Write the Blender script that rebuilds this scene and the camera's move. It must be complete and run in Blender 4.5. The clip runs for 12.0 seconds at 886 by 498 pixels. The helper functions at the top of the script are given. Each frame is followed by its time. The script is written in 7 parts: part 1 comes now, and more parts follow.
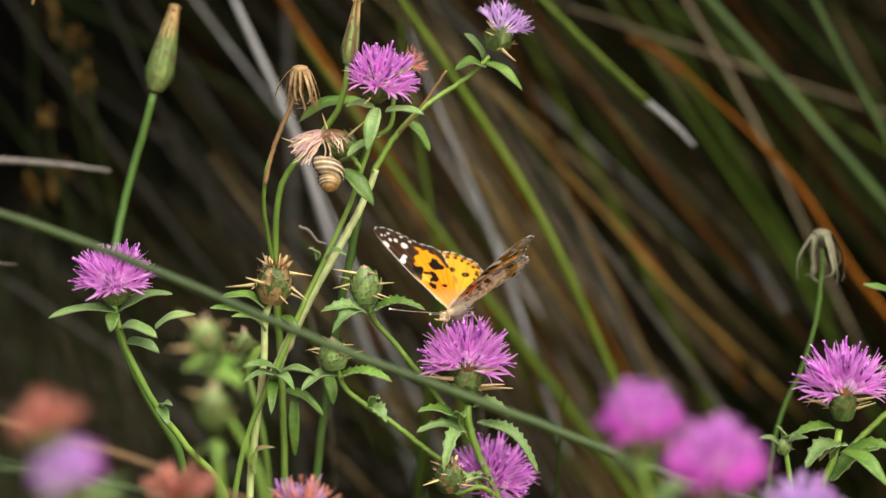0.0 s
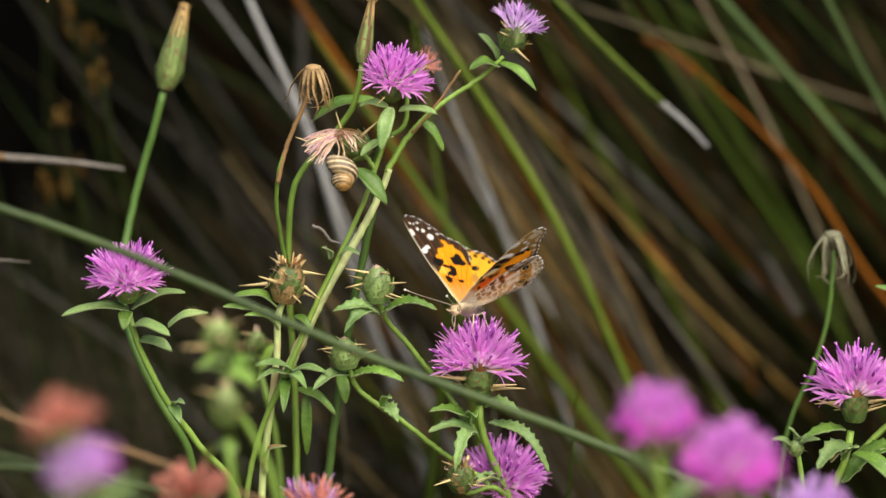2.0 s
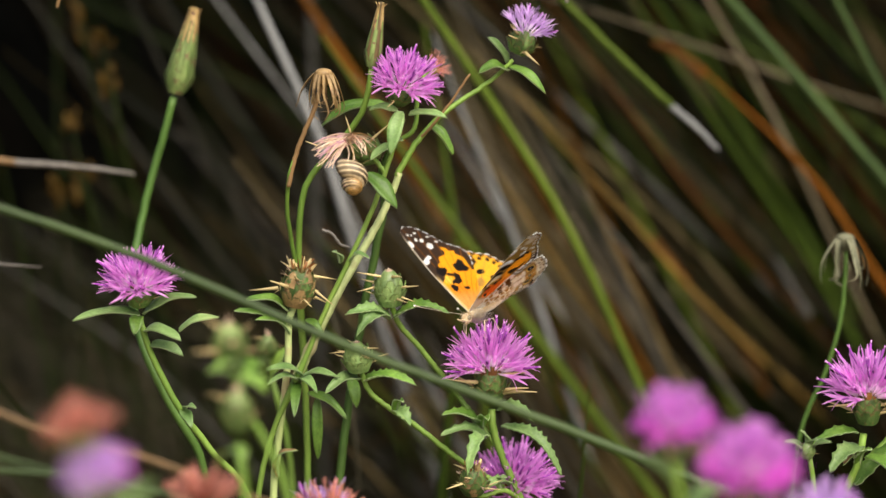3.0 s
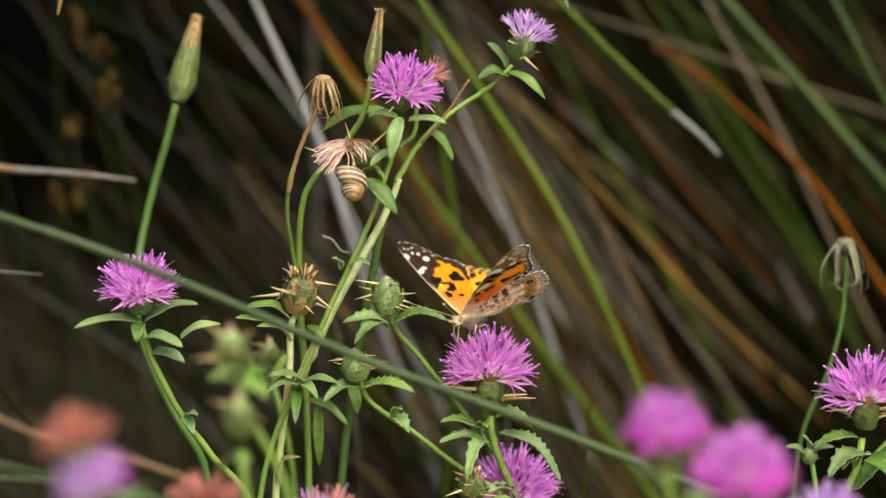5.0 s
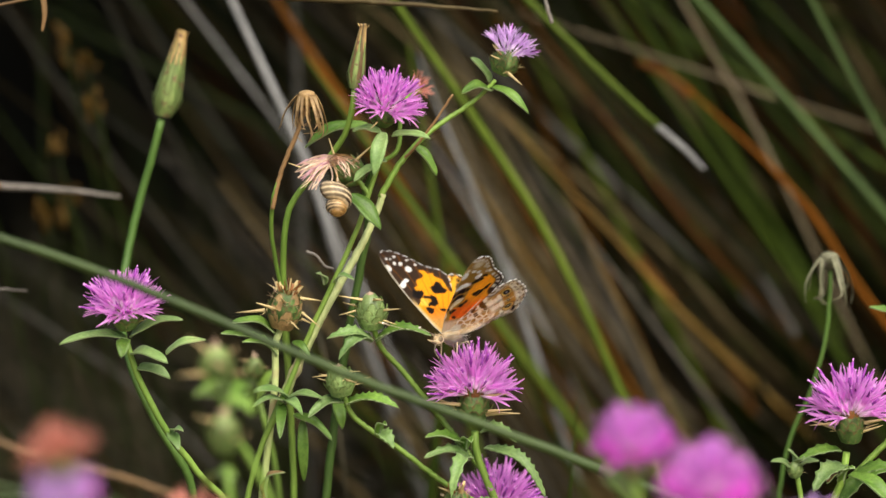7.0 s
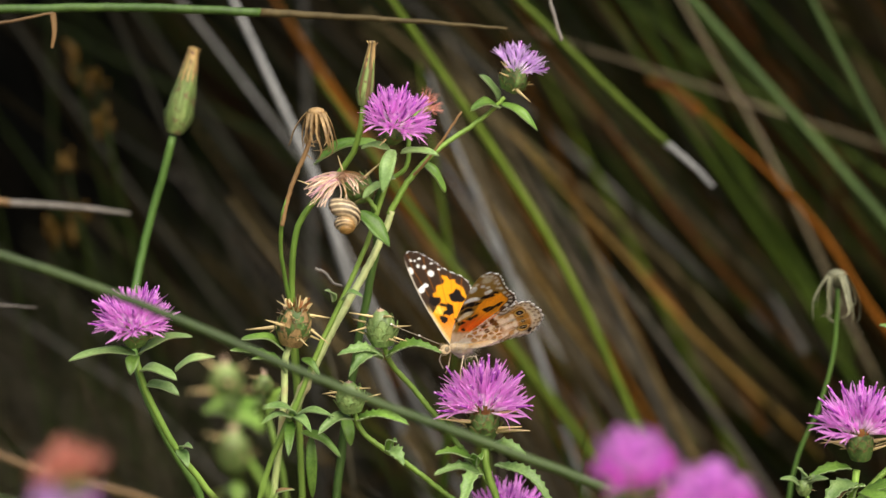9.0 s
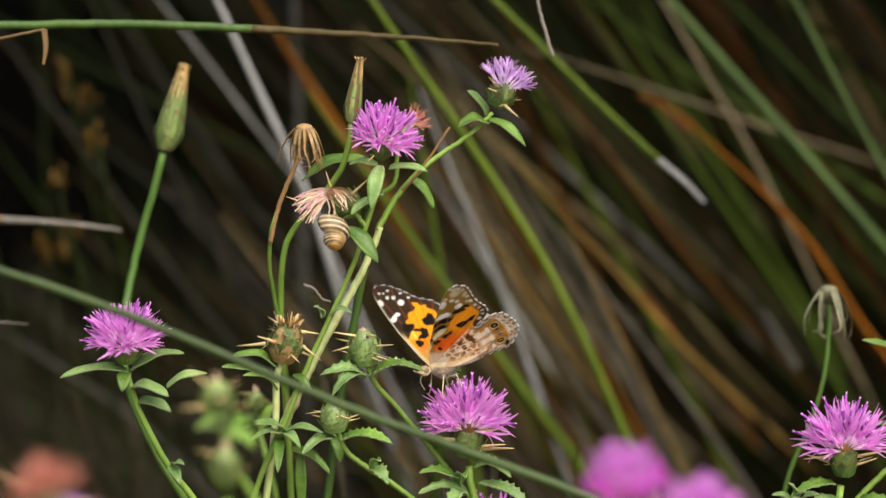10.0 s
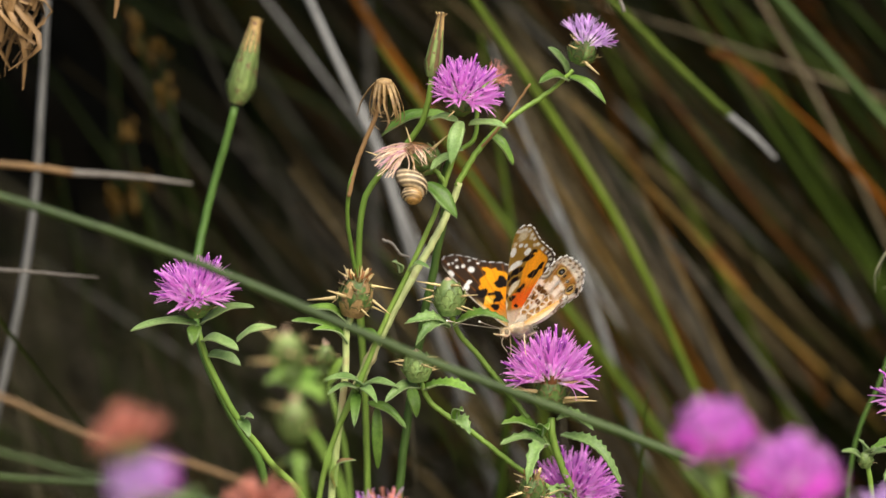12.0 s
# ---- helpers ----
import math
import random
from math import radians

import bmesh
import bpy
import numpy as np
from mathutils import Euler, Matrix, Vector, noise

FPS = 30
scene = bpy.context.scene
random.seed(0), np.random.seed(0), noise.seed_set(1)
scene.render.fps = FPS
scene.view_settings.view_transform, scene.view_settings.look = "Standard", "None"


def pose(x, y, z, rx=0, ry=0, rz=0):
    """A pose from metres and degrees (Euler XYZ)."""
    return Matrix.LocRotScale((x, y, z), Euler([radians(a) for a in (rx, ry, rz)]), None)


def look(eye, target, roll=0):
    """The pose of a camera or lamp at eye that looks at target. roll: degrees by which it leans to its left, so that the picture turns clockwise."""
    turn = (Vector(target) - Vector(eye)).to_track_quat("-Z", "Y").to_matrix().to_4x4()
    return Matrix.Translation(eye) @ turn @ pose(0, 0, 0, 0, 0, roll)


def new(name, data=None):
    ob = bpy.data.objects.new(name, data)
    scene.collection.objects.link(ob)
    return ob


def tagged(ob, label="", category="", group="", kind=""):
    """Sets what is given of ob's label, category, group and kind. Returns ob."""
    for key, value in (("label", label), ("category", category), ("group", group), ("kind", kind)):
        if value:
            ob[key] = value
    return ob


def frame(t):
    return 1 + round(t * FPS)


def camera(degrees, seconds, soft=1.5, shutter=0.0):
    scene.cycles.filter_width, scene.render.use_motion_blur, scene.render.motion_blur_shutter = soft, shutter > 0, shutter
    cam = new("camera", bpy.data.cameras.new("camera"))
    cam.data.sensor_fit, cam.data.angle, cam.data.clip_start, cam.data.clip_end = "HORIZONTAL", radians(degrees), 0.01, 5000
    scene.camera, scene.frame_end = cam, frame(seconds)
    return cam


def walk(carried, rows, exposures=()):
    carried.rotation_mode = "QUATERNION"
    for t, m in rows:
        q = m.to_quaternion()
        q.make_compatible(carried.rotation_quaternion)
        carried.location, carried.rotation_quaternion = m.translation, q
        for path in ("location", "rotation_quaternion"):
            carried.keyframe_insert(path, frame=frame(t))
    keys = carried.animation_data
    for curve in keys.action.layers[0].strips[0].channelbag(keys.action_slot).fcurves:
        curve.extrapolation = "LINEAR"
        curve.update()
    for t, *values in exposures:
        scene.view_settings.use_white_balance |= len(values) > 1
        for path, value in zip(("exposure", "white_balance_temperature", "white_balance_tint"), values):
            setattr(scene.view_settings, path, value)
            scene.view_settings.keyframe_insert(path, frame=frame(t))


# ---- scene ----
EYE = (0.0, -1.18177, 0.45838)
cam = camera(11.14, 12.0, soft=1.5)
cam.data.dof.use_dof = True
cam.data.dof.focus_distance = 1.197
cam.data.dof.aperture_fstop = 6.6
walk(cam, [
    (0, look(EYE, (0.00000, 0.00000, 0.25000), 0.000)),
    (0.5, look(EYE, (-0.00106, 0.00051, 0.25292), 0.085)),
    (1, look(EYE, (-0.00363, 0.00048, 0.25278), 0.207)),
    (1.5, look(EYE, (-0.00458, 0.00017, 0.25100), 0.289)),
    (2, look(EYE, (-0.00349, -0.00002, 0.24994), 0.256)),
    (2.5, look(EYE, (-0.00347, -0.00001, 0.24996), 0.101)),
    (3, look(EYE, (-0.00633, 0.00015, 0.25093), 0.060)),
    (5, look(EYE, (-0.00669, 0.00041, 0.25247), -0.137)),
    (5.5, look(EYE, (-0.00519, 0.00073, 0.25424), -0.181)),
    (6, look(EYE, (-0.00383, 0.00105, 0.25608), -0.291)),
    (6.5, look(EYE, (-0.00264, 0.00110, 0.25638), -0.219)),
    (8.5, look(EYE, (-0.00318, 0.00149, 0.25865), -0.460)),
    (9, look(EYE, (-0.00518, 0.00186, 0.26093), -0.203)),
    (9.5, look(EYE, (-0.00427, 0.00228, 0.26343), -0.285)),
    (10, look(EYE, (-0.00293, 0.00256, 0.26513), -0.246)),
    (10.5, look(EYE, (-0.00369, 0.00183, 0.26071), -0.224)),
    (11, look(EYE, (-0.00884, 0.00103, 0.25609), -0.137)),
    (11.5, look(EYE, (-0.01579, 0.00039, 0.25283), -0.332)),
    (12, look(EYE, (-0.02149, 0.00040, 0.25341), -0.172)),
])

# ---- light: an open but overcast sky, with a weak wide sun ----
SUN_UP, SUN_ROUND = radians(50), radians(156)
world = bpy.data.worlds.new("sky")
scene.world = world
world.use_nodes = True
wn = world.node_tree
sky = wn.nodes.new("ShaderNodeTexSky")
sky.sky_type, sky.sun_disc = "NISHITA", False
sky.sun_elevation, sky.sun_rotation = SUN_UP, SUN_ROUND
sky.dust_density, sky.air_density = 4.0, 1.0
wn.nodes["Background"].inputs["Strength"].default_value = 0.085
wn.links.new(sky.outputs[0], wn.nodes["Background"].inputs["Color"])
sun_data = bpy.data.lights.new("sun", "SUN")
sun_data.energy, sun_data.angle, sun_data.color = 3.7, radians(56), (1.0, 0.94, 0.82)
sun = new("sun", sun_data)
sun.matrix_world = look((0.92, -2.07, 2.95), (0, 0.0, 0.25))
scene.view_settings.exposure = 0.76


# ---- materials ----
def shader(name):
    m = bpy.data.materials.new(name)
    m.use_nodes = True
    t = m.node_tree
    return m, t, t.nodes["Principled BSDF"]


def node(t, kind, **values):
    n = t.nodes.new(kind)
    for k, v in values.items():
        n.inputs[k].default_value = v
    return n


def ramp(t, source, stops):
    r = t.nodes.new("ShaderNodeValToRGB")
    e = r.color_ramp.elements
    while len(e) < len(stops):
        e.new(0.5)
    for el, (at, c) in zip(e, stops):
        el.position, el.color = at, (*c, 1)
    t.links.new(source, r.inputs[0])
    return r


def mixed(t, fac, a, b, blend="MIX"):
    m = t.nodes.new("ShaderNodeMix")
    m.data_type, m.blend_type = "RGBA", blend
    for slot, v in ((0, fac), (6, a), (7, b)):
        if isinstance(v, (int, float)):
            m.inputs[slot].default_value = v
        elif isinstance(v, tuple):
            m.inputs[slot].default_value = (*v, 1)
        else:
            t.links.new(v, m.inputs[slot])
    return m.outputs[2]


def organic(name, dark, light, rough=0.55, coarse=60, fine=900, vary=0.25, bump=0.25, thin=0.0, streak=1.0, spot=None, sheen=0.0, gloss=0.35):
    """Plant matter: two scales of mottling, streaks along the local z, a different tone for each object, fine relief.
    thin: how much light passes through; spot: a third colour in sparse blotches."""
    m, t, p = shader(name)
    co = t.nodes.new("ShaderNodeTexCoord")
    mp = t.nodes.new("ShaderNodeMapping")
    mp.inputs["Scale"].default_value = (1, 1, streak)
    t.links.new(co.outputs["Object"], mp.inputs[0])
    n1 = node(t, "ShaderNodeTexNoise", Scale=coarse, Detail=4.0, Roughness=0.6)
    n2 = node(t, "ShaderNodeTexNoise", Scale=fine, Detail=3.0, Roughness=0.6)
    for n in (n1, n2):
        t.links.new(mp.outputs[0], n.inputs["Vector"])
    base = ramp(t, n1.outputs["Fac"], [(0.3, dark), (0.7, light)]).outputs[0]
    speck = ramp(t, n2.outputs["Fac"], [(0.3, (0.7, 0.7, 0.7)), (0.75, (1.25, 1.25, 1.25))]).outputs[0]
    base = mixed(t, 0.8, base, speck, "MULTIPLY")
    if spot:
        n3 = node(t, "ShaderNodeTexNoise", Scale=coarse * 2.3, Detail=3.0)
        t.links.new(co.outputs["Object"], n3.inputs["Vector"])
        f = ramp(t, n3.outputs["Fac"], [(0.56, (0, 0, 0)), (0.66, (1, 1, 1))]).outputs[0]
        base = mixed(t, f, base, spot)
    oi = t.nodes.new("ShaderNodeObjectInfo")
    tone = ramp(t, oi.outputs["Random"], [(0, (1 - vary,) * 3), (1, (1 + vary,) * 3)]).outputs[0]
    base = mixed(t, 1.0, base, tone, "MULTIPLY")
    t.links.new(base, p.inputs["Base Color"])
    p.inputs["Roughness"].default_value = rough
    p.inputs["Specular IOR Level"].default_value = gloss
    if sheen:
        p.inputs["Sheen Weight"].default_value = sheen
        p.inputs["Sheen Roughness"].default_value = 0.4
    if bump:
        b = t.nodes.new("ShaderNodeBump")
        b.inputs["Strength"].default_value = bump
        b.inputs["Distance"].default_value = 0.0003
        t.links.new(n2.outputs["Fac"], b.inputs["Height"])
        t.links.new(b.outputs[0], p.inputs["Normal"])
    if thin:
        tr = t.nodes.new("ShaderNodeBsdfTranslucent")
        t.links.new(base, tr.inputs["Color"])
        mx = t.nodes.new("ShaderNodeMixShader")
        mx.inputs[0].default_value = thin
        t.links.new(p.outputs[0], mx.inputs[1])
        t.links.new(tr.outputs[0], mx.inputs[2])
        t.links.new(mx.outputs[0], t.nodes["Material Output"].inputs["Surface"])
    return m


def floret_tint(name, dark, light, base, thin=0.58):
    """Petal tissue: paler towards the foot of the floret, mottled, letting much light through."""
    m, t, p = shader(name)
    co = t.nodes.new("ShaderNodeTexCoord")
    xyz = t.nodes.new("ShaderNodeSeparateXYZ")
    t.links.new(co.outputs["Object"], xyz.inputs[0])
    foot = t.nodes.new("ShaderNodeMapRange")
    foot.inputs["From Min"].default_value, foot.inputs["From Max"].default_value = 0.0075, 0.0030
    t.links.new(xyz.outputs["Z"], foot.inputs["Value"])
    n1 = node(t, "ShaderNodeTexNoise", Scale=240.0, Detail=4.0, Roughness=0.6)
    t.links.new(co.outputs["Object"], n1.inputs["Vector"])
    col = ramp(t, n1.outputs["Fac"], [(0.35, dark), (0.68, light)]).outputs[0]
    col = mixed(t, foot.outputs[0], col, base)
    oi = t.nodes.new("ShaderNodeObjectInfo")
    tone = ramp(t, oi.outputs["Random"], [(0, (0.84, 0.80, 0.86)), (1, (1.08, 1.1, 1.06))]).outputs[0]
    col = mixed(t, 1.0, col, tone, "MULTIPLY")
    t.links.new(col, p.inputs["Base Color"])
    p.inputs["Roughness"].default_value = 0.55
    p.inputs["Specular IOR Level"].default_value = 0.25
    tr = t.nodes.new("ShaderNodeBsdfTranslucent")
    t.links.new(col, tr.inputs["Color"])
    mx = t.nodes.new("ShaderNodeMixShader")
    mx.inputs[0].default_value = thin
    t.links.new(p.outputs[0], mx.inputs[1])
    t.links.new(tr.outputs[0], mx.inputs[2])
    t.links.new(mx.outputs[0], t.nodes["Material Output"].inputs["Surface"])
    return m


def painted(name, attribute, rough=0.55, thin=0.0, bump=0.2, fine=2500, gloss=0.3):
    """Colours that the mesh carries in its own colour attribute, with fine relief."""
    m, t, p = shader(name)
    at = t.nodes.new("ShaderNodeVertexColor")
    at.layer_name = attribute
    co = t.nodes.new("ShaderNodeTexCoord")
    n2 = node(t, "ShaderNodeTexNoise", Scale=fine, Detail=3.0)
    t.links.new(co.outputs["Object"], n2.inputs["Vector"])
    speck = ramp(t, n2.outputs["Fac"], [(0.3, (0.82, 0.82, 0.82)), (0.7, (1.12, 1.12, 1.12))]).outputs[0]
    base = mixed(t, 1.0, at.outputs["Color"], speck, "MULTIPLY")
    t.links.new(base, p.inputs["Base Color"])
    p.inputs["Roughness"].default_value = rough
    p.inputs["Specular IOR Level"].default_value = gloss
    b = t.nodes.new("ShaderNodeBump")
    b.inputs["Strength"].default_value = bump
    b.inputs["Distance"].default_value = 0.0002
    t.links.new(n2.outputs["Fac"], b.inputs["Height"])
    t.links.new(b.outputs[0], p.inputs["Normal"])
    if thin:
        tr = t.nodes.new("ShaderNodeBsdfTranslucent")
        # light passes both faces of the thin shell, so each takes the root of the colour
        half = node(t, "ShaderNodeGamma", Gamma=0.55)
        t.links.new(base, half.inputs["Color"])
        t.links.new(half.outputs[0], tr.inputs["Color"])
        mx = t.nodes.new("ShaderNodeMixShader")
        mx.inputs[0].default_value = thin
        t.links.new(p.outputs[0], mx.inputs[1])
        t.links.new(tr.outputs[0], mx.inputs[2])
        t.links.new(mx.outputs[0], t.nodes["Material Output"].inputs["Surface"])
    return m


def island_grass(name, stops, rough=0.5):
    """Many blades in one mesh: each blade takes its own tone, with streaks and flecks along it."""
    m, t, p = shader(name)
    g = t.nodes.new("ShaderNodeNewGeometry")
    tone = ramp(t, g.outputs["Random Per Island"], stops)
    tone.color_ramp.interpolation = "CONSTANT"
    co = t.nodes.new("ShaderNodeTexCoord")
    n1 = node(t, "ShaderNodeTexNoise", Scale=22.0, Detail=5.0, Roughness=0.65)
    n2 = node(t, "ShaderNodeTexNoise", Scale=400.0, Detail=3.0)
    for n in (n1, n2):
        t.links.new(co.outputs["Object"], n.inputs["Vector"])
    a = ramp(t, n1.outputs["Fac"], [(0.3, (0.45, 0.45, 0.42)), (0.7, (1.5, 1.5, 1.5))]).outputs[0]
    b = ramp(t, n2.outputs["Fac"], [(0.3, (0.75, 0.75, 0.75)), (0.7, (1.2, 1.2, 1.2))]).outputs[0]
    base = mixed(t, 1.0, mixed(t, 1.0, tone.outputs[0], a, "MULTIPLY"), b, "MULTIPLY")
    t.links.new(base, p.inputs["Base Color"])
    p.inputs["Roughness"].default_value = rough
    p.inputs["Specular IOR Level"].default_value = 0.08
    return m


M_STEM = organic("stem_green", (0.0960, 0.1860, 0.0192), (0.2220, 0.3420, 0.0576), coarse=40, fine=700, streak=0.25)
M_STEM_PALE = organic("stem_pale_green", (0.3360, 0.4368, 0.1344), (0.6272, 0.7056, 0.3136), coarse=40, fine=700, streak=0.25, spot=(0.46, 0.40, 0.20))
M_STEM_MID = organic("stem_mid_green", (0.0633, 0.1323, 0.0138), (0.1610, 0.2587, 0.0391), coarse=40, fine=700, streak=0.25)
M_STEM_DARK = organic("stem_deep_green", (0.03, 0.075, 0.010), (0.075, 0.14, 0.024), coarse=40, fine=700, streak=0.25)
M_LEAF = organic("leaf_grey_green", (0.0880, 0.1760, 0.0396), (0.2365, 0.3520, 0.1155), coarse=120, fine=1600, thin=0.22, rough=0.5, sheen=0.08, gloss=0.45)
M_LEAF_DEEP = organic("leaf_deep_green", (0.060, 0.140, 0.013), (0.17, 0.30, 0.048), coarse=120, fine=1600, thin=0.25, rough=0.48, gloss=0.45)
M_RIB = organic("leaf_rib_pale", (0.26, 0.36, 0.18), (0.40, 0.48, 0.28), coarse=200, fine=1500)
M_RIM = organic("leaf_rim", (0.20, 0.29, 0.11), (0.32, 0.41, 0.20), coarse=200, fine=1500)
M_BRACT = organic("bract_green", (0.030, 0.070, 0.010), (0.12, 0.185, 0.050), coarse=300, fine=1500, vary=0.45, spot=(0.15, 0.085, 0.03))
M_BUD = organic("bud_grey_green", (0.070, 0.130, 0.028), (0.24, 0.32, 0.115), coarse=200, fine=1500, rough=0.4, gloss=0.45, vary=0.30)
M_HEM = organic("bract_hem_brown", (0.060, 0.058, 0.018), (0.17, 0.13, 0.045), coarse=400, fine=2000)
M_BUDTIP = organic("bud_tip_pinkish", (0.17, 0.12, 0.075), (0.36, 0.25, 0.18), coarse=500, fine=2000)
M_BUDHEM = organic("bud_hem_green", (0.050, 0.085, 0.016), (0.15, 0.185, 0.055), coarse=400, fine=2000)
M_SPINE = organic("spine_straw", (0.42, 0.30, 0.12), (0.68, 0.54, 0.28), coarse=200, fine=1800)
M_TUFT = organic("withered_tuft_brown", (0.13, 0.045, 0.012), (0.28, 0.115, 0.032), coarse=400, fine=2500)
M_FLORET = floret_tint("floret_magenta", (0.84, 0.30, 0.82), (0.96, 0.52, 0.95), (0.98, 0.86, 0.96))
M_FLORET_DEEP = floret_tint("floret_deep_magenta", (0.84, 0.09, 0.76), (0.96, 0.33, 0.94), (0.97, 0.70, 0.96))
M_FLORET_PALE = floret_tint("floret_lilac", (0.66, 0.36, 0.80), (0.88, 0.66, 0.95), (0.96, 0.86, 0.97))
M_ANTHER = organic("anther_purple", (0.16, 0.022, 0.21), (0.34, 0.08, 0.40), coarse=300, fine=2000, gloss=0.1)
M_STYLE = organic("style_pink", (0.60, 0.22, 0.62), (0.78, 0.40, 0.78), coarse=300, fine=2000, gloss=0.05)
M_WITHER = organic("withered_floret_straw", (0.62, 0.40, 0.27), (0.92, 0.74, 0.58), coarse=200, fine=1800, thin=0.2, spot=(0.74, 0.40, 0.42))
M_WITHER_PINK = organic("withered_floret_pink", (0.52, 0.26, 0.33), (0.80, 0.52, 0.56), coarse=200, fine=1800, thin=0.25)
M_RUST = organic("withered_floret_rust", (0.52, 0.17, 0.12), (0.78, 0.37, 0.28), coarse=200, fine=1800, thin=0.2, spot=(0.60, 0.22, 0.34))
M_DRY = organic("dry_stalk_brown", (0.10, 0.055, 0.020), (0.23, 0.135, 0.055), coarse=50, fine=900, streak=0.25)
M_STRAW = organic("dry_straw", (0.34, 0.25, 0.14), (0.60, 0.48, 0.31), coarse=80, fine=900, streak=0.25)
M_HUSK = organic("dry_husk_tan", (0.17, 0.10, 0.038), (0.42, 0.28, 0.125), coarse=150, fine=1600, thin=0.1, spot=(0.12, 0.065, 0.025))
M_CATBUD = organic("closed_bud_green", (0.08, 0.13, 0.030), (0.22, 0.285, 0.09), coarse=260, fine=1200, streak=0.2, spot=(0.13, 0.085, 0.04))
M_STREAK = organic("withering_bract_brown", (0.045, 0.026, 0.010), (0.15, 0.10, 0.04), coarse=260, fine=1200, streak=0.2)
M_CATTIP = organic("bud_tip_tan", (0.26, 0.16, 0.05), (0.48, 0.33, 0.14), coarse=300, fine=1200, streak=0.2, spot=(0.13, 0.06, 0.04))
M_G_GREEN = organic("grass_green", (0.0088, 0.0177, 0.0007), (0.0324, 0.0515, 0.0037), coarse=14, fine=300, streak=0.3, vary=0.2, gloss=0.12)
# Dark copies of the stalk green, shade put into the colour.
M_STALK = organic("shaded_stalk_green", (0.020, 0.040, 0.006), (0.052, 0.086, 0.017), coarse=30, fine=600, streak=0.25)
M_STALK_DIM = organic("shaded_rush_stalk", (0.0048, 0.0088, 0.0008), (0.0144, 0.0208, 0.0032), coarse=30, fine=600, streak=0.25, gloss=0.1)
M_G_FRESH = organic("grass_fresh_green", (0.0304, 0.0557, 0.0041), (0.0961, 0.1316, 0.0152), coarse=14, fine=300, streak=0.3, vary=0.2, gloss=0.12)
M_G_GREY = organic("grass_dead_grey", (0.1150, 0.1150, 0.1127), (0.2990, 0.2990, 0.2932), coarse=14, fine=300, streak=0.3, vary=0.2, gloss=0.12)
M_G_BROWN = organic("grass_dead_brown", (0.0342, 0.0265, 0.0108), (0.1164, 0.0869, 0.0387), coarse=14, fine=300, streak=0.3, vary=0.2, gloss=0.12)
M_G_ORANGE = organic("grass_dead_orange", (0.028, 0.014, 0.003), (0.20, 0.066, 0.004), coarse=11, fine=300, streak=0.4, vary=0.2, gloss=0.1)
M_G_TAN = organic("grass_dead_tan", (0.0746, 0.0575, 0.0327), (0.1866, 0.1524, 0.0964), coarse=14, fine=300, streak=0.3, vary=0.2, gloss=0.12)
M_G_GOLD = organic("grass_dead_golden", (0.1119, 0.0671, 0.0149), (0.3132, 0.1865, 0.0448), coarse=14, fine=300, streak=0.3, vary=0.2, gloss=0.12)
M_G_RUST = organic("grass_dead_rust", (0.030, 0.014, 0.004), (0.11, 0.042, 0.008), coarse=11, fine=300, streak=0.4, vary=0.2, gloss=0.1)
M_G_GREYMID = organic("grass_dead_dull_grey", (0.065, 0.064, 0.062), (0.17, 0.168, 0.16), coarse=14, fine=300, streak=0.3, vary=0.2, gloss=0.12)
# Dead brown with shade mixed in, for blades at the dark side.
M_G_DUSK = organic("grass_brown_shade_tone", (0.0096, 0.0090, 0.0060), (0.0270, 0.0252, 0.0180), coarse=14, fine=300, streak=0.3, vary=0.25, gloss=0.1)
M_G_GREYDIM = organic("grass_dead_dark_grey", (0.040, 0.038, 0.033), (0.11, 0.105, 0.092), coarse=14, fine=300, streak=0.3, vary=0.25, gloss=0.12)
M_SPIKE = organic("rush_spikelet_brown", (0.030, 0.017, 0.003), (0.095, 0.052, 0.008), coarse=200, fine=900, gloss=0.1)
M_DRY_GREEN = organic("spent_head_olive", (0.0936, 0.0936, 0.0497), (0.2106, 0.2048, 0.1287), coarse=150, fine=1600)
M_STRAW_DIM = organic("dull_straw", (0.085, 0.074, 0.062), (0.18, 0.16, 0.14), coarse=60, fine=900, streak=0.25)
M_BODY = organic("butterfly_fur", (0.38, 0.26, 0.12), (0.76, 0.60, 0.38), coarse=500, fine=3000, bump=0.6, sheen=0.4)
M_BODY_PALE = organic("butterfly_pale_fur", (0.55, 0.48, 0.40), (0.85, 0.80, 0.72), coarse=500, fine=3000, bump=0.6, sheen=0.4)
M_LEG = organic("butterfly_leg_straw", (0.45, 0.34, 0.20), (0.75, 0.64, 0.46), coarse=500, fine=3000)
M_ANTENNA = organic("antenna_grey_brown", (0.20, 0.16, 0.11), (0.42, 0.36, 0.27), coarse=900, fine=3000)
M_EYE = organic("insect_eye", (0.15, 0.12, 0.07), (0.28, 0.23, 0.15), coarse=900, fine=3000, rough=0.2)
M_WING = painted("wing_scales", "wing_colour", rough=0.7, thin=0.48, gloss=0.10)
M_SHELL = painted("snail_shell", "shell_colour", rough=0.35, bump=0.3, fine=1200)
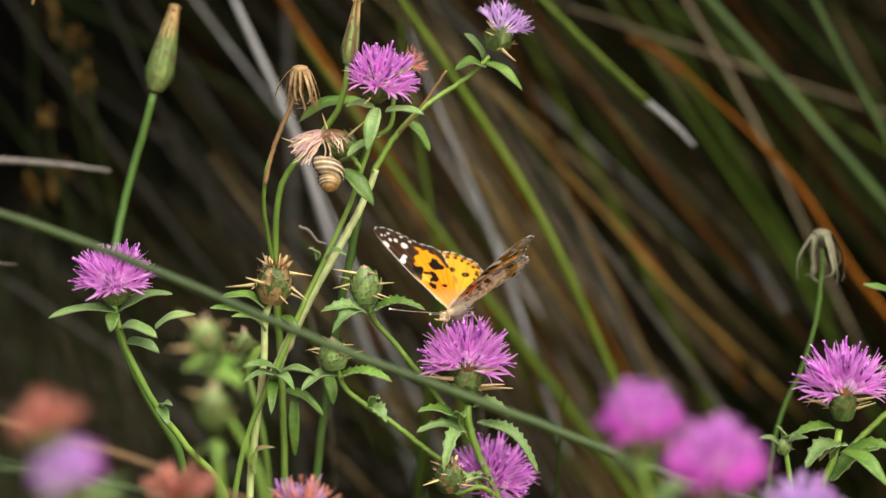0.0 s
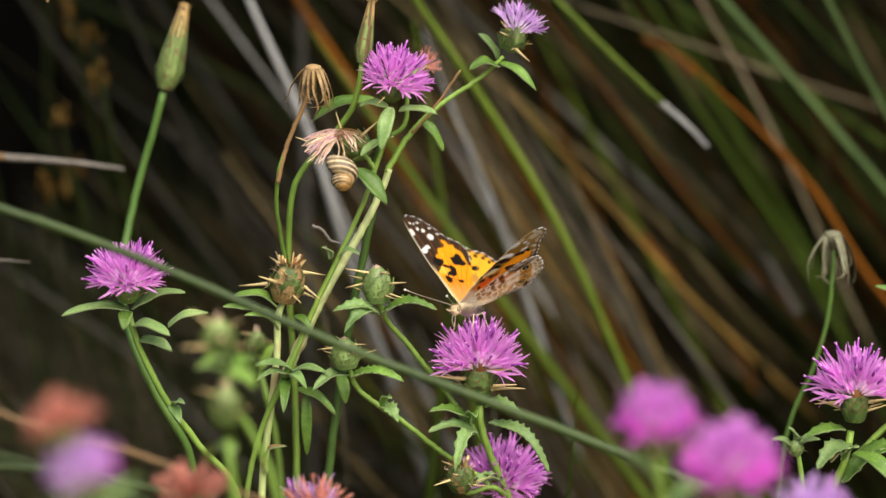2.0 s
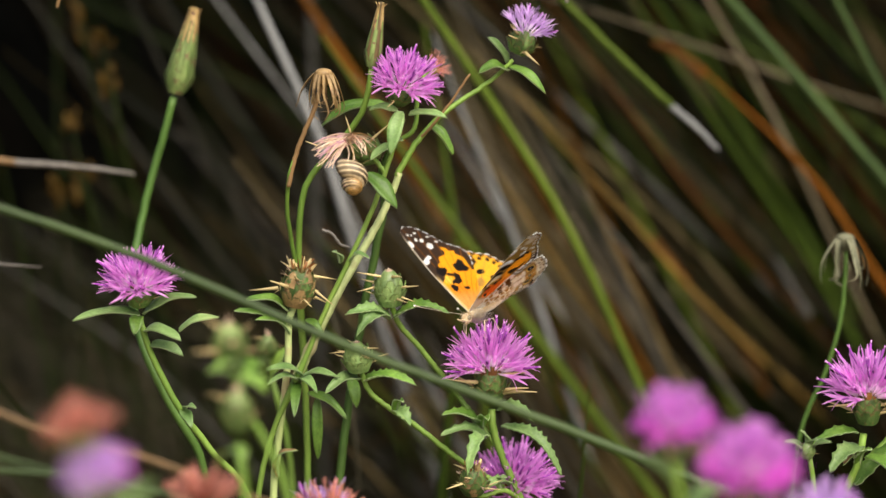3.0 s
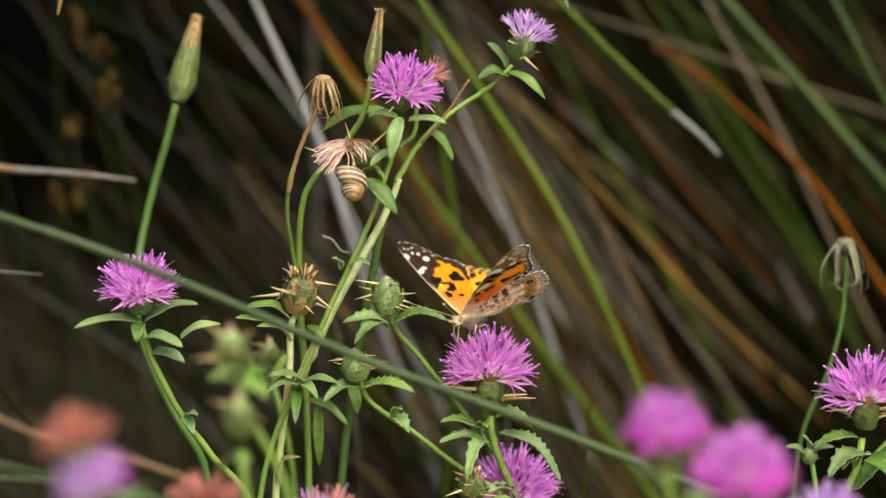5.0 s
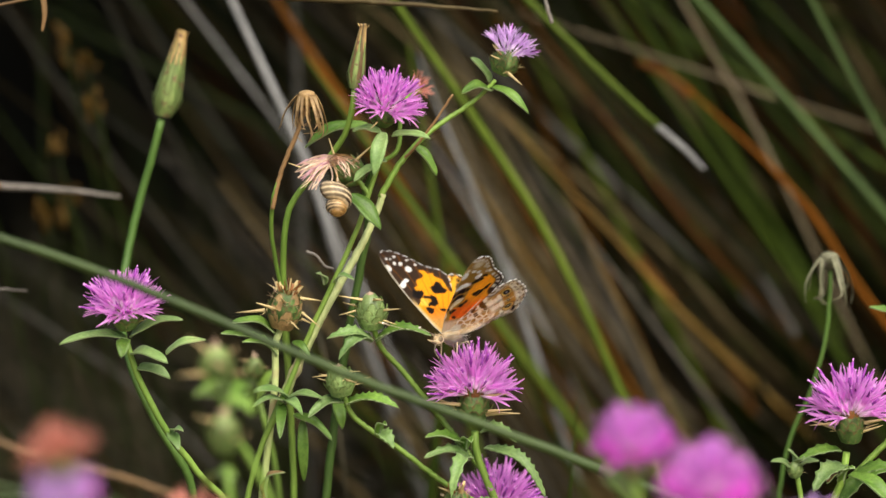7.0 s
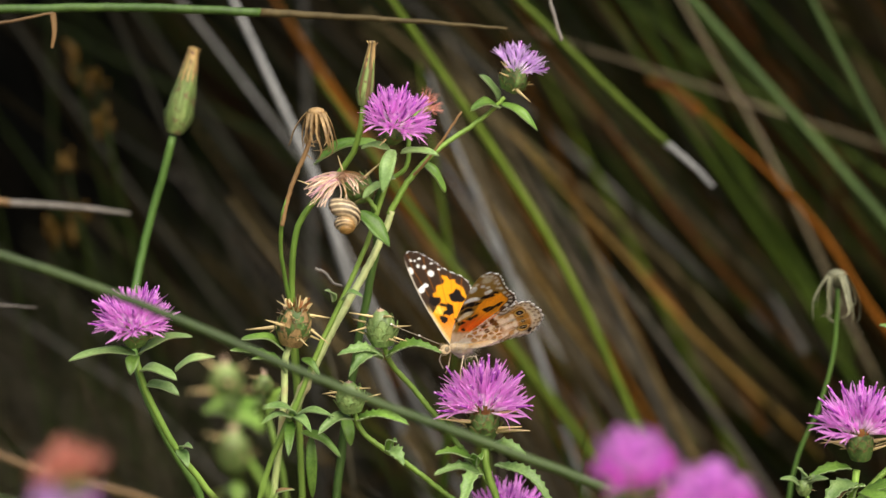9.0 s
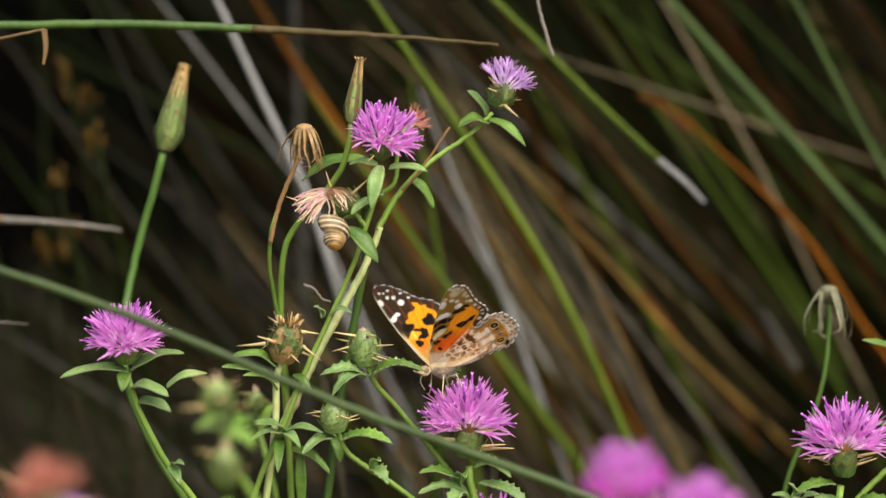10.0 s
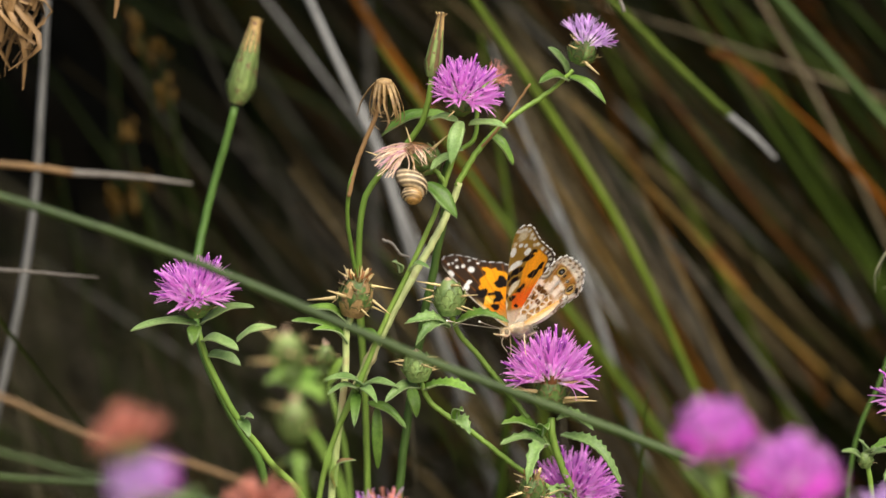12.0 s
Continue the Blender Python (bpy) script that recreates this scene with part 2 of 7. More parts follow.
# Greens and browns far below real rush: the tussock's shade is put in.
M_TUSSOCK = island_grass("tussock_blades_shade_tint", [
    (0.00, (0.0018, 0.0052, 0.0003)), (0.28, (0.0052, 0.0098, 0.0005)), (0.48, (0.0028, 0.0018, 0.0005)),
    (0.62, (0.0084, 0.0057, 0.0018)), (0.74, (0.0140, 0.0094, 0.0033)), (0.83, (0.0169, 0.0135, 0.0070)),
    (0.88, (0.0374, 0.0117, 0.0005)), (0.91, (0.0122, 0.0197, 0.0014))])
M_TUSSOCK_DEAD = island_grass("tussock_blades_dead", [
    (0.00, (0.0119, 0.0077, 0.0030)), (0.20, (0.0415, 0.0267, 0.0071)), (0.42, (0.0889, 0.0652, 0.0296)),
    (0.60, (0.0560, 0.0500, 0.0400)), (0.76, (0.0154, 0.0106, 0.0042)), (0.85, (0.1008, 0.0368, 0.0024)), (0.91, (0.0474, 0.0711, 0.0059))])
# Dead-grass tones set low, with the thicket's shade put into them.
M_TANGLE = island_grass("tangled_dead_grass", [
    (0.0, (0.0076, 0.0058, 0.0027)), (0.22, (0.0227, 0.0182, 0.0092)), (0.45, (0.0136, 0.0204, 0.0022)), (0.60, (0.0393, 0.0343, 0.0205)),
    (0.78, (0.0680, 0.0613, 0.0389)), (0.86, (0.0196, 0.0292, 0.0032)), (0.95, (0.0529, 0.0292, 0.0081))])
# Added backdrop blades; deep shade is put into these near-black tones.
M_FAR = island_grass("far_rushes_shade_tint", [
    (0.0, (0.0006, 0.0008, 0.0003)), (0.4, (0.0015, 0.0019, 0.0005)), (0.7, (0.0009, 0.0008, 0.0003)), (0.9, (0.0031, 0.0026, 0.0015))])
M_LITTER = island_grass("fallen_litter", [
    (0.0, (0.050, 0.040, 0.026)), (0.35, (0.095, 0.080, 0.060)), (0.7, (0.024, 0.022, 0.010)), (0.85, (0.15, 0.128, 0.10))])
# Golden browns lowered so that the colour itself carries the shade.
M_TUSSOCK_BROWN = island_grass("tussock_blades_brown_shade", [
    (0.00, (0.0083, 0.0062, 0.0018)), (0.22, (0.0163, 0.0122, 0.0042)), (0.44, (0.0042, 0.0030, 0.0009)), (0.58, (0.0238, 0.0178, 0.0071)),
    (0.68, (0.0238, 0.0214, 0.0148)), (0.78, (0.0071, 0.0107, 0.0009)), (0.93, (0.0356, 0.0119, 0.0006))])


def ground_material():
    """Soil under the tussock, its shade put into a near-black colour; an unseen pale path added before it to bounce
    light; dry meadow turf further out, with ragged borders.
    """
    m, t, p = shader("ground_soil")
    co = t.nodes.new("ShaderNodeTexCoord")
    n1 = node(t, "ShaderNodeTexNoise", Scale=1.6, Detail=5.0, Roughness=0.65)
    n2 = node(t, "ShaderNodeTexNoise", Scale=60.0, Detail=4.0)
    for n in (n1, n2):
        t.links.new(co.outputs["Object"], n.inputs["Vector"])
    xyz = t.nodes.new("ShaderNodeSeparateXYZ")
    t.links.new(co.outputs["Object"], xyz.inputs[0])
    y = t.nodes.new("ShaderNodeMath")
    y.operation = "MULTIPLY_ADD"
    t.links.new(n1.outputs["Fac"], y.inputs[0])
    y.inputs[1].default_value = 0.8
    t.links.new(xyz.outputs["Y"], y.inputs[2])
    # Added pale ground out of view; it bounces light under wings and leaves.
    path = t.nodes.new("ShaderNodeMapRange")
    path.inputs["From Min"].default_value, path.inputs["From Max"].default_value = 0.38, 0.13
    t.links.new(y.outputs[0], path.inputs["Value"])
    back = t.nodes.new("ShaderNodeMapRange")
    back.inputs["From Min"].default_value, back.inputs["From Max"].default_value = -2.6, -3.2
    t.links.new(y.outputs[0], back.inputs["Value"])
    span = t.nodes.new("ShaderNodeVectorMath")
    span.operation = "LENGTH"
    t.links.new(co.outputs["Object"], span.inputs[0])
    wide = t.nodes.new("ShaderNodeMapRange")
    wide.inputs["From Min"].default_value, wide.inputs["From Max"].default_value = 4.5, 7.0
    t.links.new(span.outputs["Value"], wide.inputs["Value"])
    # Near-black soil: the shade beneath the rushes is put in here.
    shaded_soil = ramp(t, n2.outputs["Fac"], [(0.3, (0.003, 0.0025, 0.0015)), (0.7, (0.011, 0.008, 0.005))]).outputs[0]
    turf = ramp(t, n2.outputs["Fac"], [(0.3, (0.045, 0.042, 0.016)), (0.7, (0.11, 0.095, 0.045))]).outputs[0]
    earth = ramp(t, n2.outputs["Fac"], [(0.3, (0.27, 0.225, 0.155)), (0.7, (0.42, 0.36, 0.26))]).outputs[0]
    col = mixed(t, wide.outputs[0], shaded_soil, turf)
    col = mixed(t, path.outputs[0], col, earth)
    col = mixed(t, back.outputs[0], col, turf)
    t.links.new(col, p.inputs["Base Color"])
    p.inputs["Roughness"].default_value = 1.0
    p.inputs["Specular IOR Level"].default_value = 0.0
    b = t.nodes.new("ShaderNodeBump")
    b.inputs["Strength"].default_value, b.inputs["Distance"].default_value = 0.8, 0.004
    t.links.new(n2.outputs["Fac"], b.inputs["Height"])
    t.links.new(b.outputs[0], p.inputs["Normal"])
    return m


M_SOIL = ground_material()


# ---- mesh helpers ----
def V(*a):
    return Vector(a[0] if len(a) == 1 else a)


def spline(points, n):
    """A smooth line of n+1 evenly spaced points through the given ones (knots spaced by the root of the distance)."""
    q = [V(p) for p in points]
    q = [q[0] * 2 - q[1]] + q + [q[-1] * 2 - q[-2]]
    knot = [0.0]
    for a, b in zip(q, q[1:]):
        knot.append(knot[-1] + max((b - a).length, 1e-7) ** 0.5)
    dense = []
    for k in range(1, len(q) - 2):
        t0, t1, t2, t3 = knot[k - 1:k + 3]
        p0, p1, p2, p3 = q[k - 1:k + 3]
        for i in range(12):
            t = t1 + (t2 - t1) * i / 12
            a1 = (p0 * (t1 - t) + p1 * (t - t0)) / (t1 - t0)
            a2 = (p1 * (t2 - t) + p2 * (t - t1)) / (t2 - t1)
            a3 = (p2 * (t3 - t) + p3 * (t - t2)) / (t3 - t2)
            b1 = (a1 * (t2 - t) + a2 * (t - t0)) / (t2 - t0)
            b2 = (a2 * (t3 - t) + a3 * (t - t1)) / (t3 - t1)
            dense.append((b1 * (t2 - t) + b2 * (t - t1)) / (t2 - t1))
    dense.append(q[-2])
    run = [0.0]
    for a, b in zip(dense, dense[1:]):
        run.append(run[-1] + (b - a).length)
    out, k = [], 0
    for i in range(n + 1):
        want = run[-1] * i / n
        while k < len(run) - 2 and run[k + 1] < want:
            k += 1
        f = (want - run[k]) / max(run[k + 1] - run[k], 1e-9)
        out.append(dense[k].lerp(dense[k + 1], min(1, f)))
    return out


def tube_into(bm, line, radius, sides=7, ridge=0.0, mat=0):
    """A closed round or ridged tube along a line; radius is a function of 0..1."""
    rings = []
    side = V(0, 1, 0.13).normalized()
    for i, p in enumerate(line):
        d = (line[min(i + 1, len(line) - 1)] - line[max(i - 1, 0)]).normalized()
        if abs(d.dot(side)) > 0.95:
            side = V(1, 0, 0)
        u = (side - d * side.dot(d)).normalized()
        w = d.cross(u)
        r = radius(i / (len(line) - 1))
        rings.append([bm.verts.new(p + (u * math.cos(a) + w * math.sin(a)) * r * (1 + ridge * (k % 2)))
                      for k, a in ((k, 2 * math.pi * k / sides) for k in range(sides))])
    for a, b in zip(rings, rings[1:]):
        for k in range(sides):
            f = bm.faces.new((a[k], a[(k + 1) % sides], b[(k + 1) % sides], b[k]))
            f.smooth, f.material_index = True, mat
    for ring, turn in ((rings[0], -1), (rings[-1], 1)):
        f = bm.faces.new(ring[::turn])
        f.material_index = mat
    return rings


def strip_into(bm, line, width, across, fold=0.15, thick=0.0, mat=0):
    """A folded ribbon (three points across) along a line. width(f) is the full width at 0..1, across its sideways direction."""
    rows = []
    for i, p in enumerate(line):
        d = (line[min(i + 1, len(line) - 1)] - line[max(i - 1, 0)]).normalized()
        s = (across - d * across.dot(d)).normalized()
        n = d.cross(s)
        w = width(i / (len(line) - 1))
        rows.append([bm.verts.new(p - s * w / 2 + n * w * fold), bm.verts.new(p), bm.verts.new(p + s * w / 2 + n * w * fold)])
    for a, b in zip(rows, rows[1:]):
        for k in range(2):
            f = bm.faces.new((a[k], a[k + 1], b[k + 1], b[k]))
            f.smooth, f.material_index = True, mat
    return rows


def mesh_of(bm, name, *mats):
    me = bpy.data.meshes.new(name)
    bm.to_mesh(me)
    bm.free()
    for m in mats:
        me.materials.append(m)
    return me


def put(name, me, parent=None, m=None, label=""):
    ob = new(name, me)
    if m is not None:
        ob.matrix_basis = m
    if parent is not None:
        ob.parent = parent
    if label:
        ob["label"] = label
    return ob


def part(name, bm, material, parent, label="", m=None):
    return put(name, mesh_of(bm, name, *(material if isinstance(material, tuple) else (material,))), parent, m, label)


def thing(name, at, label, category, group=""):
    ob = new(name)
    ob.empty_display_size = 0.01
    ob.location = at
    return tagged(ob, label, category, group)


def facing(at, axis, turn=0.0, size=1.0):
    """A pose at a point with z along an axis."""
    q = V(axis).normalized().to_track_quat("Z", "Y")
    return Matrix.Translation(V(at)) @ q.to_matrix().to_4x4() @ Matrix.Rotation(turn, 4, "Z") @ Matrix.Scale(size, 4)


def stem(plant, points, r0, r1, material, name="stem", label="", knots=()):
    """A tapered, ridged stem of a plant; points in the world, radii in millimetres; knots: places (0..1) of swollen nodes."""
    o = plant.location
    line = [p - o for p in spline(points, 10 * (len(points) - 1) + 6)]
    rnd = random.Random(len(points) * 7 + int(r0 * 100))
    n = len(line)
    line = [p + V(rnd.uniform(-1, 1), 0, rnd.uniform(-1, 1)) * 0.00012 if 0 < i < n - 1 else p for i, p in enumerate(line)]

    def radius(f):
        r = r0 + (r1 - r0) * f
        for k in knots:
            r += 0.35 * r0 * math.exp(-((f - k) / 0.02) ** 2)
        return r * 0.001
    bm = bmesh.new()
    tube_into(bm, line, radius, 10, 0.10)
    return part(name, bm, material, plant, label)


def leaf(plant, base, tip, width, material, arch=0.12, up=(0, -0.45, 0.9), teeth=0, fold=0.18, seed=1, curl=0.0):
    """A leaf from base to tip (world), with its width in millimetres: blade with thickness and folded midrib, entire or toothed."""
    o = plant.location
    a, b = V(base) - o, V(tip) - o
    d = b - a
    length = d.length
    upv = V(up).normalized()
    side = d.cross(upv).normalized()
    nrm = side.cross(d).normalized()
    rnd = random.Random(seed * 31 + int(length * 1e5))
    n = 14 if not teeth else max(14, teeth * 3)
    bm = bmesh.new()
    rows = []
    for i in range(n + 1):
        f = i / n
        mid = a + d * f + nrm * length * (arch * math.sin(math.pi * f) - curl * f * f)
        w = 0.5 * width * 0.001 * (math.sin(math.pi * min(1, f ** 0.8 * 0.97 + 0.03)) ** 0.58) + 0.00025 * (1 - f)
        if teeth:
            w *= 1 + (0.30 if i % 3 == 1 else -0.05)
        wob = 0.06 * width * 0.001 * math.sin(f * 9 + seed)
        lift = w * (fold * 2 + 0.12 * math.sin(f * 7 + seed * 2))
        rows.append([mid - side * w + nrm * (lift + wob), mid - side * w * 0.5 + nrm * lift * 0.42, mid,
                     mid + side * w * 0.5 + nrm * lift * 0.42, mid + side * w + nrm * (lift - wob)])
    th = nrm * 0.00019
    top = [[bm.verts.new(p + th) for p in r] for r in rows]
    low = [[bm.verts.new(p - th) for p in r] for r in rows]
    for s, flip in ((top, False), (low, True)):
        for r, q in zip(s, s[1:]):
            for k in range(4):
                c = (r[k], r[k + 1], q[k + 1], q[k])
                bm.faces.new(c[::-1] if flip else c).smooth = True
    for r, q, r2, q2 in zip(top, top[1:], low, low[1:]):
        for c in ((r[0], q[0], q2[0], r2[0]), (r2[4], q2[4], q[4], r[4])):
            bm.faces.new(c).material_index = 1
    ob = part("leaf", bm, (material, M_RIM), plant)
    bm = bmesh.new()
    rib = [r[2] - nrm * 0.0001 for r in rows[:-1]]
    tube_into(bm, rib, lambda f: 0.00033 * (1 - 0.8 * f), 5)
    part("midrib", bm, M_RIB, ob)
    return ob


# ---- flower heads ----
def floret_mesh(seed, length, spread, anther, tone):
    """One floret along z: a thin tube that opens into five narrow curling lobes, some with the dark anther column and its pale forked style."""
    rnd = random.Random(seed)
    bm = bmesh.new()
    L = length
    tube_into(bm, [V(0, 0, 0), V(0, 0, L * 0.22), V(0, 0, L * 0.44)], lambda f: 0.00022 + 0.00024 * f, 5)
    for k in range(5):
        a = 2 * math.pi * (k + rnd.uniform(-0.3, 0.3)) / 5
        out = V(math.cos(a), math.sin(a), 0)
        across = V(-math.sin(a), math.cos(a), 0)
        s = spread * rnd.uniform(0.45, 1.35)
        l2 = L * rnd.uniform(0.44, 0.64)
        drift = across * rnd.uniform(-0.0011, 0.0011)
        line = [V(0, 0, L * 0.40) + out * (0.0003 + s * f ** 1.5) + drift * f * f + V(0, 0, l2 * f * (1 - 0.25 * s / l2 * f)) for f in (0, 0.25, 0.5, 0.75, 1.0)]
        w = rnd.uniform(0.00062, 0.00095)
        strip_into(bm, line, lambda f: w * (0.75 + 0.75 * f - 1.25 * f ** 3), across, 0.20)
    if anther:
        h = L * rnd.uniform(0.80, 1.02)
        lean = V(rnd.uniform(-1, 1), rnd.uniform(-1, 1), 0) * 0.0010
        tube_into(bm, [V(0, 0, L * 0.42), V(0, 0, L * 0.66) + lean * 0.4], lambda f: 0.00026, 4)
        tube_into(bm, [V(0, 0, L * 0.64) + lean * 0.38, V(0, 0, L * 0.8) + lean * 0.7, V(0, 0, h) + lean], lambda f: 0.00036 - 0.00006 * f, 5, mat=1)
        for q in (-1, 1):
            tube_into(bm, [V(0, 0, h * 0.99) + lean, V(q * 0.0001, 0, h + L * 0.03) + lean * 1.1, V(q * 0.0003, 0, h + L * 0.06) + lean * 1.2], lambda f: 0.00013, 4, mat=2)
    return mesh_of(bm, "floret", tone, M_ANTHER, M_STYLE)


INNER = [floret_mesh(10 + i, 0.0130, 0.0014, i % 3 != 1, M_FLORET) for i in range(7)]
OUTER = [floret_mesh(30 + i, 0.0142, 0.0033, i % 4 == 0, M_FLORET) for i in range(7)]
OUTER_DEEP = [floret_mesh(30 + i, 0.0142, 0.0033, i % 4 == 0, M_FLORET_DEEP) for i in range(7)]
PALE = [floret_mesh(50 + i, 0.0130, 0.0026, i % 5 == 0, M_FLORET_PALE) for i in range(5)]


def wilted_mesh(seed, material):
    rnd = random.Random(seed)
    bm = bmesh.new()
    for k in range(3):
        a = rnd.uniform(0, 6.28)
        out = V(math.cos(a), math.sin(a), 0)
        line = [V(0, 0, 0.011 * f) + out * (0.0016 * f * f) + V(rnd.uniform(-1, 1), rnd.uniform(-1, 1), 0) * 0.0004 * f for f in (0, 0.3, 0.6, 0.85, 1)]
        strip_into(bm, line, lambda f: 0.0008 * (1 - 0.7 * f), V(-math.sin(a), math.cos(a), 0), 0.3)
    return mesh_of(bm, "floret", material)


WITHERED = [wilted_mesh(70 + i, M_WITHER) for i in range(3)]
RUSTY = [wilted_mesh(80 + i, M_RUST) for i in range(3)]


def bract_mesh(material, hem):
    """A scale of the cup: keeled, with a rounded papery brown hem."""
    bm = bmesh.new()
    rows = []
    for i in range(6):
        f = (0, 0.3, 0.55, 0.75, 0.9, 1.0)[i]
        w = 0.0021 * (1.0 - 0.1 * f) * math.sqrt(max(0.02, 1 - f ** 2.6))
        z = 0.0052 * f
        rows.append([bm.verts.new(V(x * w, 0.0009 * (1 - (x * 0.95) ** 2) * (1 - 0.5 * f) + 0.0002 * f * f, z)) for x in (-1, -0.75, -0.3, 0.3, 0.75, 1)])
    for i, (r, q) in enumerate(zip(rows, rows[1:])):
        for k in range(5):
            c = bm.faces.new((r[k + 1], r[k], q[k], q[k + 1]))
            c.smooth, c.material_index = True, 1 if i == 4 or (i > 1 and k in (0, 4)) else 0
    return mesh_of(bm, "bract", material, hem)


def spine_mesh(seed):
    rnd = random.Random(seed)
    bm = bmesh.new()
    bend = rnd.uniform(-0.08, 0.12)
    tube_into(bm, [V(0, 0, 0), V(0, bend * 0.2, 0.33), V(0, bend * 0.55, 0.66), V(0, bend, 1.0)], lambda f: 0.066 * (1 - 0.88 * f) + 0.002, 5)
    return mesh_of(bm, "spine", M_SPINE)


BRACT, BRACT_BUD, BRACT_DRY = bract_mesh(M_BRACT, M_HEM), bract_mesh(M_BUD, M_BUDHEM), bract_mesh(M_HUSK, M_HEM)
SPINES = [spine_mesh(i) for i in range(3)]


def involucre_radius(f, wide):
    """The outline of the scaly cup from its base (0) to its mouth (1), in metres."""
    return wide * (math.sin(math.pi * (0.10 + 0.74 * f ** 0.85)) ** 0.75)


def bud_radius(f, wide):
    """The outline of a closed bud, drawn in to a blunt tip."""
    return wide * (math.sin(math.pi * (0.12 + 0.81 * f ** 0.95)) ** 0.72)


def flower_head(plant, at, axis, size=1.0, bloom="open", spines=6, spine=0.008, seed=1, turn=0.0, wide=0.0045, tall=0.0110, count=54, cup=None, gap=None, flare=80, beside=False):
    """A knapweed head: scaly cup, spines on the scales, and a crown of florets. at: the mouth of the cup in the world.
    bloom: open, deep (a stronger magenta), pale, bud, withered, rusty."""
    rnd = random.Random(seed)
    if bloom in ("open", "deep"):
        count = int(count * 1.2)
    m = Matrix.Translation(-plant.location) @ facing(at, axis, turn, size)
    bm = bmesh.new()
    line = [V(0, 0, -tall * (1 - i / 10)) for i in range(11)]
    outline = bud_radius if bloom == "bud" else involucre_radius
    tube_into(bm, line, lambda f: outline(f, wide), 14)
    head = part("flower_head", bm, cup or (M_BUD if bloom == "bud" else M_BRACT), plant, m=m)
    if bloom in ("bud", "old"):
        head["label"] = "closed green scaly bud" if bloom == "bud" else "old brownish spiny seed head"
    for row in range(3 if bloom == "bud" else 5):
        n = 8 - row
        f = 0.08 + row * 0.17
        for k in range(n):
            a = 2 * math.pi * (k + 0.5 * (row % 2)) / n + rnd.uniform(-0.06, 0.06)
            r = outline(f, wide) + 0.0001
            slope = math.atan2(outline(f + 0.12, wide) - r, tall * 0.12)
            b = (Matrix.Rotation(a - math.pi / 2, 4, "Z") @ Matrix.Translation(V(0, r - 0.0004, -tall * (1 - f)))
                 @ Matrix.Rotation(-slope - 0.02, 4, "X") @ Matrix.Scale(rnd.uniform(0.9, 1.1) * (1.05 - 0.05 * row), 4))
            put("bract", BRACT_BUD if bloom == "bud" and not cup else BRACT_DRY if (cup and bloom != "bud") or (bloom == "old" and rnd.random() < 0.38) else BRACT, head, b)
    for k in range(spines):
        a = 2 * math.pi * (k + 0.2) / spines + rnd.uniform(-0.35, 0.35)
        if beside:
            a = math.pi * (k % 2) + rnd.uniform(-0.75, 0.75)
        f = (0.35, 0.62, 0.85)[k % 3] + rnd.uniform(-0.06, 0.06)
        r = outline(f, wide)
        rise = rnd.uniform(-0.45, 0.5) if bloom == "old" else rnd.uniform(-0.15, 0.35)
        d = V(math.cos(a), math.sin(a), rise)
        s = spine * rnd.uniform(0.55, 1.15)
        b = facing(V(math.cos(a) * r * 0.92, math.sin(a) * r * 0.92, -tall * (1 - f)), d, rnd.uniform(0, 6.28), s)
        put("spine", SPINES[k % 3], head, b)
        for q in (-1, 1):
            d2 = V(math.cos(a + 0.8 * q), math.sin(a + 0.8 * q), rise - 0.1)
            put("spine", SPINES[(k + 1) % 3], head,
                facing(V(math.cos(a) * r * 0.95, math.sin(a) * r * 0.95, -tall * (1 - f)), d2, 0.0, s * 0.32))
    golden = math.pi * (3 - math.sqrt(5))
    if bloom in ("open", "deep", "pale"):
        kinds = {"open": (INNER, OUTER), "deep": (INNER, OUTER_DEEP), "pale": (PALE, PALE)}[bloom]
        for i in range(count):
            f = (i + 0.5) / count
            th = radians(5 + flare * f ** 0.8) + rnd.uniform(-0.13, 0.13)
            a = i * golden + rnd.uniform(-0.2, 0.2)
            d = V(math.sin(th) * math.cos(a), math.sin(th) * math.sin(a), math.cos(th) + (0.10 if f > 0.8 else 0))
            if gap is not None and th > 0.98 and abs((a - gap + math.pi) % (2 * math.pi) - math.pi) < 0.42:
                continue
            r0 = wide * 0.42 * math.sqrt(f)
            me = rnd.choice(kinds[1] if f > 0.52 else kinds[0])
            s = rnd.uniform(0.80, 1.08) * (0.97 if f > 0.5 else 1.15)
            put("floret", me, head, facing(V(r0 * math.cos(a), r0 * math.sin(a), -0.0012), d, rnd.uniform(0, 6.28), s))
    elif bloom in ("withered", "rusty"):
        kind = WITHERED if bloom == "withered" else RUSTY
        for i in range(count):
            f = (i + 0.5) / count
            th = radians((56 if bloom == "withered" else 70) * f ** 0.6) + rnd.uniform(-0.2, 0.2)
            a = i * golden + rnd.uniform(-0.4, 0.4)
            d = V(math.sin(th) * math.cos(a), math.sin(th) * math.sin(a), math.cos(th))
            put("floret", rnd.choice(kind), head, facing(V(0.4 * wide * math.cos(a) * f, 0.4 * wide * math.sin(a) * f, -0.001), d, rnd.uniform(0, 6.28), rnd.uniform(0.75, 1.15)))
    else:
        if bloom == "bud":
            bm = bmesh.new()
            tube_into(bm, [V(0, 0, -tall * 0.16), V(0, 0, -tall * 0.06), V(0, 0, tall * 0.01), V(0, 0, tall * 0.05)], lambda f: wide * (0.54, 0.44, 0.27, 0.08)[min(3, round(f * 3))], 12)
            part("bud_tip", bm, M_BUDTIP, head, "pinkish-brown closed tip")
        for i in range(7 if bloom == "bud" else 40):
            a = i * golden
            q = 0.00030 * math.sqrt(i)
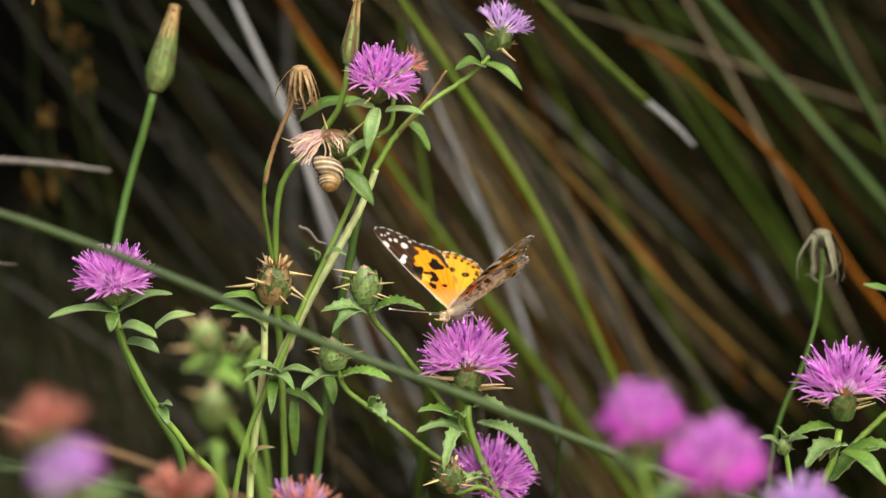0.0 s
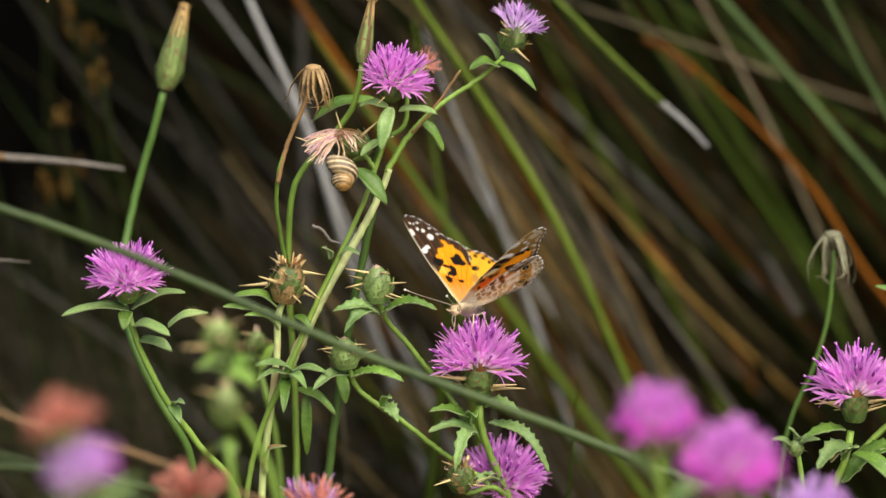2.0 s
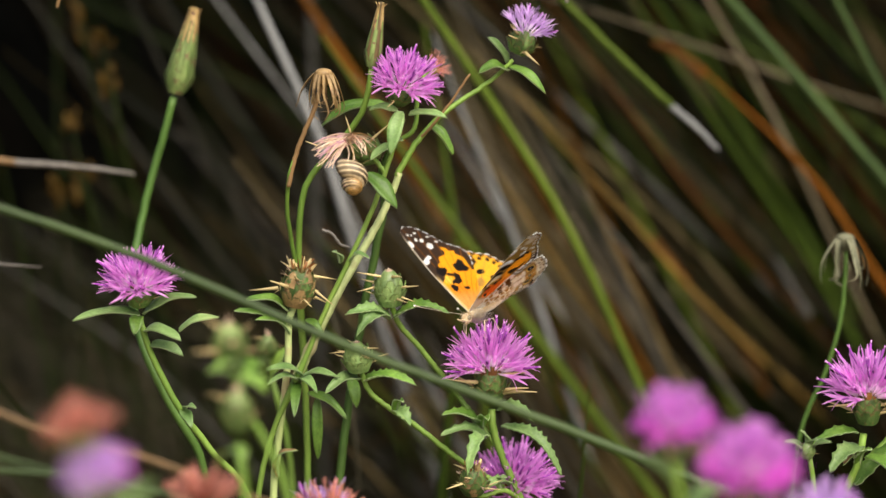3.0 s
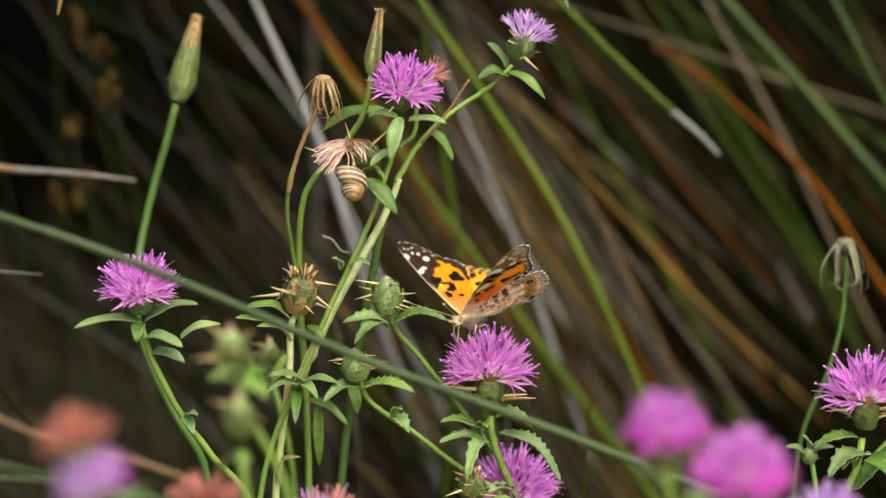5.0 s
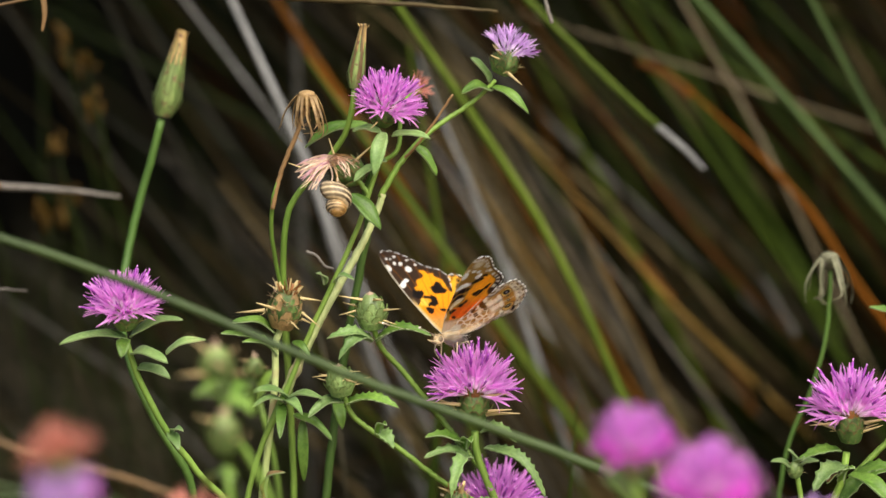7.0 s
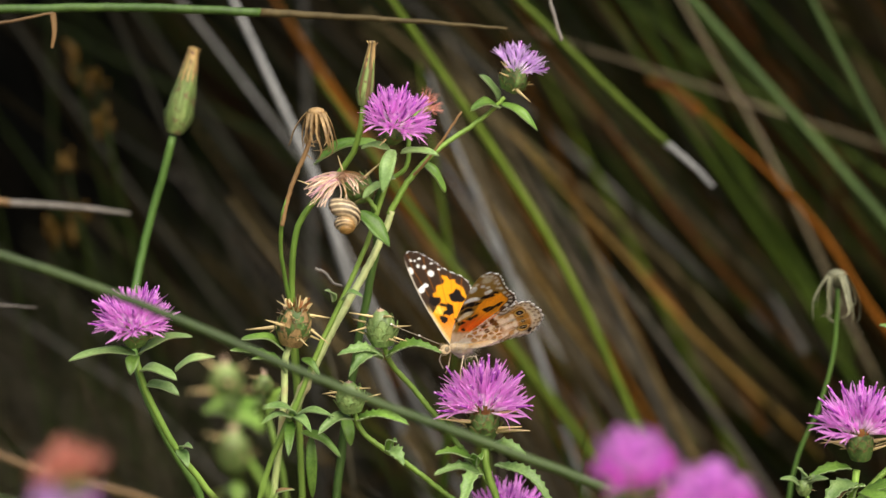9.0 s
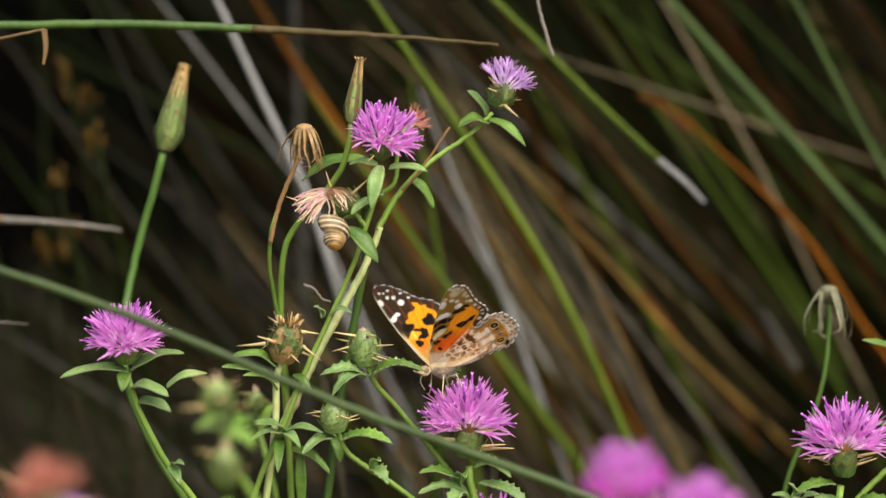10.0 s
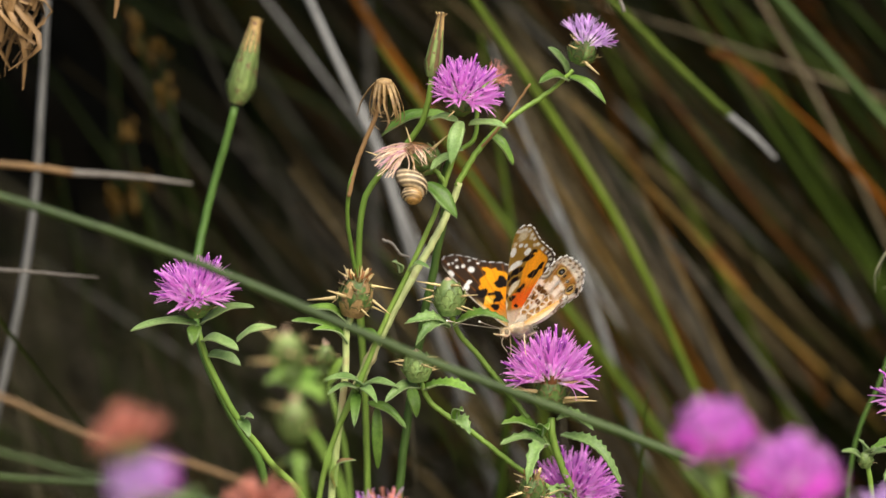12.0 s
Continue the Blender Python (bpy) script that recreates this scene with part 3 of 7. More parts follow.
            put("floret", TUFT if bloom == "bud" else TUFT_STRAW if i % 2 else TUFT_BROWN, head, facing(V(q * math.cos(a), q * math.sin(a), -0.0012), V((0.15 if bloom == "bud" else 0.6) * math.cos(a), (0.15 if bloom == "bud" else 0.6) * math.sin(a), 1), a, rnd.uniform(0.5, 0.8) * (1.9 if cup else 1.0) if bloom == "bud" else rnd.uniform(0.9, 1.9)))
    if bloom == "old":
        for i in range(7):
            a = rnd.uniform(0, 6.28)
            put("floret", WITHERED[i % 3], head, facing(V(math.cos(a), math.sin(a), 0) * wide * 0.55 + V(0, 0, -0.001 - 0.004 * rnd.random()), V(math.cos(a) * 0.9, math.sin(a) * 0.9, rnd.uniform(-0.2, 1.0)), a, rnd.uniform(0.22, 0.45)))
    if bloom in ("open", "deep"):
        bm = bmesh.new()
        for i in range(26):
            a = i * golden
            p0 = V(math.cos(a), math.sin(a), 0) * wide * 0.80 + V(0, 0, -0.0026)
            line = [p0, p0 + V(math.cos(a) * 0.0003, math.sin(a) * 0.0003, 0.0018), p0 + V(math.cos(a) * 0.0004, math.sin(a) * 0.0004, 0.0040)]
            strip_into(bm, line, lambda f: 0.0012 * (1 - 0.7 * f), V(-math.sin(a), math.cos(a), 0))
        part("cup_fringe", bm, M_TUFT, head, "brown papery fringe")
    return head


def tuft_mesh(material):
    bm = bmesh.new()
    strip_into(bm, [V(0, 0, 0), V(0, 0.0002, 0.0013), V(0, 0.0002, 0.0026)], lambda f: 0.0009 * (1 - 0.6 * f), V(1, 0, 0))
    return mesh_of(bm, "floret", material)


TUFT, TUFT_BROWN, TUFT_STRAW = tuft_mesh(M_WITHER), tuft_mesh(M_TUFT), tuft_mesh(M_SPINE)


def wilted_fan(plant, at, head):
    """The spent florets of a head that has tipped over: limp pinkish straws combed to one side, a few broken ones, long dry spines."""
    rnd = random.Random(19)
    o = plant.location
    c = V(at) - o
    back = head.matrix_basis.inverted()

    def lock(line, w, material):
        bm = bmesh.new()
        strip_into(bm, [back @ p for p in spline(line, 9)], lambda f: w * (1.0 - 0.65 * f) / 0.86, V(0.3, 0.4, 1), 0.3)
        part("floret", bm, material, head)

    for k in range(64):
        f = rnd.random()
        a = radians(184 + 46 * f + rnd.gauss(0, 4))
        d = V(math.cos(a), rnd.uniform(-0.35, 0.25), math.sin(a))
        n = rnd.uniform(0.0055, 0.0092)
        p0 = c + V(rnd.uniform(-0.0012, 0.0022), rnd.uniform(-0.001, 0.001), rnd.uniform(-0.0010, 0.0010))
        j = lambda q: V(rnd.gauss(0, 1), rnd.gauss(0, 1), rnd.gauss(0, 1)) * q
        lock([p0, p0 + d * n * 0.35 + V(0, 0, 0.0006), p0 + d * n * 0.7 + j(0.00025), p0 + d * n + V(0, 0, -0.0009) + j(0.0005)], rnd.uniform(0.0005, 0.0010), M_WITHER if k % 3 else M_WITHER_PINK)
    for k in range(26):
        a = radians(rnd.uniform(-75, 25))
        n = rnd.uniform(0.003, 0.0068)
        d = V(math.cos(a), rnd.uniform(-0.9, -0.1), math.sin(a)).normalized()
        p0 = c + V(rnd.uniform(-0.001, 0.003), -0.001, rnd.uniform(-0.0005, 0.001))
        lock([p0, p0 + d * n * 0.4 + V(0, 0, 0.0008), p0 + d * n * 0.75, p0 + d * n + V(rnd.uniform(-0.001, 0.001), 0, -0.0012)], rnd.uniform(0.0005, 0.0011), M_HUSK if k % 4 == 0 else M_WITHER)
    for base, tip in (((-0.0301, -0.0030, 0.2814), (-0.0314, -0.0040, 0.2869)), ((-0.0257, -0.0020, 0.2796), (-0.0206, -0.0040, 0.2851)), ((-0.0392, -0.0020, 0.2788), (-0.0424, -0.0020, 0.2802))):
        a, b = V(base) - o, V(tip) - o
        put("spine", SPINES[1], head, back @ facing(a, b - a, 0.0, (b - a).length))


# ---- ground ----
def build_ground():
    bm = bmesh.new()
    xs = [-80, -20, -6, -2] + [-1.2 + 0.12 * i for i in range(21)] + [2, 6, 20, 80]
    ys = [-80, -20, -6, -2.5] + [-1.6 + 0.16 * i for i in range(23)] + [3, 7, 20, 80]
    grid = [[bm.verts.new((x, y, 0.018 * noise.noise(V(x * 3, y * 3, 0)) - 0.012)) for x in xs] for y in ys]
    for r, q in zip(grid, grid[1:]):
        for k in range(len(xs) - 1):
            bm.faces.new((r[k], r[k + 1], q[k + 1], q[k])).smooth = True
    tagged(put("ground", mesh_of(bm, "ground", M_SOIL)), "soil strewn with dead grass, tinted dark for shade, unseen pale path added in front", "ground", kind="structure")


build_ground()


# ---- the tussock behind: uncountable blades ----
def blade_into(bm, root, tip, bow, width, rnd, mat=0, n=6):
    """A rush blade from root to tip: a tapered three-sided ribbon that bows."""
    d = tip - root
    across = V(1, rnd.uniform(-0.7, 0.3), 0)
    line = [root + d * f + bow * math.sin(math.pi * f * 0.9) for f in (i / n for i in range(n + 1))]
    strip_into(bm, line, lambda f: width * (1.0 - 0.75 * f ** 2.5), across, rnd.uniform(0.15, 0.4), mat=mat)


def build_tussock():
    rnd = random.Random(5)
    bm = bmesh.new()
    for i in range(5200):
        x = rnd.uniform(-0.12, 0.70)
        y = 0.26 + 0.6 * rnd.random() ** 1.2
        if x < 0.16 and rnd.random() < (0.98 if y < 0.5 else 0.94):
            continue
        lean = radians(rnd.gauss(36, 7) if x > 0.1 else rnd.gauss(27, 11))
        root = V(x, y, -0.01)
        tip = root + V(-math.sin(lean), rnd.uniform(-0.16, 0.08), math.cos(lean)) * rnd.uniform(0.45, 1.05)
        if tip.x < -0.04 and rnd.random() < 0.8:
            continue
        bow = V(rnd.uniform(-0.03, 0.03), rnd.uniform(-0.02, 0.02), rnd.uniform(0, 0.03))
        blade_into(bm, root, tip, bow, rnd.uniform(0.0010, 0.0030), rnd)
    for i in range(700):
        root = V(rnd.uniform(0.16, 0.8), rnd.uniform(0.7, 1.5), -0.01)
        lean = radians(rnd.gauss(18, 14))
        tip = root + V(-math.sin(lean), rnd.uniform(-0.1, 0.1), math.cos(lean)) * rnd.uniform(0.4, 0.8)
        blade_into(bm, root, tip, V(rnd.uniform(-0.03, 0.03), 0, 0), rnd.uniform(0.003, 0.008), rnd, n=4)
    for i in range(40):
        root = V(rnd.uniform(-0.1, 0.3), rnd.uniform(0.35, 0.7), -0.01)
        lean = radians(rnd.gauss(-5, 18))
        tip = root + V(-math.sin(lean), rnd.uniform(-0.1, 0.1), math.cos(lean)) * rnd.uniform(0.3, 0.7)
        blade_into(bm, root, tip, V(rnd.uniform(-0.03, 0.03), 0, 0), rnd.uniform(0.0012, 0.003), rnd)
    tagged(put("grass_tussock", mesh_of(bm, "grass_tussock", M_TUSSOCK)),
           "dense leaning tussock of green and brown rushes, tinted dark for shade", "grass", kind="stuff")
    bm = bmesh.new()
    for i in range(560):
        x = rnd.gauss(0.142, 0.020)
        y = 0.17 + 0.24 * rnd.random()
        lean = radians(rnd.gauss(33, 5.0))
        root = V(x, y, -0.01)
        tip = root + V(-math.sin(lean), rnd.uniform(-0.10, 0.05), math.cos(lean)) * rnd.uniform(0.17, 0.33)
        blade_into(bm, root, tip, V(rnd.uniform(-0.012, 0.012), 0, rnd.uniform(0, 0.01)), rnd.uniform(0.0010, 0.0034), rnd)
    tagged(put("dead_grass_tussock", mesh_of(bm, "dead_grass_tussock", M_TUSSOCK_DEAD)),
           "sheaf of dead tan and brown rush blades leaning over", "grass", kind="stuff")
    bm = bmesh.new()
    for i in range(520):
        root = V(rnd.gauss(0.275, 0.06), rnd.uniform(0.22, 0.48), -0.01)
        lean = radians(rnd.gauss(38, 6))
        tip = root + V(-math.sin(lean), rnd.uniform(-0.10, 0.05), math.cos(lean)) * rnd.uniform(0.25, 0.50)
        blade_into(bm, root, tip, V(rnd.uniform(-0.015, 0.015), 0, rnd.uniform(0, 0.015)), rnd.uniform(0.0009, 0.0024), rnd)
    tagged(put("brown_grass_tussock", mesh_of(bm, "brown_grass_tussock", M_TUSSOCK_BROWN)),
           "loose golden-brown dead rush blades leaning over, tones darkened for shade", "grass", kind="stuff")


def build_litter():
    rnd = random.Random(8)
    bm = bmesh.new()
    for i in range(2400):
        y = rnd.uniform(0.05, 1.0) if i < 900 else rnd.uniform(0.45, 1.0)
        x = rnd.uniform(-0.6, 0.6)
        z = rnd.uniform(0.0, 0.10 if y < 0.6 else 0.05) * (0.3 + 0.7 * rnd.random())
        a = rnd.gauss(-0.5, 0.6)
        c = V(x, y, z)
        d = V(math.cos(a), rnd.uniform(-0.5, 0.5), math.sin(a) * 0.6) * rnd.uniform(0.03, 0.12)
        blade_into(bm, c - d, c + d, V(0, 0, rnd.uniform(-0.01, 0.01)), rnd.uniform(0.0015, 0.004), rnd, n=4)
    for i in range(420):
        root = V(rnd.uniform(-0.45, 0.05), rnd.uniform(0.4, 1.0), -0.005)
        lean = radians(rnd.gauss(25, 30))
        tip = root + V(-math.sin(lean), rnd.uniform(-0.3, 0.3), math.cos(lean)) * rnd.uniform(0.04, 0.10)
        blade_into(bm, root, tip, V(rnd.uniform(-0.01, 0.01), 0, 0), rnd.uniform(0.0012, 0.0030), rnd, n=4)
    tagged(put("dead_grass_litter", mesh_of(bm, "dead_grass_litter", M_LITTER)),
           "tangled fallen grey-brown grass litter on the soil", "grass litter", kind="stuff")


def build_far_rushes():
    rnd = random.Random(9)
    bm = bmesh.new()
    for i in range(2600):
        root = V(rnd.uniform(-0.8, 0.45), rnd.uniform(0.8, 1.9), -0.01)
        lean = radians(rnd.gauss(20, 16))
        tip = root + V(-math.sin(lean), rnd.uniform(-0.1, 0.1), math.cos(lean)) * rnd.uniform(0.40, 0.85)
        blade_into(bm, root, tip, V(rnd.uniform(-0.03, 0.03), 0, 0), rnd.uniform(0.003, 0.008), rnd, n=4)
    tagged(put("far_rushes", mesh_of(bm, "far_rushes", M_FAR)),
           "added mass of rushes behind, deep shade put into their colour", "grass", kind="stuff")


def build_tangle():
    rnd = random.Random(15)
    bm = bmesh.new()
    for i in range(950):
        root = V(rnd.uniform(-0.26, 0.09), rnd.uniform(0.24, 0.62), -0.01)
        lean = radians(rnd.gauss(28, 22))
        high = rnd.uniform(0.07, 0.21)
        tip = root + V(-math.tan(lean) * high, rnd.uniform(-0.08, 0.08), high)
        blade_into(bm, root, tip, V(rnd.uniform(-0.02, 0.02), rnd.uniform(-0.02, 0.02), rnd.uniform(-0.01, 0.02)), rnd.uniform(0.0010, 0.0028), rnd)
    for i in range(420):
        c = V(rnd.uniform(-0.26, 0.06), rnd.uniform(0.22, 0.5), rnd.uniform(0.03, 0.17))
        a = rnd.gauss(-0.35, 0.5)
        d = V(math.cos(a), rnd.uniform(-0.5, 0.5), math.sin(a)) * rnd.uniform(0.02, 0.07)
        blade_into(bm, c - d, c + d, V(0, 0, rnd.uniform(-0.012, 0.012)), rnd.uniform(0.0008, 0.0022), rnd, n=5)
    for i in range(150):
        c = V(rnd.uniform(-0.20, 0.02), rnd.uniform(0.06, 0.17), rnd.uniform(0.02, 0.225) * rnd.random() ** 0.3)
        a = rnd.choice((rnd.gauss(-0.45, 0.4), rnd.gauss(-1.2, 0.35)))
        d = V(math.cos(a), rnd.uniform(-0.4, 0.4), math.sin(a)) * rnd.uniform(0.012, 0.035)
        blade_into(bm, c - d, c + d, V(rnd.uniform(-0.006, 0.006), 0, rnd.uniform(-0.006, 0.006)), rnd.uniform(0.0006, 0.0014), rnd, n=5)
    for i in range(46):
        root = V(rnd.uniform(-0.22, 0.02), rnd.uniform(0.14, 0.30), -0.01)
        tip = root + V(rnd.gauss(-0.02, 0.03), rnd.uniform(-0.03, 0.03), rnd.uniform(0.16, 0.235))
        blade_into(bm, root, tip, V(rnd.uniform(-0.01, 0.01), 0, 0), rnd.uniform(0.0012, 0.0026), rnd)
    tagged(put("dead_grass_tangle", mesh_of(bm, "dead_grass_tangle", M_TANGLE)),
           "tangle of dead grey-brown grass at the foot of the rushes, shade in its tones", "grass", kind="stuff")


build_tussock()
build_tangle()
build_far_rushes()
build_litter()


# ---- single blades that stand out before the tussock ----
def grass_blade(points, width, material, label, reach=0.12, back=0.02):
    """A blade that runs up through points of the world from its root in the soil; width in millimetres, reach: metres past the last point, back: how far behind the first point it is rooted."""
    p = [V(q) for q in points]
    d = (p[1] - p[0]).normalized()
    k = (p[0].z + 0.005) / max(d.z, 0.35)
    root = V(p[0].x - d.x * k, p[0].y + back, -0.005)
    end = p[-1] + (p[-1] - p[-2]).normalized() * reach
    ob = thing("grass_blade", root, label, "grass blade", "blades of the tussock")
    n = 34
    line = [q - root for q in spline([root] + p + [end], n)]
    rnd = random.Random(int(abs(p[0].x) * 1e5))
    turn = rnd.uniform(-0.5, 0.5)
    bm = bmesh.new()
    w = width * 0.001
    rings = []
    for i, q in enumerate(line):
        f = i / n
        t = (line[min(i + 1, n)] - line[max(i - 1, 0)]).normalized()
        across = V(1, turn + 0.5 * math.sin(f * 5 + turn * 9), 0)
        s = (across - t * across.dot(t)).normalized()
        m = t.cross(s)
        h = w * 0.5 * (1 - 0.75 * max(0, f - 0.7) ** 1.5 / 0.164)
        rings.append([bm.verts.new(q + e) for e in (-s * h + m * h * 0.3, m * -h * 0.35, s * h + m * h * 0.3, m * h * 0.6)])
    for r, q in zip(rings, rings[1:]):
        for c in range(4):
            bm.faces.new((r[c], r[(c + 1) % 4], q[(c + 1) % 4], q[c])).smooth = True
    part("blade", bm, material, ob)
    return ob


GREY = "dead grey rush blade leaning in the tussock"
GREEN = "long green rush blade leaning in the tussock"
BROWN = "dead brown rush blade leaning in the tussock"
ORANGE = "withered orange-brown rush blade in the tussock"
grass_blade([(-0.0326, 0.15, 0.2220), (-0.0430, 0.15, 0.2559), (-0.0574, 0.15, 0.2881)], 2.6, M_G_GREY, GREY, 0.08, back=0.14)
grass_blade([(-0.0455, 0.19, 0.2526), (-0.0745, 0.19, 0.2916)], 2.2, M_G_GREYMID, GREY, 0.08, back=0.14)
grass_blade([(-0.0464, 0.23, 0.1733), (-0.0489, 0.23, 0.2672)], 3.4, M_G_GREYDIM, GREY, 0.08)
grass_blade([(0.0027, 0.14, 0.2255), (-0.0140, 0.14, 0.2491)], 3.8, M_G_FRESH, GREEN, 0.05)
grass_blade([(-0.0024, 0.15, 0.2271), (-0.0065, 0.15, 0.2527)], 2.8, M_G_FRESH, GREEN, 0.04)
grass_blade([(-0.0388, 0.20, 0.2756), (-0.0491, 0.20, 0.2921)], 4.6, M_G_ORANGE, ORANGE, 0.03)
grass_blade([(0.0316, 0.05, 0.1744), (0.0338, 0.05, 0.2016)], 1.6, M_G_GREEN, GREEN, 0.004)
grass_blade([(-0.0072, 0.10, 0.1612), (-0.0052, 0.10, 0.1829)], 3.4, M_G_GREEN, GREEN, 0.04)
grass_blade([(-0.0178, 0.17, 0.1924), (-0.0314, 0.17, 0.2237)], 3.2, M_G_GREY, GREY, 0.02, back=0.14)
grass_blade([(-0.1510, 0.09, 0.1920), (-0.1448, 0.09, 0.2184), (-0.1394, 0.09, 0.2494), (-0.1365, 0.09, 0.2818), (-0.1344, 0.09, 0.3092)], 2.6, M_G_GREYMID, "upright dead grey straw before the tussock", 0.06)
grass_blade([(0.1304, 0.16, 0.2383), (0.1038, 0.16, 0.2690), (0.0791, 0.16, 0.2970)], 3.3, M_STALK, GREEN, 0.100)
grass_blade([(0.1368, 0.15, 0.2476), (0.1230, 0.15, 0.2721), (0.1093, 0.15, 0.2982)], 2.1, M_STALK, GREEN, 0.100)
grass_blade([(0.1366, 0.22, 0.2561), (0.1179, 0.22, 0.2738), (0.1028, 0.22, 0.2897)], 2.2, M_G_GREEN, GREEN, 0.100)
grass_blade([(0.1381, 0.17, 0.1950), (0.1223, 0.17, 0.2153), (0.1092, 0.17, 0.2366), (0.0928, 0.17, 0.2551), (0.0731, 0.17, 0.2736)], 2.4, M_G_ORANGE, ORANGE, 0.004)
grass_blade([(0.1280, 0.19, 0.1867), (0.1155, 0.19, 0.2123), (0.1039, 0.19, 0.2377), (0.0888, 0.19, 0.2674), (0.0731, 0.19, 0.2942)], 1.7, M_G_TAN, BROWN, 0.080, back=0.32)
grass_blade([(0.1005, 0.24, 0.2242), (0.0851, 0.24, 0.2487), (0.0715, 0.24, 0.2694)], 3.5, M_G_GREEN, GREEN, 0.100)
grass_blade([(0.0960, 0.22, 0.2703), (0.0774, 0.22, 0.2827), (0.0668, 0.22, 0.2906)], 2.9, M_G_GREEN, GREEN, 0.060)
grass_blade([(0.0816, 0.20, 0.2752), (0.0633, 0.20, 0.2820), (0.0391, 0.20, 0.2897)], 1.8, M_G_TAN, GREY, 0.020, back=0.32)
grass_blade([(0.1443, 0.26, 0.2448), (0.1330, 0.26, 0.2667), (0.1228, 0.26, 0.2849)], 3.2, M_G_BROWN, BROWN, 0.080, back=0.32)
grass_blade([(0.0822, 0.20, 0.2185), (0.0663, 0.20, 0.2379), (0.0523, 0.20, 0.2563)], 2.6, M_G_RUST, ORANGE, 0.060, back=0.32)
grass_blade([(0.0539, 0.12, 0.1820), (0.0481, 0.12, 0.1955), (0.0355, 0.12, 0.2240), (0.0240, 0.12, 0.2460), (0.0059, 0.12, 0.2746), (-0.0129, 0.12, 0.3026)], 2.8, M_G_FRESH, GREEN, 0.080)
grass_blade([(0.0343, 0.16, 0.1665), (0.0205, 0.16, 0.2090), (0.0086, 0.16, 0.2408), (-0.0015, 0.16, 0.2647), (-0.0066, 0.16, 0.2783)], 2.4, M_G_GREY, GREY, 0.010, back=0.14)
grass_blade([(0.0459, 0.20, 0.1614), (0.0290, 0.20, 0.1954), (0.0133, 0.20, 0.2220)], 1.9, M_G_GREY, GREY, 0.040, back=0.14)
grass_blade([(0.0934, 0.22, 0.1870), (0.0639, 0.22, 0.2195), (0.0381, 0.22, 0.2418), (0.0081, 0.22, 0.2671)], 3.1, M_G_BROWN, BROWN, 0.050, back=0.32)
grass_blade([(0.0320, 0.18, 0.2079), (0.0165, 0.18, 0.2320), (0.0027, 0.18, 0.2506)], 1.4, M_G_GOLD, BROWN, 0.020, back=0.32)
grass_blade([(0.0691, 0.18, 0.2062), (0.0526, 0.18, 0.2254), (0.0345, 0.18, 0.2454)], 1.8, M_G_GOLD, ORANGE, 0.030, back=0.32)
grass_blade([(0.0706, 0.24, 0.1657), (0.0497, 0.24, 0.1914), (0.0262, 0.24, 0.2170), (0.0100, 0.24, 0.2351)], 3.2, M_G_TAN, BROWN, 0.050, back=0.32)
grass_blade([(0.0789, 0.26, 0.1635), (0.0613, 0.26, 0.1840), (0.0393, 0.26, 0.2099), (0.0211, 0.26, 0.2301)], 2.4, M_G_BROWN, BROWN, 0.080, back=0.32)
grass_blade([(0.1121, 0.25, 0.1544), (0.0918, 0.25, 0.1766), (0.0699, 0.25, 0.2006), (0.0462, 0.25, 0.2263)], 2.1, M_G_BROWN, BROWN, 0.080, back=0.32)
grass_blade([(0.1201, 0.20, 0.1865), (0.1040, 0.20, 0.2149), (0.0872, 0.20, 0.2396)], 2.3, M_G_GREEN, GREEN, 0.100)
grass_blade([(0.1301, 0.21, 0.1683), (0.1173, 0.21, 0.1944), (0.1056, 0.21, 0.2167)], 1.8, M_G_GREEN, GREEN, 0.080)
grass_blade([(0.1008, 0.25, 0.1840), (0.0824, 0.25, 0.2134), (0.0605, 0.25, 0.2427)], 2.1, M_G_GREEN, GREEN, 0.100)
grass_blade([(0.0292, 0.16, 0.1735), (0.0223, 0.16, 0.1874), (0.0172, 0.16, 0.1978)], 2.1, M_G_GREEN, GREEN, 0.020)
grass_blade([(0.0398, 0.28, 0.2214), (0.0213, 0.28, 0.2428), (-0.0044, 0.28, 0.2715)], 2.5, M_G_BROWN, BROWN, 0.100, back=0.32)
grass_blade([(0.0619, 0.28, 0.2139), (0.0397, 0.28, 0.2419), (0.0176, 0.28, 0.2659)], 2.7, M_G_BROWN, BROWN, 0.100, back=0.32)
grass_blade([(0.1424, 0.27, 0.1970), (0.1181, 0.27, 0.2249), (0.0922, 0.27, 0.2544), (0.0720, 0.27, 0.2801)], 3.3, M_G_GREEN, GREEN, 0.100)
grass_blade([(0.1466, 0.24, 0.2060), (0.1283, 0.24, 0.2279), (0.1101, 0.24, 0.2478), (0.0920, 0.24, 0.2712)], 3.5, M_G_GREEN, GREEN, 0.100)
grass_blade([(0.1202, 0.27, 0.2063), (0.0998, 0.27, 0.2304), (0.0758, 0.27, 0.2562), (0.0556, 0.27, 0.2801)], 2.4, M_G_BROWN, BROWN, 0.100, back=0.32)
grass_blade([(0.0629, 0.26, 0.2246), (0.0482, 0.26, 0.2467), (0.0318, 0.26, 0.2686), (0.0209, 0.26, 0.2849)], 2.2, M_G_GREEN, GREEN, 0.100)
grass_blade([(0.0847, 0.26, 0.2246), (0.0627, 0.26, 0.2485), (0.0408, 0.26, 0.2740)], 2.4, M_G_GREEN, GREEN, 0.100)
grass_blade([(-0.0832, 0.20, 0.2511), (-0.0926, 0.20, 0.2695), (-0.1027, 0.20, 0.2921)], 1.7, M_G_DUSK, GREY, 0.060)
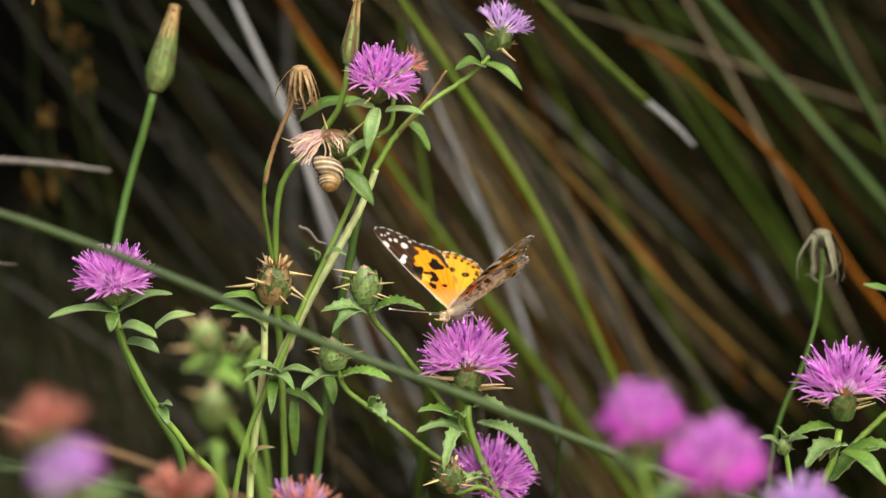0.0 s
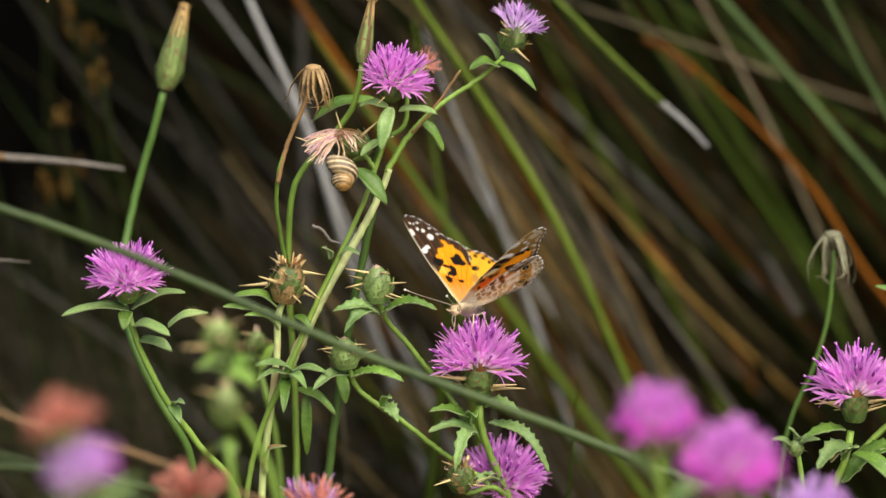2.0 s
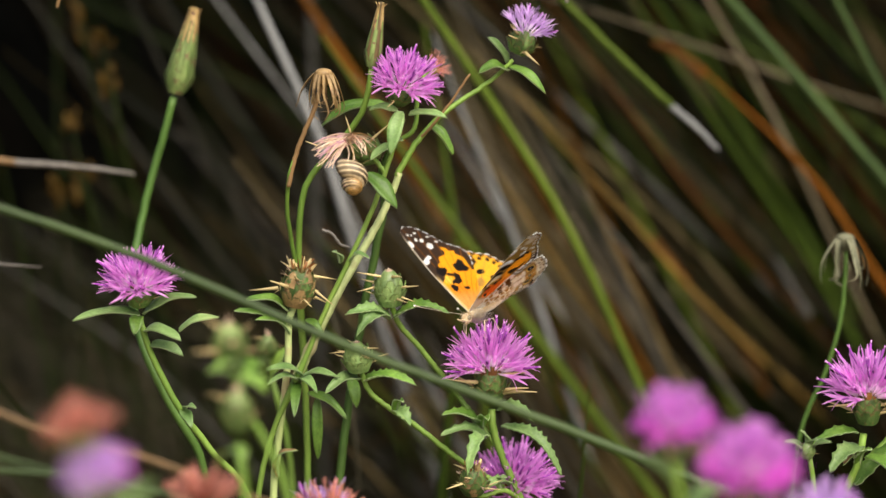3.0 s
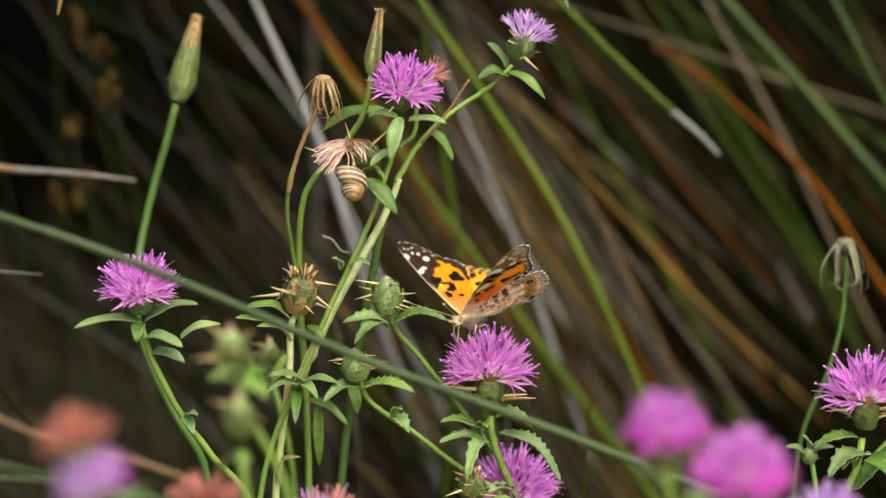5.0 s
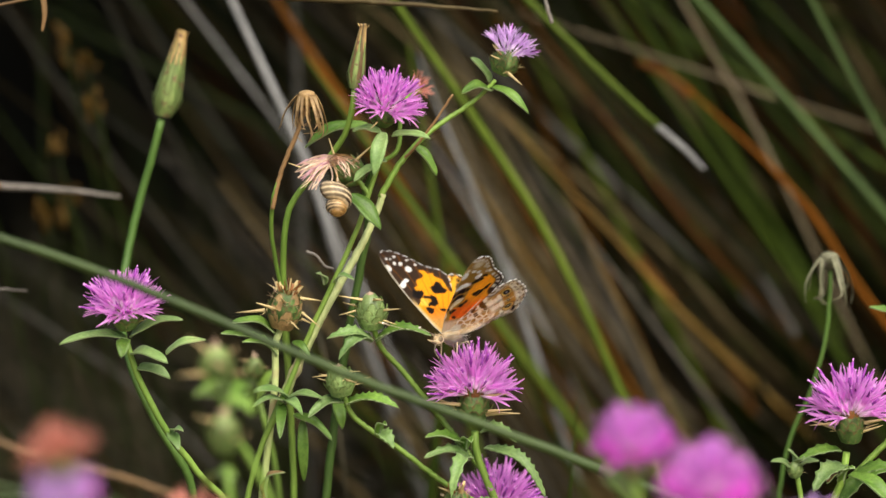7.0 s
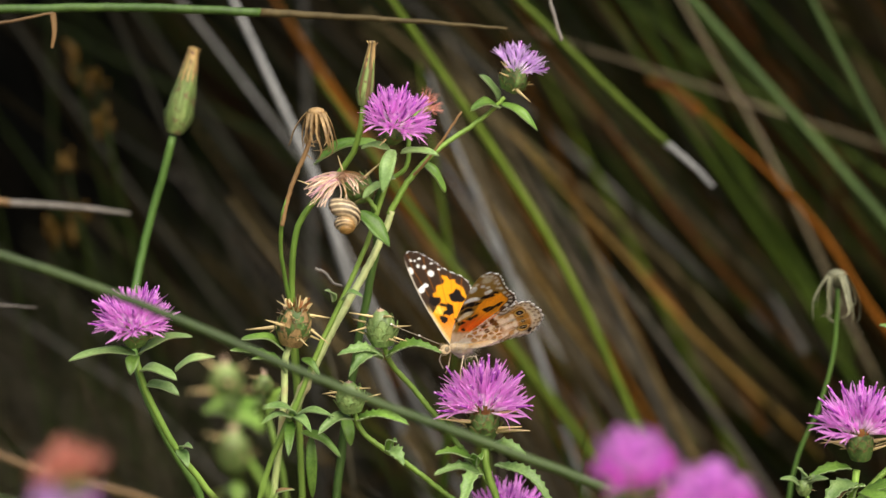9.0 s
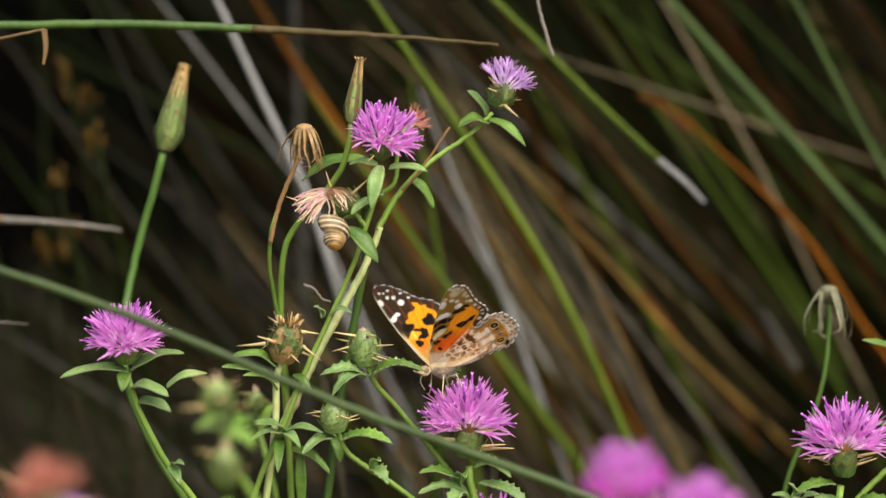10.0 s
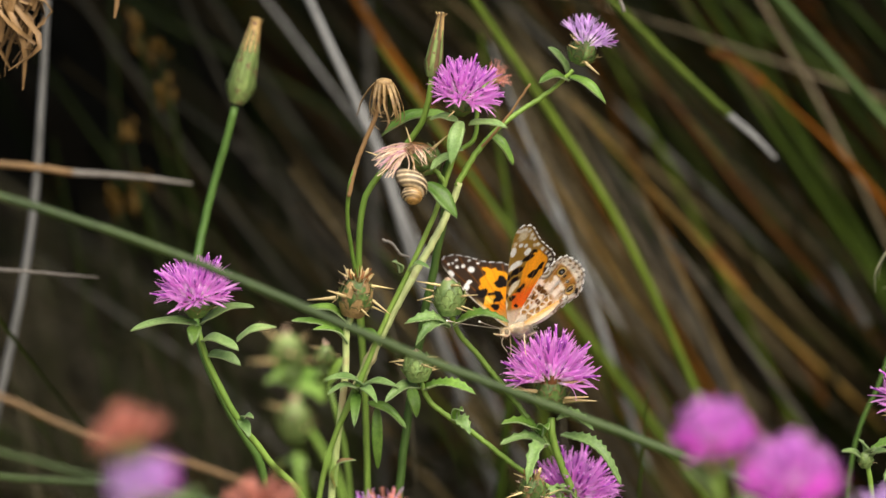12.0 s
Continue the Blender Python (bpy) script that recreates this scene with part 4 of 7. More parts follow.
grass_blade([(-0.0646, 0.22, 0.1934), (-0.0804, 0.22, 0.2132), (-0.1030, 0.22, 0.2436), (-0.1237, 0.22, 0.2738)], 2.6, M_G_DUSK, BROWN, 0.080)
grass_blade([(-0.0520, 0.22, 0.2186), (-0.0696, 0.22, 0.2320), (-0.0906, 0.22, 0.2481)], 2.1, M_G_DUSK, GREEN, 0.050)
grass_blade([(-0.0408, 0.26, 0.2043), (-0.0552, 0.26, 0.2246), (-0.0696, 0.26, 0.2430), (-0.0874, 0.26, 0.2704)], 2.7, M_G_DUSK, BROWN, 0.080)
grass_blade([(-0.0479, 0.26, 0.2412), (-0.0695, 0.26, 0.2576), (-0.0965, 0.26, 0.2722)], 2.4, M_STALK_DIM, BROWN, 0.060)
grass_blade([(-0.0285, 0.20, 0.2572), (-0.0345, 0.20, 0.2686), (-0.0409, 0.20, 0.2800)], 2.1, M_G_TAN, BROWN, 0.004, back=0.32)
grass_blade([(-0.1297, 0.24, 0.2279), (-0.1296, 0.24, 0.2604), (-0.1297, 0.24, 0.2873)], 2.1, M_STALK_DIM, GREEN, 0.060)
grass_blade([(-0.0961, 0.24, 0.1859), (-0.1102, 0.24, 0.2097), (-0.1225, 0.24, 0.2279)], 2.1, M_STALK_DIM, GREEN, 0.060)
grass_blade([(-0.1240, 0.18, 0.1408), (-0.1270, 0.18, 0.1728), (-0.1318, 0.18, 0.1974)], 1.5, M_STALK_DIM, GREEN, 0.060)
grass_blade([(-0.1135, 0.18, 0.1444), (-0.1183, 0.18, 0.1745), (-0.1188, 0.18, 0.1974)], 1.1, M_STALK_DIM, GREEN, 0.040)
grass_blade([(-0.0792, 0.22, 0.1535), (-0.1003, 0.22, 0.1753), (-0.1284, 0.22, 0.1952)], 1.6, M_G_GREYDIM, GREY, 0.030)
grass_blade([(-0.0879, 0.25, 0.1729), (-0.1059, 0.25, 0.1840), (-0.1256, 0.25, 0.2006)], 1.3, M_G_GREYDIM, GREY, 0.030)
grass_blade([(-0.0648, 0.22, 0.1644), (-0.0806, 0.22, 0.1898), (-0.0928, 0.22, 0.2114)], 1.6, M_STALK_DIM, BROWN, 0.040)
grass_blade([(-0.0148, 0.20, 0.1560), (-0.0252, 0.20, 0.1829), (-0.0321, 0.20, 0.2078)], 2.1, M_G_GREYDIM, GREY, 0.030)
grass_blade([(0.0620, 0.23, 0.1714), (0.0457, 0.23, 0.1987), (0.0278, 0.23, 0.2295), (0.0170, 0.23, 0.2493)], 2.2, M_G_TAN, BROWN, 0.050, back=0.32)
grass_blade([(0.0828, 0.25, 0.1766), (0.0626, 0.25, 0.2043), (0.0408, 0.25, 0.2299), (0.0263, 0.25, 0.2481)], 2.6, M_G_BROWN, BROWN, 0.060, back=0.32)
grass_blade([(0.0798, 0.23, 0.2106), (0.0618, 0.23, 0.2278), (0.0438, 0.23, 0.2449), (0.0313, 0.23, 0.2566)], 2.4, M_G_GREYDIM, GREY, 0.080, back=0.32)
grass_blade([(0.0880, 0.24, 0.1702), (0.0715, 0.24, 0.1886), (0.0533, 0.24, 0.2070), (0.0371, 0.24, 0.2234)], 1.8, M_G_TAN, BROWN, 0.030, back=0.32)
grass_blade([(0.0545, 0.22, 0.1662), (0.0383, 0.22, 0.1898), (0.0205, 0.22, 0.2186), (0.0108, 0.22, 0.2356)], 2.3, M_G_BROWN, BROWN, 0.030, back=0.32)
grass_blade([(0.0257, 0.21, 0.2060), (0.0169, 0.21, 0.2238), (0.0081, 0.21, 0.2434), (0.0028, 0.21, 0.2558)], 2.0, M_G_TAN, BROWN, 0.040, back=0.32)
grass_blade([(0.1006, 0.25, 0.2006), (0.0805, 0.25, 0.2226), (0.0623, 0.25, 0.2427), (0.0496, 0.25, 0.2554)], 2.2, M_G_BROWN, BROWN, 0.080, back=0.32)


# ---- loose straws that lie across ----
def straw(points, r0, r1, material, label):
    a = V(points[0])
    ob = thing("straw", a, label, "straw", "loose straws")
    stem(ob, points, r0, r1, material, "stalk")
    return ob


straw([(-0.1680, 0.0900, 0.2637), (-0.1392, 0.0900, 0.2615), (-0.1279, 0.0900, 0.2598)], 1.0, 0.95, M_DRY, "reddish dry straw lying across the tussock")
straw([(-0.1283, 0.0900, 0.2599), (-0.1103, 0.0900, 0.2587), (-0.0943, 0.0900, 0.2567)], 0.95, 0.4, M_STRAW_DIM, "thin pale dry straw lying across the tussock")
straw([(-0.1540, 0.0500, 0.2399), (-0.1353, 0.0500, 0.2383), (-0.1174, 0.0500, 0.2369)], 0.6, 0.15, M_STRAW_DIM, "thin pale dry straw tip")
straw([(-0.1439, 0.0350, 0.3209), (-0.0876, 0.0350, 0.3216), (-0.0541, 0.0350, 0.3202)], 1.15, 1.1, M_STEM_DARK, "green dry-tipped stalk lying across")
straw([(-0.0544, 0.0350, 0.3202), (-0.0161, 0.0350, 0.3179), (0.0121, 0.0350, 0.3155)], 1.1, 0.3, M_G_BROWN, "pale dry tip of a lying stalk")
straw([(0.0213, 0.0400, 0.3356), (0.0236, 0.0400, 0.3233), (0.0269, 0.0400, 0.3116)], 0.3, 0.5, M_STRAW_DIM, "small hanging pale straw")
straw([(-0.1767, -0.1200, 0.2616), (-0.1219, -0.1200, 0.2371), (-0.1018, -0.1200, 0.2281), (-0.0789, -0.1200, 0.2219), (-0.0452, -0.1200, 0.2094)], 0.75, 0.6, M_DRY, "tan dry stalk lying low")
straw([(-0.1816, -0.1000, 0.2186), (-0.1218, -0.1000, 0.2139), (-0.0915, -0.1000, 0.2115), (-0.0626, -0.1000, 0.2050)], 0.75, 0.65, M_STALK, "greenish stalk lying low")
straw([(-0.1762, -0.1300, 0.2414), (-0.1183, -0.1300, 0.2255), (-0.0943, -0.1300, 0.2189), (-0.0717, -0.1300, 0.2111)], 0.55, 0.5, M_STALK, "pale green stalk lying low")

bent_blade = straw([(0.0091, 0.1200, 0.3214), (0.0287, 0.1200, 0.3018), (0.0450, 0.1200, 0.2854), (0.0592, 0.1200, 0.2720)], 1.0, 0.95, M_G_FRESH, "long green rush blade bent over, with a bleached tip")
stem(bent_blade, [(0.0590, 0.1200, 0.2722), (0.0635, 0.1200, 0.2684), (0.0681, 0.1200, 0.2642), (0.0727, 0.1200, 0.2593)], 0.95, 0.5, M_G_GREY, "tip", "bleached pale tip")
for points, r, material in (
        ([(0.0724, 0.1900, 0.2715), (0.0647, 0.1900, 0.2778), (0.0564, 0.1900, 0.2819)], 1.6, M_G_ORANGE),
        ([(0.1057, 0.2000, 0.1950), (0.1003, 0.2000, 0.2043), (0.0953, 0.2000, 0.2131)], 1.3, M_G_GREYDIM),
        ([(0.0683, 0.2100, 0.2031), (0.0626, 0.2100, 0.2110), (0.0576, 0.2100, 0.2181)], 1.2, M_G_ORANGE),
        ([(0.0945, 0.2200, 0.1662), (0.0900, 0.2200, 0.1753), (0.0849, 0.2200, 0.1852)], 1.1, M_G_RUST)):
    straw(points, r, r * 0.6, material, "withered leaf piece lodged among the rushes")

# the long soft green stalk that crosses in front
cross_stalk = thing("green_stalk", (0.1012, -0.0750, 0.1887), "long green rush stalk crossing before the flowers", "stalk")
stem(cross_stalk, [(-0.1442, -0.0850, 0.2848), (-0.1088, -0.0820, 0.2735), (-0.0813, -0.0800, 0.2631), (-0.0535, -0.0800, 0.2511), (-0.0258, -0.0780, 0.2387), (0.0022, -0.0760, 0.2276),
                   (0.0304, -0.0750, 0.2165), (0.0558, -0.0750, 0.2061), (0.1012, -0.0750, 0.1887), (0.1393, -0.0600, 0.1436)], 1.0, 1.3, M_STALK, "stalk")


# ---- knapweed with the tall forked stems ----
knap_tall = thing("knapweed_plant", (-0.0538, 0.0000, -0.0060), "tall branching knapweed with two purple flower heads and a withered one", "plant", "knapweeds")
kt = knap_tall
stem(kt, [(-0.0538, 0.0000, -0.0060), (-0.0556, 0.0000, 0.1828), (-0.0502, 0.0000, 0.2044), (-0.0441, 0.0000, 0.2182), (-0.0357, 0.0000, 0.2380), (-0.0256, 0.0000, 0.2595), (-0.0214, 0.0000, 0.2713), (-0.0196, 0.0000, 0.2770), (-0.0166, 0.0000, 0.2856)], 0.95, 0.6, M_STEM, knots=(0.37, 0.74))
stem(kt, [(-0.0456, 0.0040, 0.2146), (-0.0400, 0.0060, 0.2262), (-0.0331, 0.0060, 0.2399), (-0.0248, 0.0060, 0.2544), (-0.0203, 0.0060, 0.2635), (-0.0177, 0.0060, 0.2704)], 1.25, 0.85, M_STEM_PALE, "branch", knots=(0.15,))
stem(kt, [(-0.0186, 0.0060, 0.2694), (-0.0126, 0.0080, 0.2791), (-0.0048, 0.0120, 0.2864), (0.0024, 0.0160, 0.2908), (0.0081, 0.0180, 0.2947), (0.0123, 0.0180, 0.2989)], 0.82, 0.50, M_STEM, "branch")
stem(kt, [(-0.0126, 0.0080, 0.2788), (-0.0058, 0.0060, 0.2870), (0.0009, 0.0040, 0.2970)], 0.36, 0.28, M_DRY, "branch", "dry brown side twig")
stem(kt, [(-0.0192, 0.0040, 0.2782), (-0.0224, 0.0060, 0.2704), (-0.0216, 0.0100, 0.2636), (-0.0240, 0.0120, 0.2496), (-0.0279, 0.0140, 0.2292), (-0.0318, 0.0140, 0.2045), (-0.0341, 0.0140, 0.1842), (-0.0406, 0.0140, -0.0060)], 1.0, 1.2, M_STEM_DARK, "branch")
stem(kt, [(-0.0174, 0.0100, 0.2788), (-0.0141, 0.0100, 0.2811), (-0.0126, 0.0120, 0.2922), (-0.0096, 0.0140, 0.2979)], 0.6, 0.5, M_STEM, "branch")
flower_head(kt, (-0.0168, 0.0000, 0.2946), (0.24, -0.30, 0.92), 0.76, "open", 5, 0.006, 3, wide=0.0042, tall=0.0070, flare=80, count=62)
flower_head(kt, (0.0160, 0.0200, 0.3060), (0.42, -0.10, 0.9), 0.64, "pale", 7, 0.012, 4, count=20, wide=0.0054, tall=0.0098, beside=True, flare=64)
flower_head(kt, (-0.0084, 0.0300, 0.2950), (0.65, 0.1, 0.6), 0.42, "rusty", 4, 0.009, 5, count=22, cup=M_TUFT)
spent = flower_head(kt, (-0.0289, 0.0020, 0.2782), (-0.80, -0.25, 0.42), 0.86, "withered", 0, 0.009, 6, count=0, wide=0.0040, tall=0.0075)
wilted_fan(kt, (-0.0315, -0.0020, 0.2805), spent)
stem(kt, [(-0.0214, 0.0000, 0.2713), (-0.0244, 0.0000, 0.2751), (-0.0269, 0.0000, 0.2766)], 0.6, 0.6, M_STEM, "branch")
for i, (a, b, w, mat_, arch, curl) in enumerate((
        ((-0.0172, -0.0030, 0.2880), (-0.0198, -0.0080, 0.2774), 3.7, M_LEAF, 0.10, 0.0),
        ((-0.0150, -0.0020, 0.2871), (-0.0050, -0.0060, 0.2868), 2.4, M_LEAF, 0.10, 0.05),
        ((-0.0181, -0.0020, 0.2881), (-0.0255, 0.0000, 0.2881), 2.2, M_LEAF, 0.12, 0.05),
        ((-0.0264, -0.0040, 0.2716), (-0.0182, -0.0080, 0.2630), 4.6, M_LEAF_DEEP, 0.08, 0.0),
        ((-0.0199, 0.0000, 0.2785), (-0.0252, -0.0040, 0.2752), 2.4, M_LEAF, 0.12, 0.0),
        ((-0.0217, 0.0200, 0.2865), (-0.0387, 0.0200, 0.2808), 4.0, M_LEAF_DEEP, 0.15, 0.0),
        ((-0.0093, 0.0140, 0.2820), (-0.0036, 0.0140, 0.2740), 2.6, M_LEAF_DEEP, 0.10, 0.0),
        ((-0.0192, 0.0020, 0.2782), (-0.0166, -0.0020, 0.2802), 2.0, M_LEAF, 0.1, 0.0),
        ((0.0111, 0.0180, 0.2962), (0.0033, 0.0120, 0.2964), 4.0, M_LEAF_DEEP, 0.14, 0.0),
        ((0.0117, 0.0180, 0.2971), (0.0210, 0.0140, 0.2904), 2.6, M_LEAF_DEEP, 0.12, 0.0),
        ((0.0108, 0.0200, 0.2979), (0.0057, 0.0180, 0.3050), 2.8, M_LEAF, 0.10, 0.0),
        ((-0.0308, 0.0000, 0.2476), (-0.0254, -0.0040, 0.2492), 1.8, M_LEAF, 0.25, 0.0),
        ((-0.0334, 0.0000, 0.2473), (-0.0353, -0.0040, 0.2509), 2.0, M_LEAF, 0.15, 0.0),
        ((-0.0433, 0.0000, 0.2166), (-0.0545, -0.0080, 0.2190), 2.4, M_LEAF, 0.18, 0.08),
        ((-0.0441, 0.0000, 0.2154), (-0.0524, -0.0100, 0.2164), 2.2, M_LEAF, 0.15, 0.10),
        ((-0.0436, 0.0000, 0.2163), (-0.0334, -0.0060, 0.2174), 2.2, M_LEAF, 0.15, 0.10),
        ((-0.0441, 0.0000, 0.2154), (-0.0392, -0.0120, 0.2146), 2.6, M_LEAF, 0.15, 0.10),
        ((-0.0449, -0.0000, 0.2148), (-0.0452, -0.0120, 0.2080), 2.6, M_LEAF_DEEP, 0.12, 0.0),
        ((-0.0419, 0.0000, 0.2121), (-0.0317, -0.0040, 0.2060), 2.6, M_LEAF_DEEP, 0.14, 0.05),
        ((-0.0396, 0.0000, 0.2105), (-0.0395, 0.0020, 0.1935), 2.6, M_LEAF_DEEP, 0.10, 0.0),
        ((-0.0309, 0.0120, 0.2134), (-0.0293, 0.0080, 0.2064), 3.0, M_LEAF_DEEP, 0.20, 0.1))):
    leaf(kt, a, b, w, mat_, arch, seed=i)

stem(kt, [(-0.0310, 0.0040, 0.2507), (-0.0332, 0.0040, 0.2514), (-0.0356, 0.0040, 0.2543), (-0.0382, 0.0040, 0.2554)], 0.30, 0.42, M_STRAW_DIM, "tendril", "withered grey tendril")

# ---- a separate stem with a spiny old head ----
knap_old = thing("knapweed_plant", (-0.0523, 0.0000, -0.0060), "knapweed stem with an old spiny seed head", "plant", "knapweeds")
stem(knap_old, [(-0.0526, 0.0060, -0.0060), (-0.0521, 0.0060, 0.1783), (-0.0491, 0.0040, 0.2066), (-0.0475, 0.0020, 0.2193), (-0.0470, 0.0000, 0.2319), (-0.0455, 0.0000, 0.2365)], 1.2, 0.85, M_STEM_PALE)
flower_head(knap_old, (-0.0435, -0.0020, 0.2457), (0.22, -0.2, 1), 0.88, "old", 9, 0.0105, 8, count=14, wide=0.0047, tall=0.0120)
for i, (a, b, w) in enumerate((((-0.0473, 0.0000, 0.2342), (-0.0583, -0.0060, 0.2384), 3.2), ((-0.0470, 0.0000, 0.2289), (-0.0614, -0.0040, 0.2350), 2.4), ((-0.0470, 0.0000, 0.2281), (-0.0556, -0.0080, 0.2334), 2.2),
                               ((-0.0425, 0.0000, 0.2319), (-0.0379, -0.0040, 0.2281), 2.0))):
    leaf(knap_old, a, b, w, M_LEAF_DEEP, 0.15, seed=40 + i, teeth=4 if i == 1 else 0)

leaf(knap_old, (-0.0502, 0.0040, 0.1884), (-0.0447, -0.0040, 0.1973), 2.6, M_HUSK, 0.25, seed=47)

# ---- knapweed at the left ----
knap_side = thing("knapweed_plant", (-0.0474, -0.0100, -0.0060), "slender knapweed with one purple flower head and narrow leaves", "plant", "knapweeds")
ks = knap_side
stem(ks, [(-0.0478, 0.0000, -0.0060), (-0.0577, -0.0040, 0.1837), (-0.0678, -0.0080, 0.1985), (-0.0762, -0.0100, 0.2108), (-0.0831, -0.0100, 0.2248), (-0.0858, -0.0100, 0.2338)], 1.1, 0.8, M_STEM, knots=(0.6,))
flower_head(ks, (-0.0860, -0.0120, 0.2430), (-0.05, -0.15, 1), 0.80, "open", 4, 0.004, 11, wide=0.0039, tall=0.0068, count=60)
for i, (a, b, w) in enumerate((((-0.0859, -0.0100, 0.2350), (-0.1032, -0.0140, 0.2341), 2.8), ((-0.0849, -0.0100, 0.2353), (-0.0708, -0.0140, 0.2406), 3.4),
                               ((-0.0862, -0.0120, 0.2350), (-0.0867, -0.0180, 0.2312), 3.4), ((-0.0845, -0.0100, 0.2308), (-0.0746, -0.0180, 0.2298), 3.6),
                               ((-0.0830, -0.0100, 0.2270), (-0.0743, -0.0140, 0.2248), 3.4), ((-0.0757, -0.0080, 0.2304), (-0.0651, -0.0100, 0.2344), 2.6),
                               ((-0.0743, -0.0100, 0.2096), (-0.0710, -0.0160, 0.2112), 1.8), ((-0.0748, -0.0100, 0.2093), (-0.0722, -0.0160, 0.2060), 2.8))):
    leaf(ks, a, b, w, M_LEAF if i != 2 else M_LEAF_DEEP, 0.12, seed=60 + i)

# ---- the knapweed on which the butterfly feeds ----
knap_main = thing("knapweed_plant", (0.0602, 0.0000, -0.0060), "spiny knapweed with purple flower heads and green buds", "plant", "knapweeds")
km = knap_main
stem(km, [(0.0602, 0.0000, -0.0060), (0.0221, 0.0000, 0.1673), (0.0137, 0.0000, 0.1847), (0.0087, 0.0000, 0.1967), (0.0069, 0.0000, 0.2025), (0.0066, 0.0000, 0.2078)], 1.35, 0.95, M_STEM, knots=(0.73,))
stem(km, [(0.0084, 0.0000, 0.1975), (0.0032, 0.0020, 0.2036), (-0.0029, 0.0040, 0.2112), (-0.0126, 0.0040, 0.2235), (-0.0183, 0.0020, 0.2308), (-0.0200, 0.0000, 0.2362)], 0.75, 0.65, M_STEM, "branch")
stem(km, [(0.0145, 0.0000, 0.1828), (0.0084, 0.0000, 0.1874), (-0.0029, 0.0000, 0.1947), (-0.0141, 0.0000, 0.2036), (-0.0216, 0.0000, 0.2087), (-0.0261, 0.0000, 0.2128), (-0.0280, 0.0000, 0.2174)], 0.7, 0.65, M_STEM, "branch")
stem(km, [(0.0145, 0.0000, 0.1828), (0.0099, -0.0040, 0.1865), (0.0039, -0.0060, 0.1854), (0.0016, -0.0080, 0.1868)], 0.7, 0.6, M_STEM, "branch")
stem(km, [(0.0184, 0.0100, 0.1711), (0.0161, 0.0120, 0.1769), (0.0143, 0.0100, 0.1813)], 0.9, 0.8, M_STEM, "branch")
flower_head(km, (0.0063, -0.0020, 0.2193), (0.0, -0.10, 1), 0.93, "open", 7, 0.0115, 21, wide=0.0040, tall=0.0095, count=62, gap=-1.5, beside=True)
flower_head(km, (0.0127, 0.0080, 0.1856), (0.22, -0.35, 0.9), 0.90, "open", 4, 0.006, 22, wide=0.0045, tall=0.0075, count=66)
flower_head(km, (-0.0208, 0.0000, 0.2451), (-0.05, -0.10, 1), 0.86, "bud", 8, 0.0075, 23, wide=0.0043, tall=0.0115, beside=True)
flower_head(km, (-0.0293, -0.0040, 0.2266), (-0.08, -0.12, 1), 0.76, "bud", 8, 0.0080, 24, wide=0.0045, tall=0.0110, beside=True)
flower_head(km, (0.0016, -0.0120, 0.1940), (0.0, -0.2, 1), 0.72, "old", 7, 0.0085, 25, wide=0.0046, tall=0.0100, count=10)
for i, (a, b, w, tee, arch) in enumerate((
        ((-0.0193, 0.0000, 0.2325), (-0.0048, -0.0060, 0.2349), 3.0, 8, 0.18), ((-0.0204, 0.0000, 0.2325), (-0.0322, -0.0060, 0.2343), 3.2, 6, 0.14),
        ((-0.0207, 0.0000, 0.2322), (-0.0292, -0.0080, 0.2289), 3.0, 5, 0.28), ((-0.0273, 0.0000, 0.2154), (-0.0134, -0.0080, 0.2158), 3.2, 8, 0.14),
        ((-0.0285, 0.0000, 0.2159), (-0.0374, -0.0080, 0.2137), 3.4, 0, 0.14), ((-0.0194, 0.0000, 0.2071), (-0.0150, -0.0040, 0.2040), 3.4, 3, 0.25),
        ((-0.0186, 0.0000, 0.2065), (-0.0167, -0.0060, 0.2109), 2.4, 0, 0.2), ((0.0092, 0.0000, 0.2032), (0.0251, -0.0080, 0.1914), 3.0, 11, 0.24),
        ((0.0081, 0.0000, 0.2075), (0.0177, -0.0040, 0.2055), 3.0, 4, 0.25), ((0.0032, 0.0000, 0.2041), (-0.0066, -0.0060, 0.2075), 3.0, 4, 0.12),
        ((0.0054, 0.0000, 0.2004), (-0.0069, -0.0060, 0.2020), 3.0, 4, 0.14), ((0.0051, -0.0020, 0.2005), (0.0001, -0.0140, 0.1928), 3.2, 5, 0.36),
        ((0.0042, 0.0000, 0.2028), (0.0057, -0.0080, 0.2064), 3.0, 0, 0.2), ((0.0127, 0.0000, 0.1856), (0.0024, -0.0100, 0.1864), 2.6, 5, 0.25),
        ((0.0092, -0.0040, 0.1865), (0.0106, -0.0080, 0.1911), 2.0, 0, 0.3), ((0.0024, 0.0020, 0.2016), (0.0012, 0.0000, 0.2047), 2.2, 0, 0.2))):
    leaf(km, a, b, w, M_LEAF if i % 3 else M_LEAF_DEEP, arch, teeth=tee, seed=80 + i, fold=0.3)

# ---- knapweed at the right ----
knap_right = thing("knapweed_plant", (0.0929, -0.0100, -0.0060), "spiny knapweed with one purple flower head and toothed leaves", "plant", "knapweeds")
kr = knap_right
stem(kr, [(0.0937, 0.0000, -0.0060), (0.0972, -0.0040, 0.1714), (0.1000, -0.0080, 0.1870), (0.1031, -0.0100, 0.1951), (0.1045, -0.0100, 0.2035)], 1.1, 0.9, M_STEM, knots=(0.7,))
stem(kr, [(0.1001, -0.0060, 0.1870), (0.1075, -0.0020, 0.1956), (0.1166, 0.0000, 0.2044), (0.1255, 0.0000, 0.2121)], 0.9, 0.7, M_STEM, "branch")
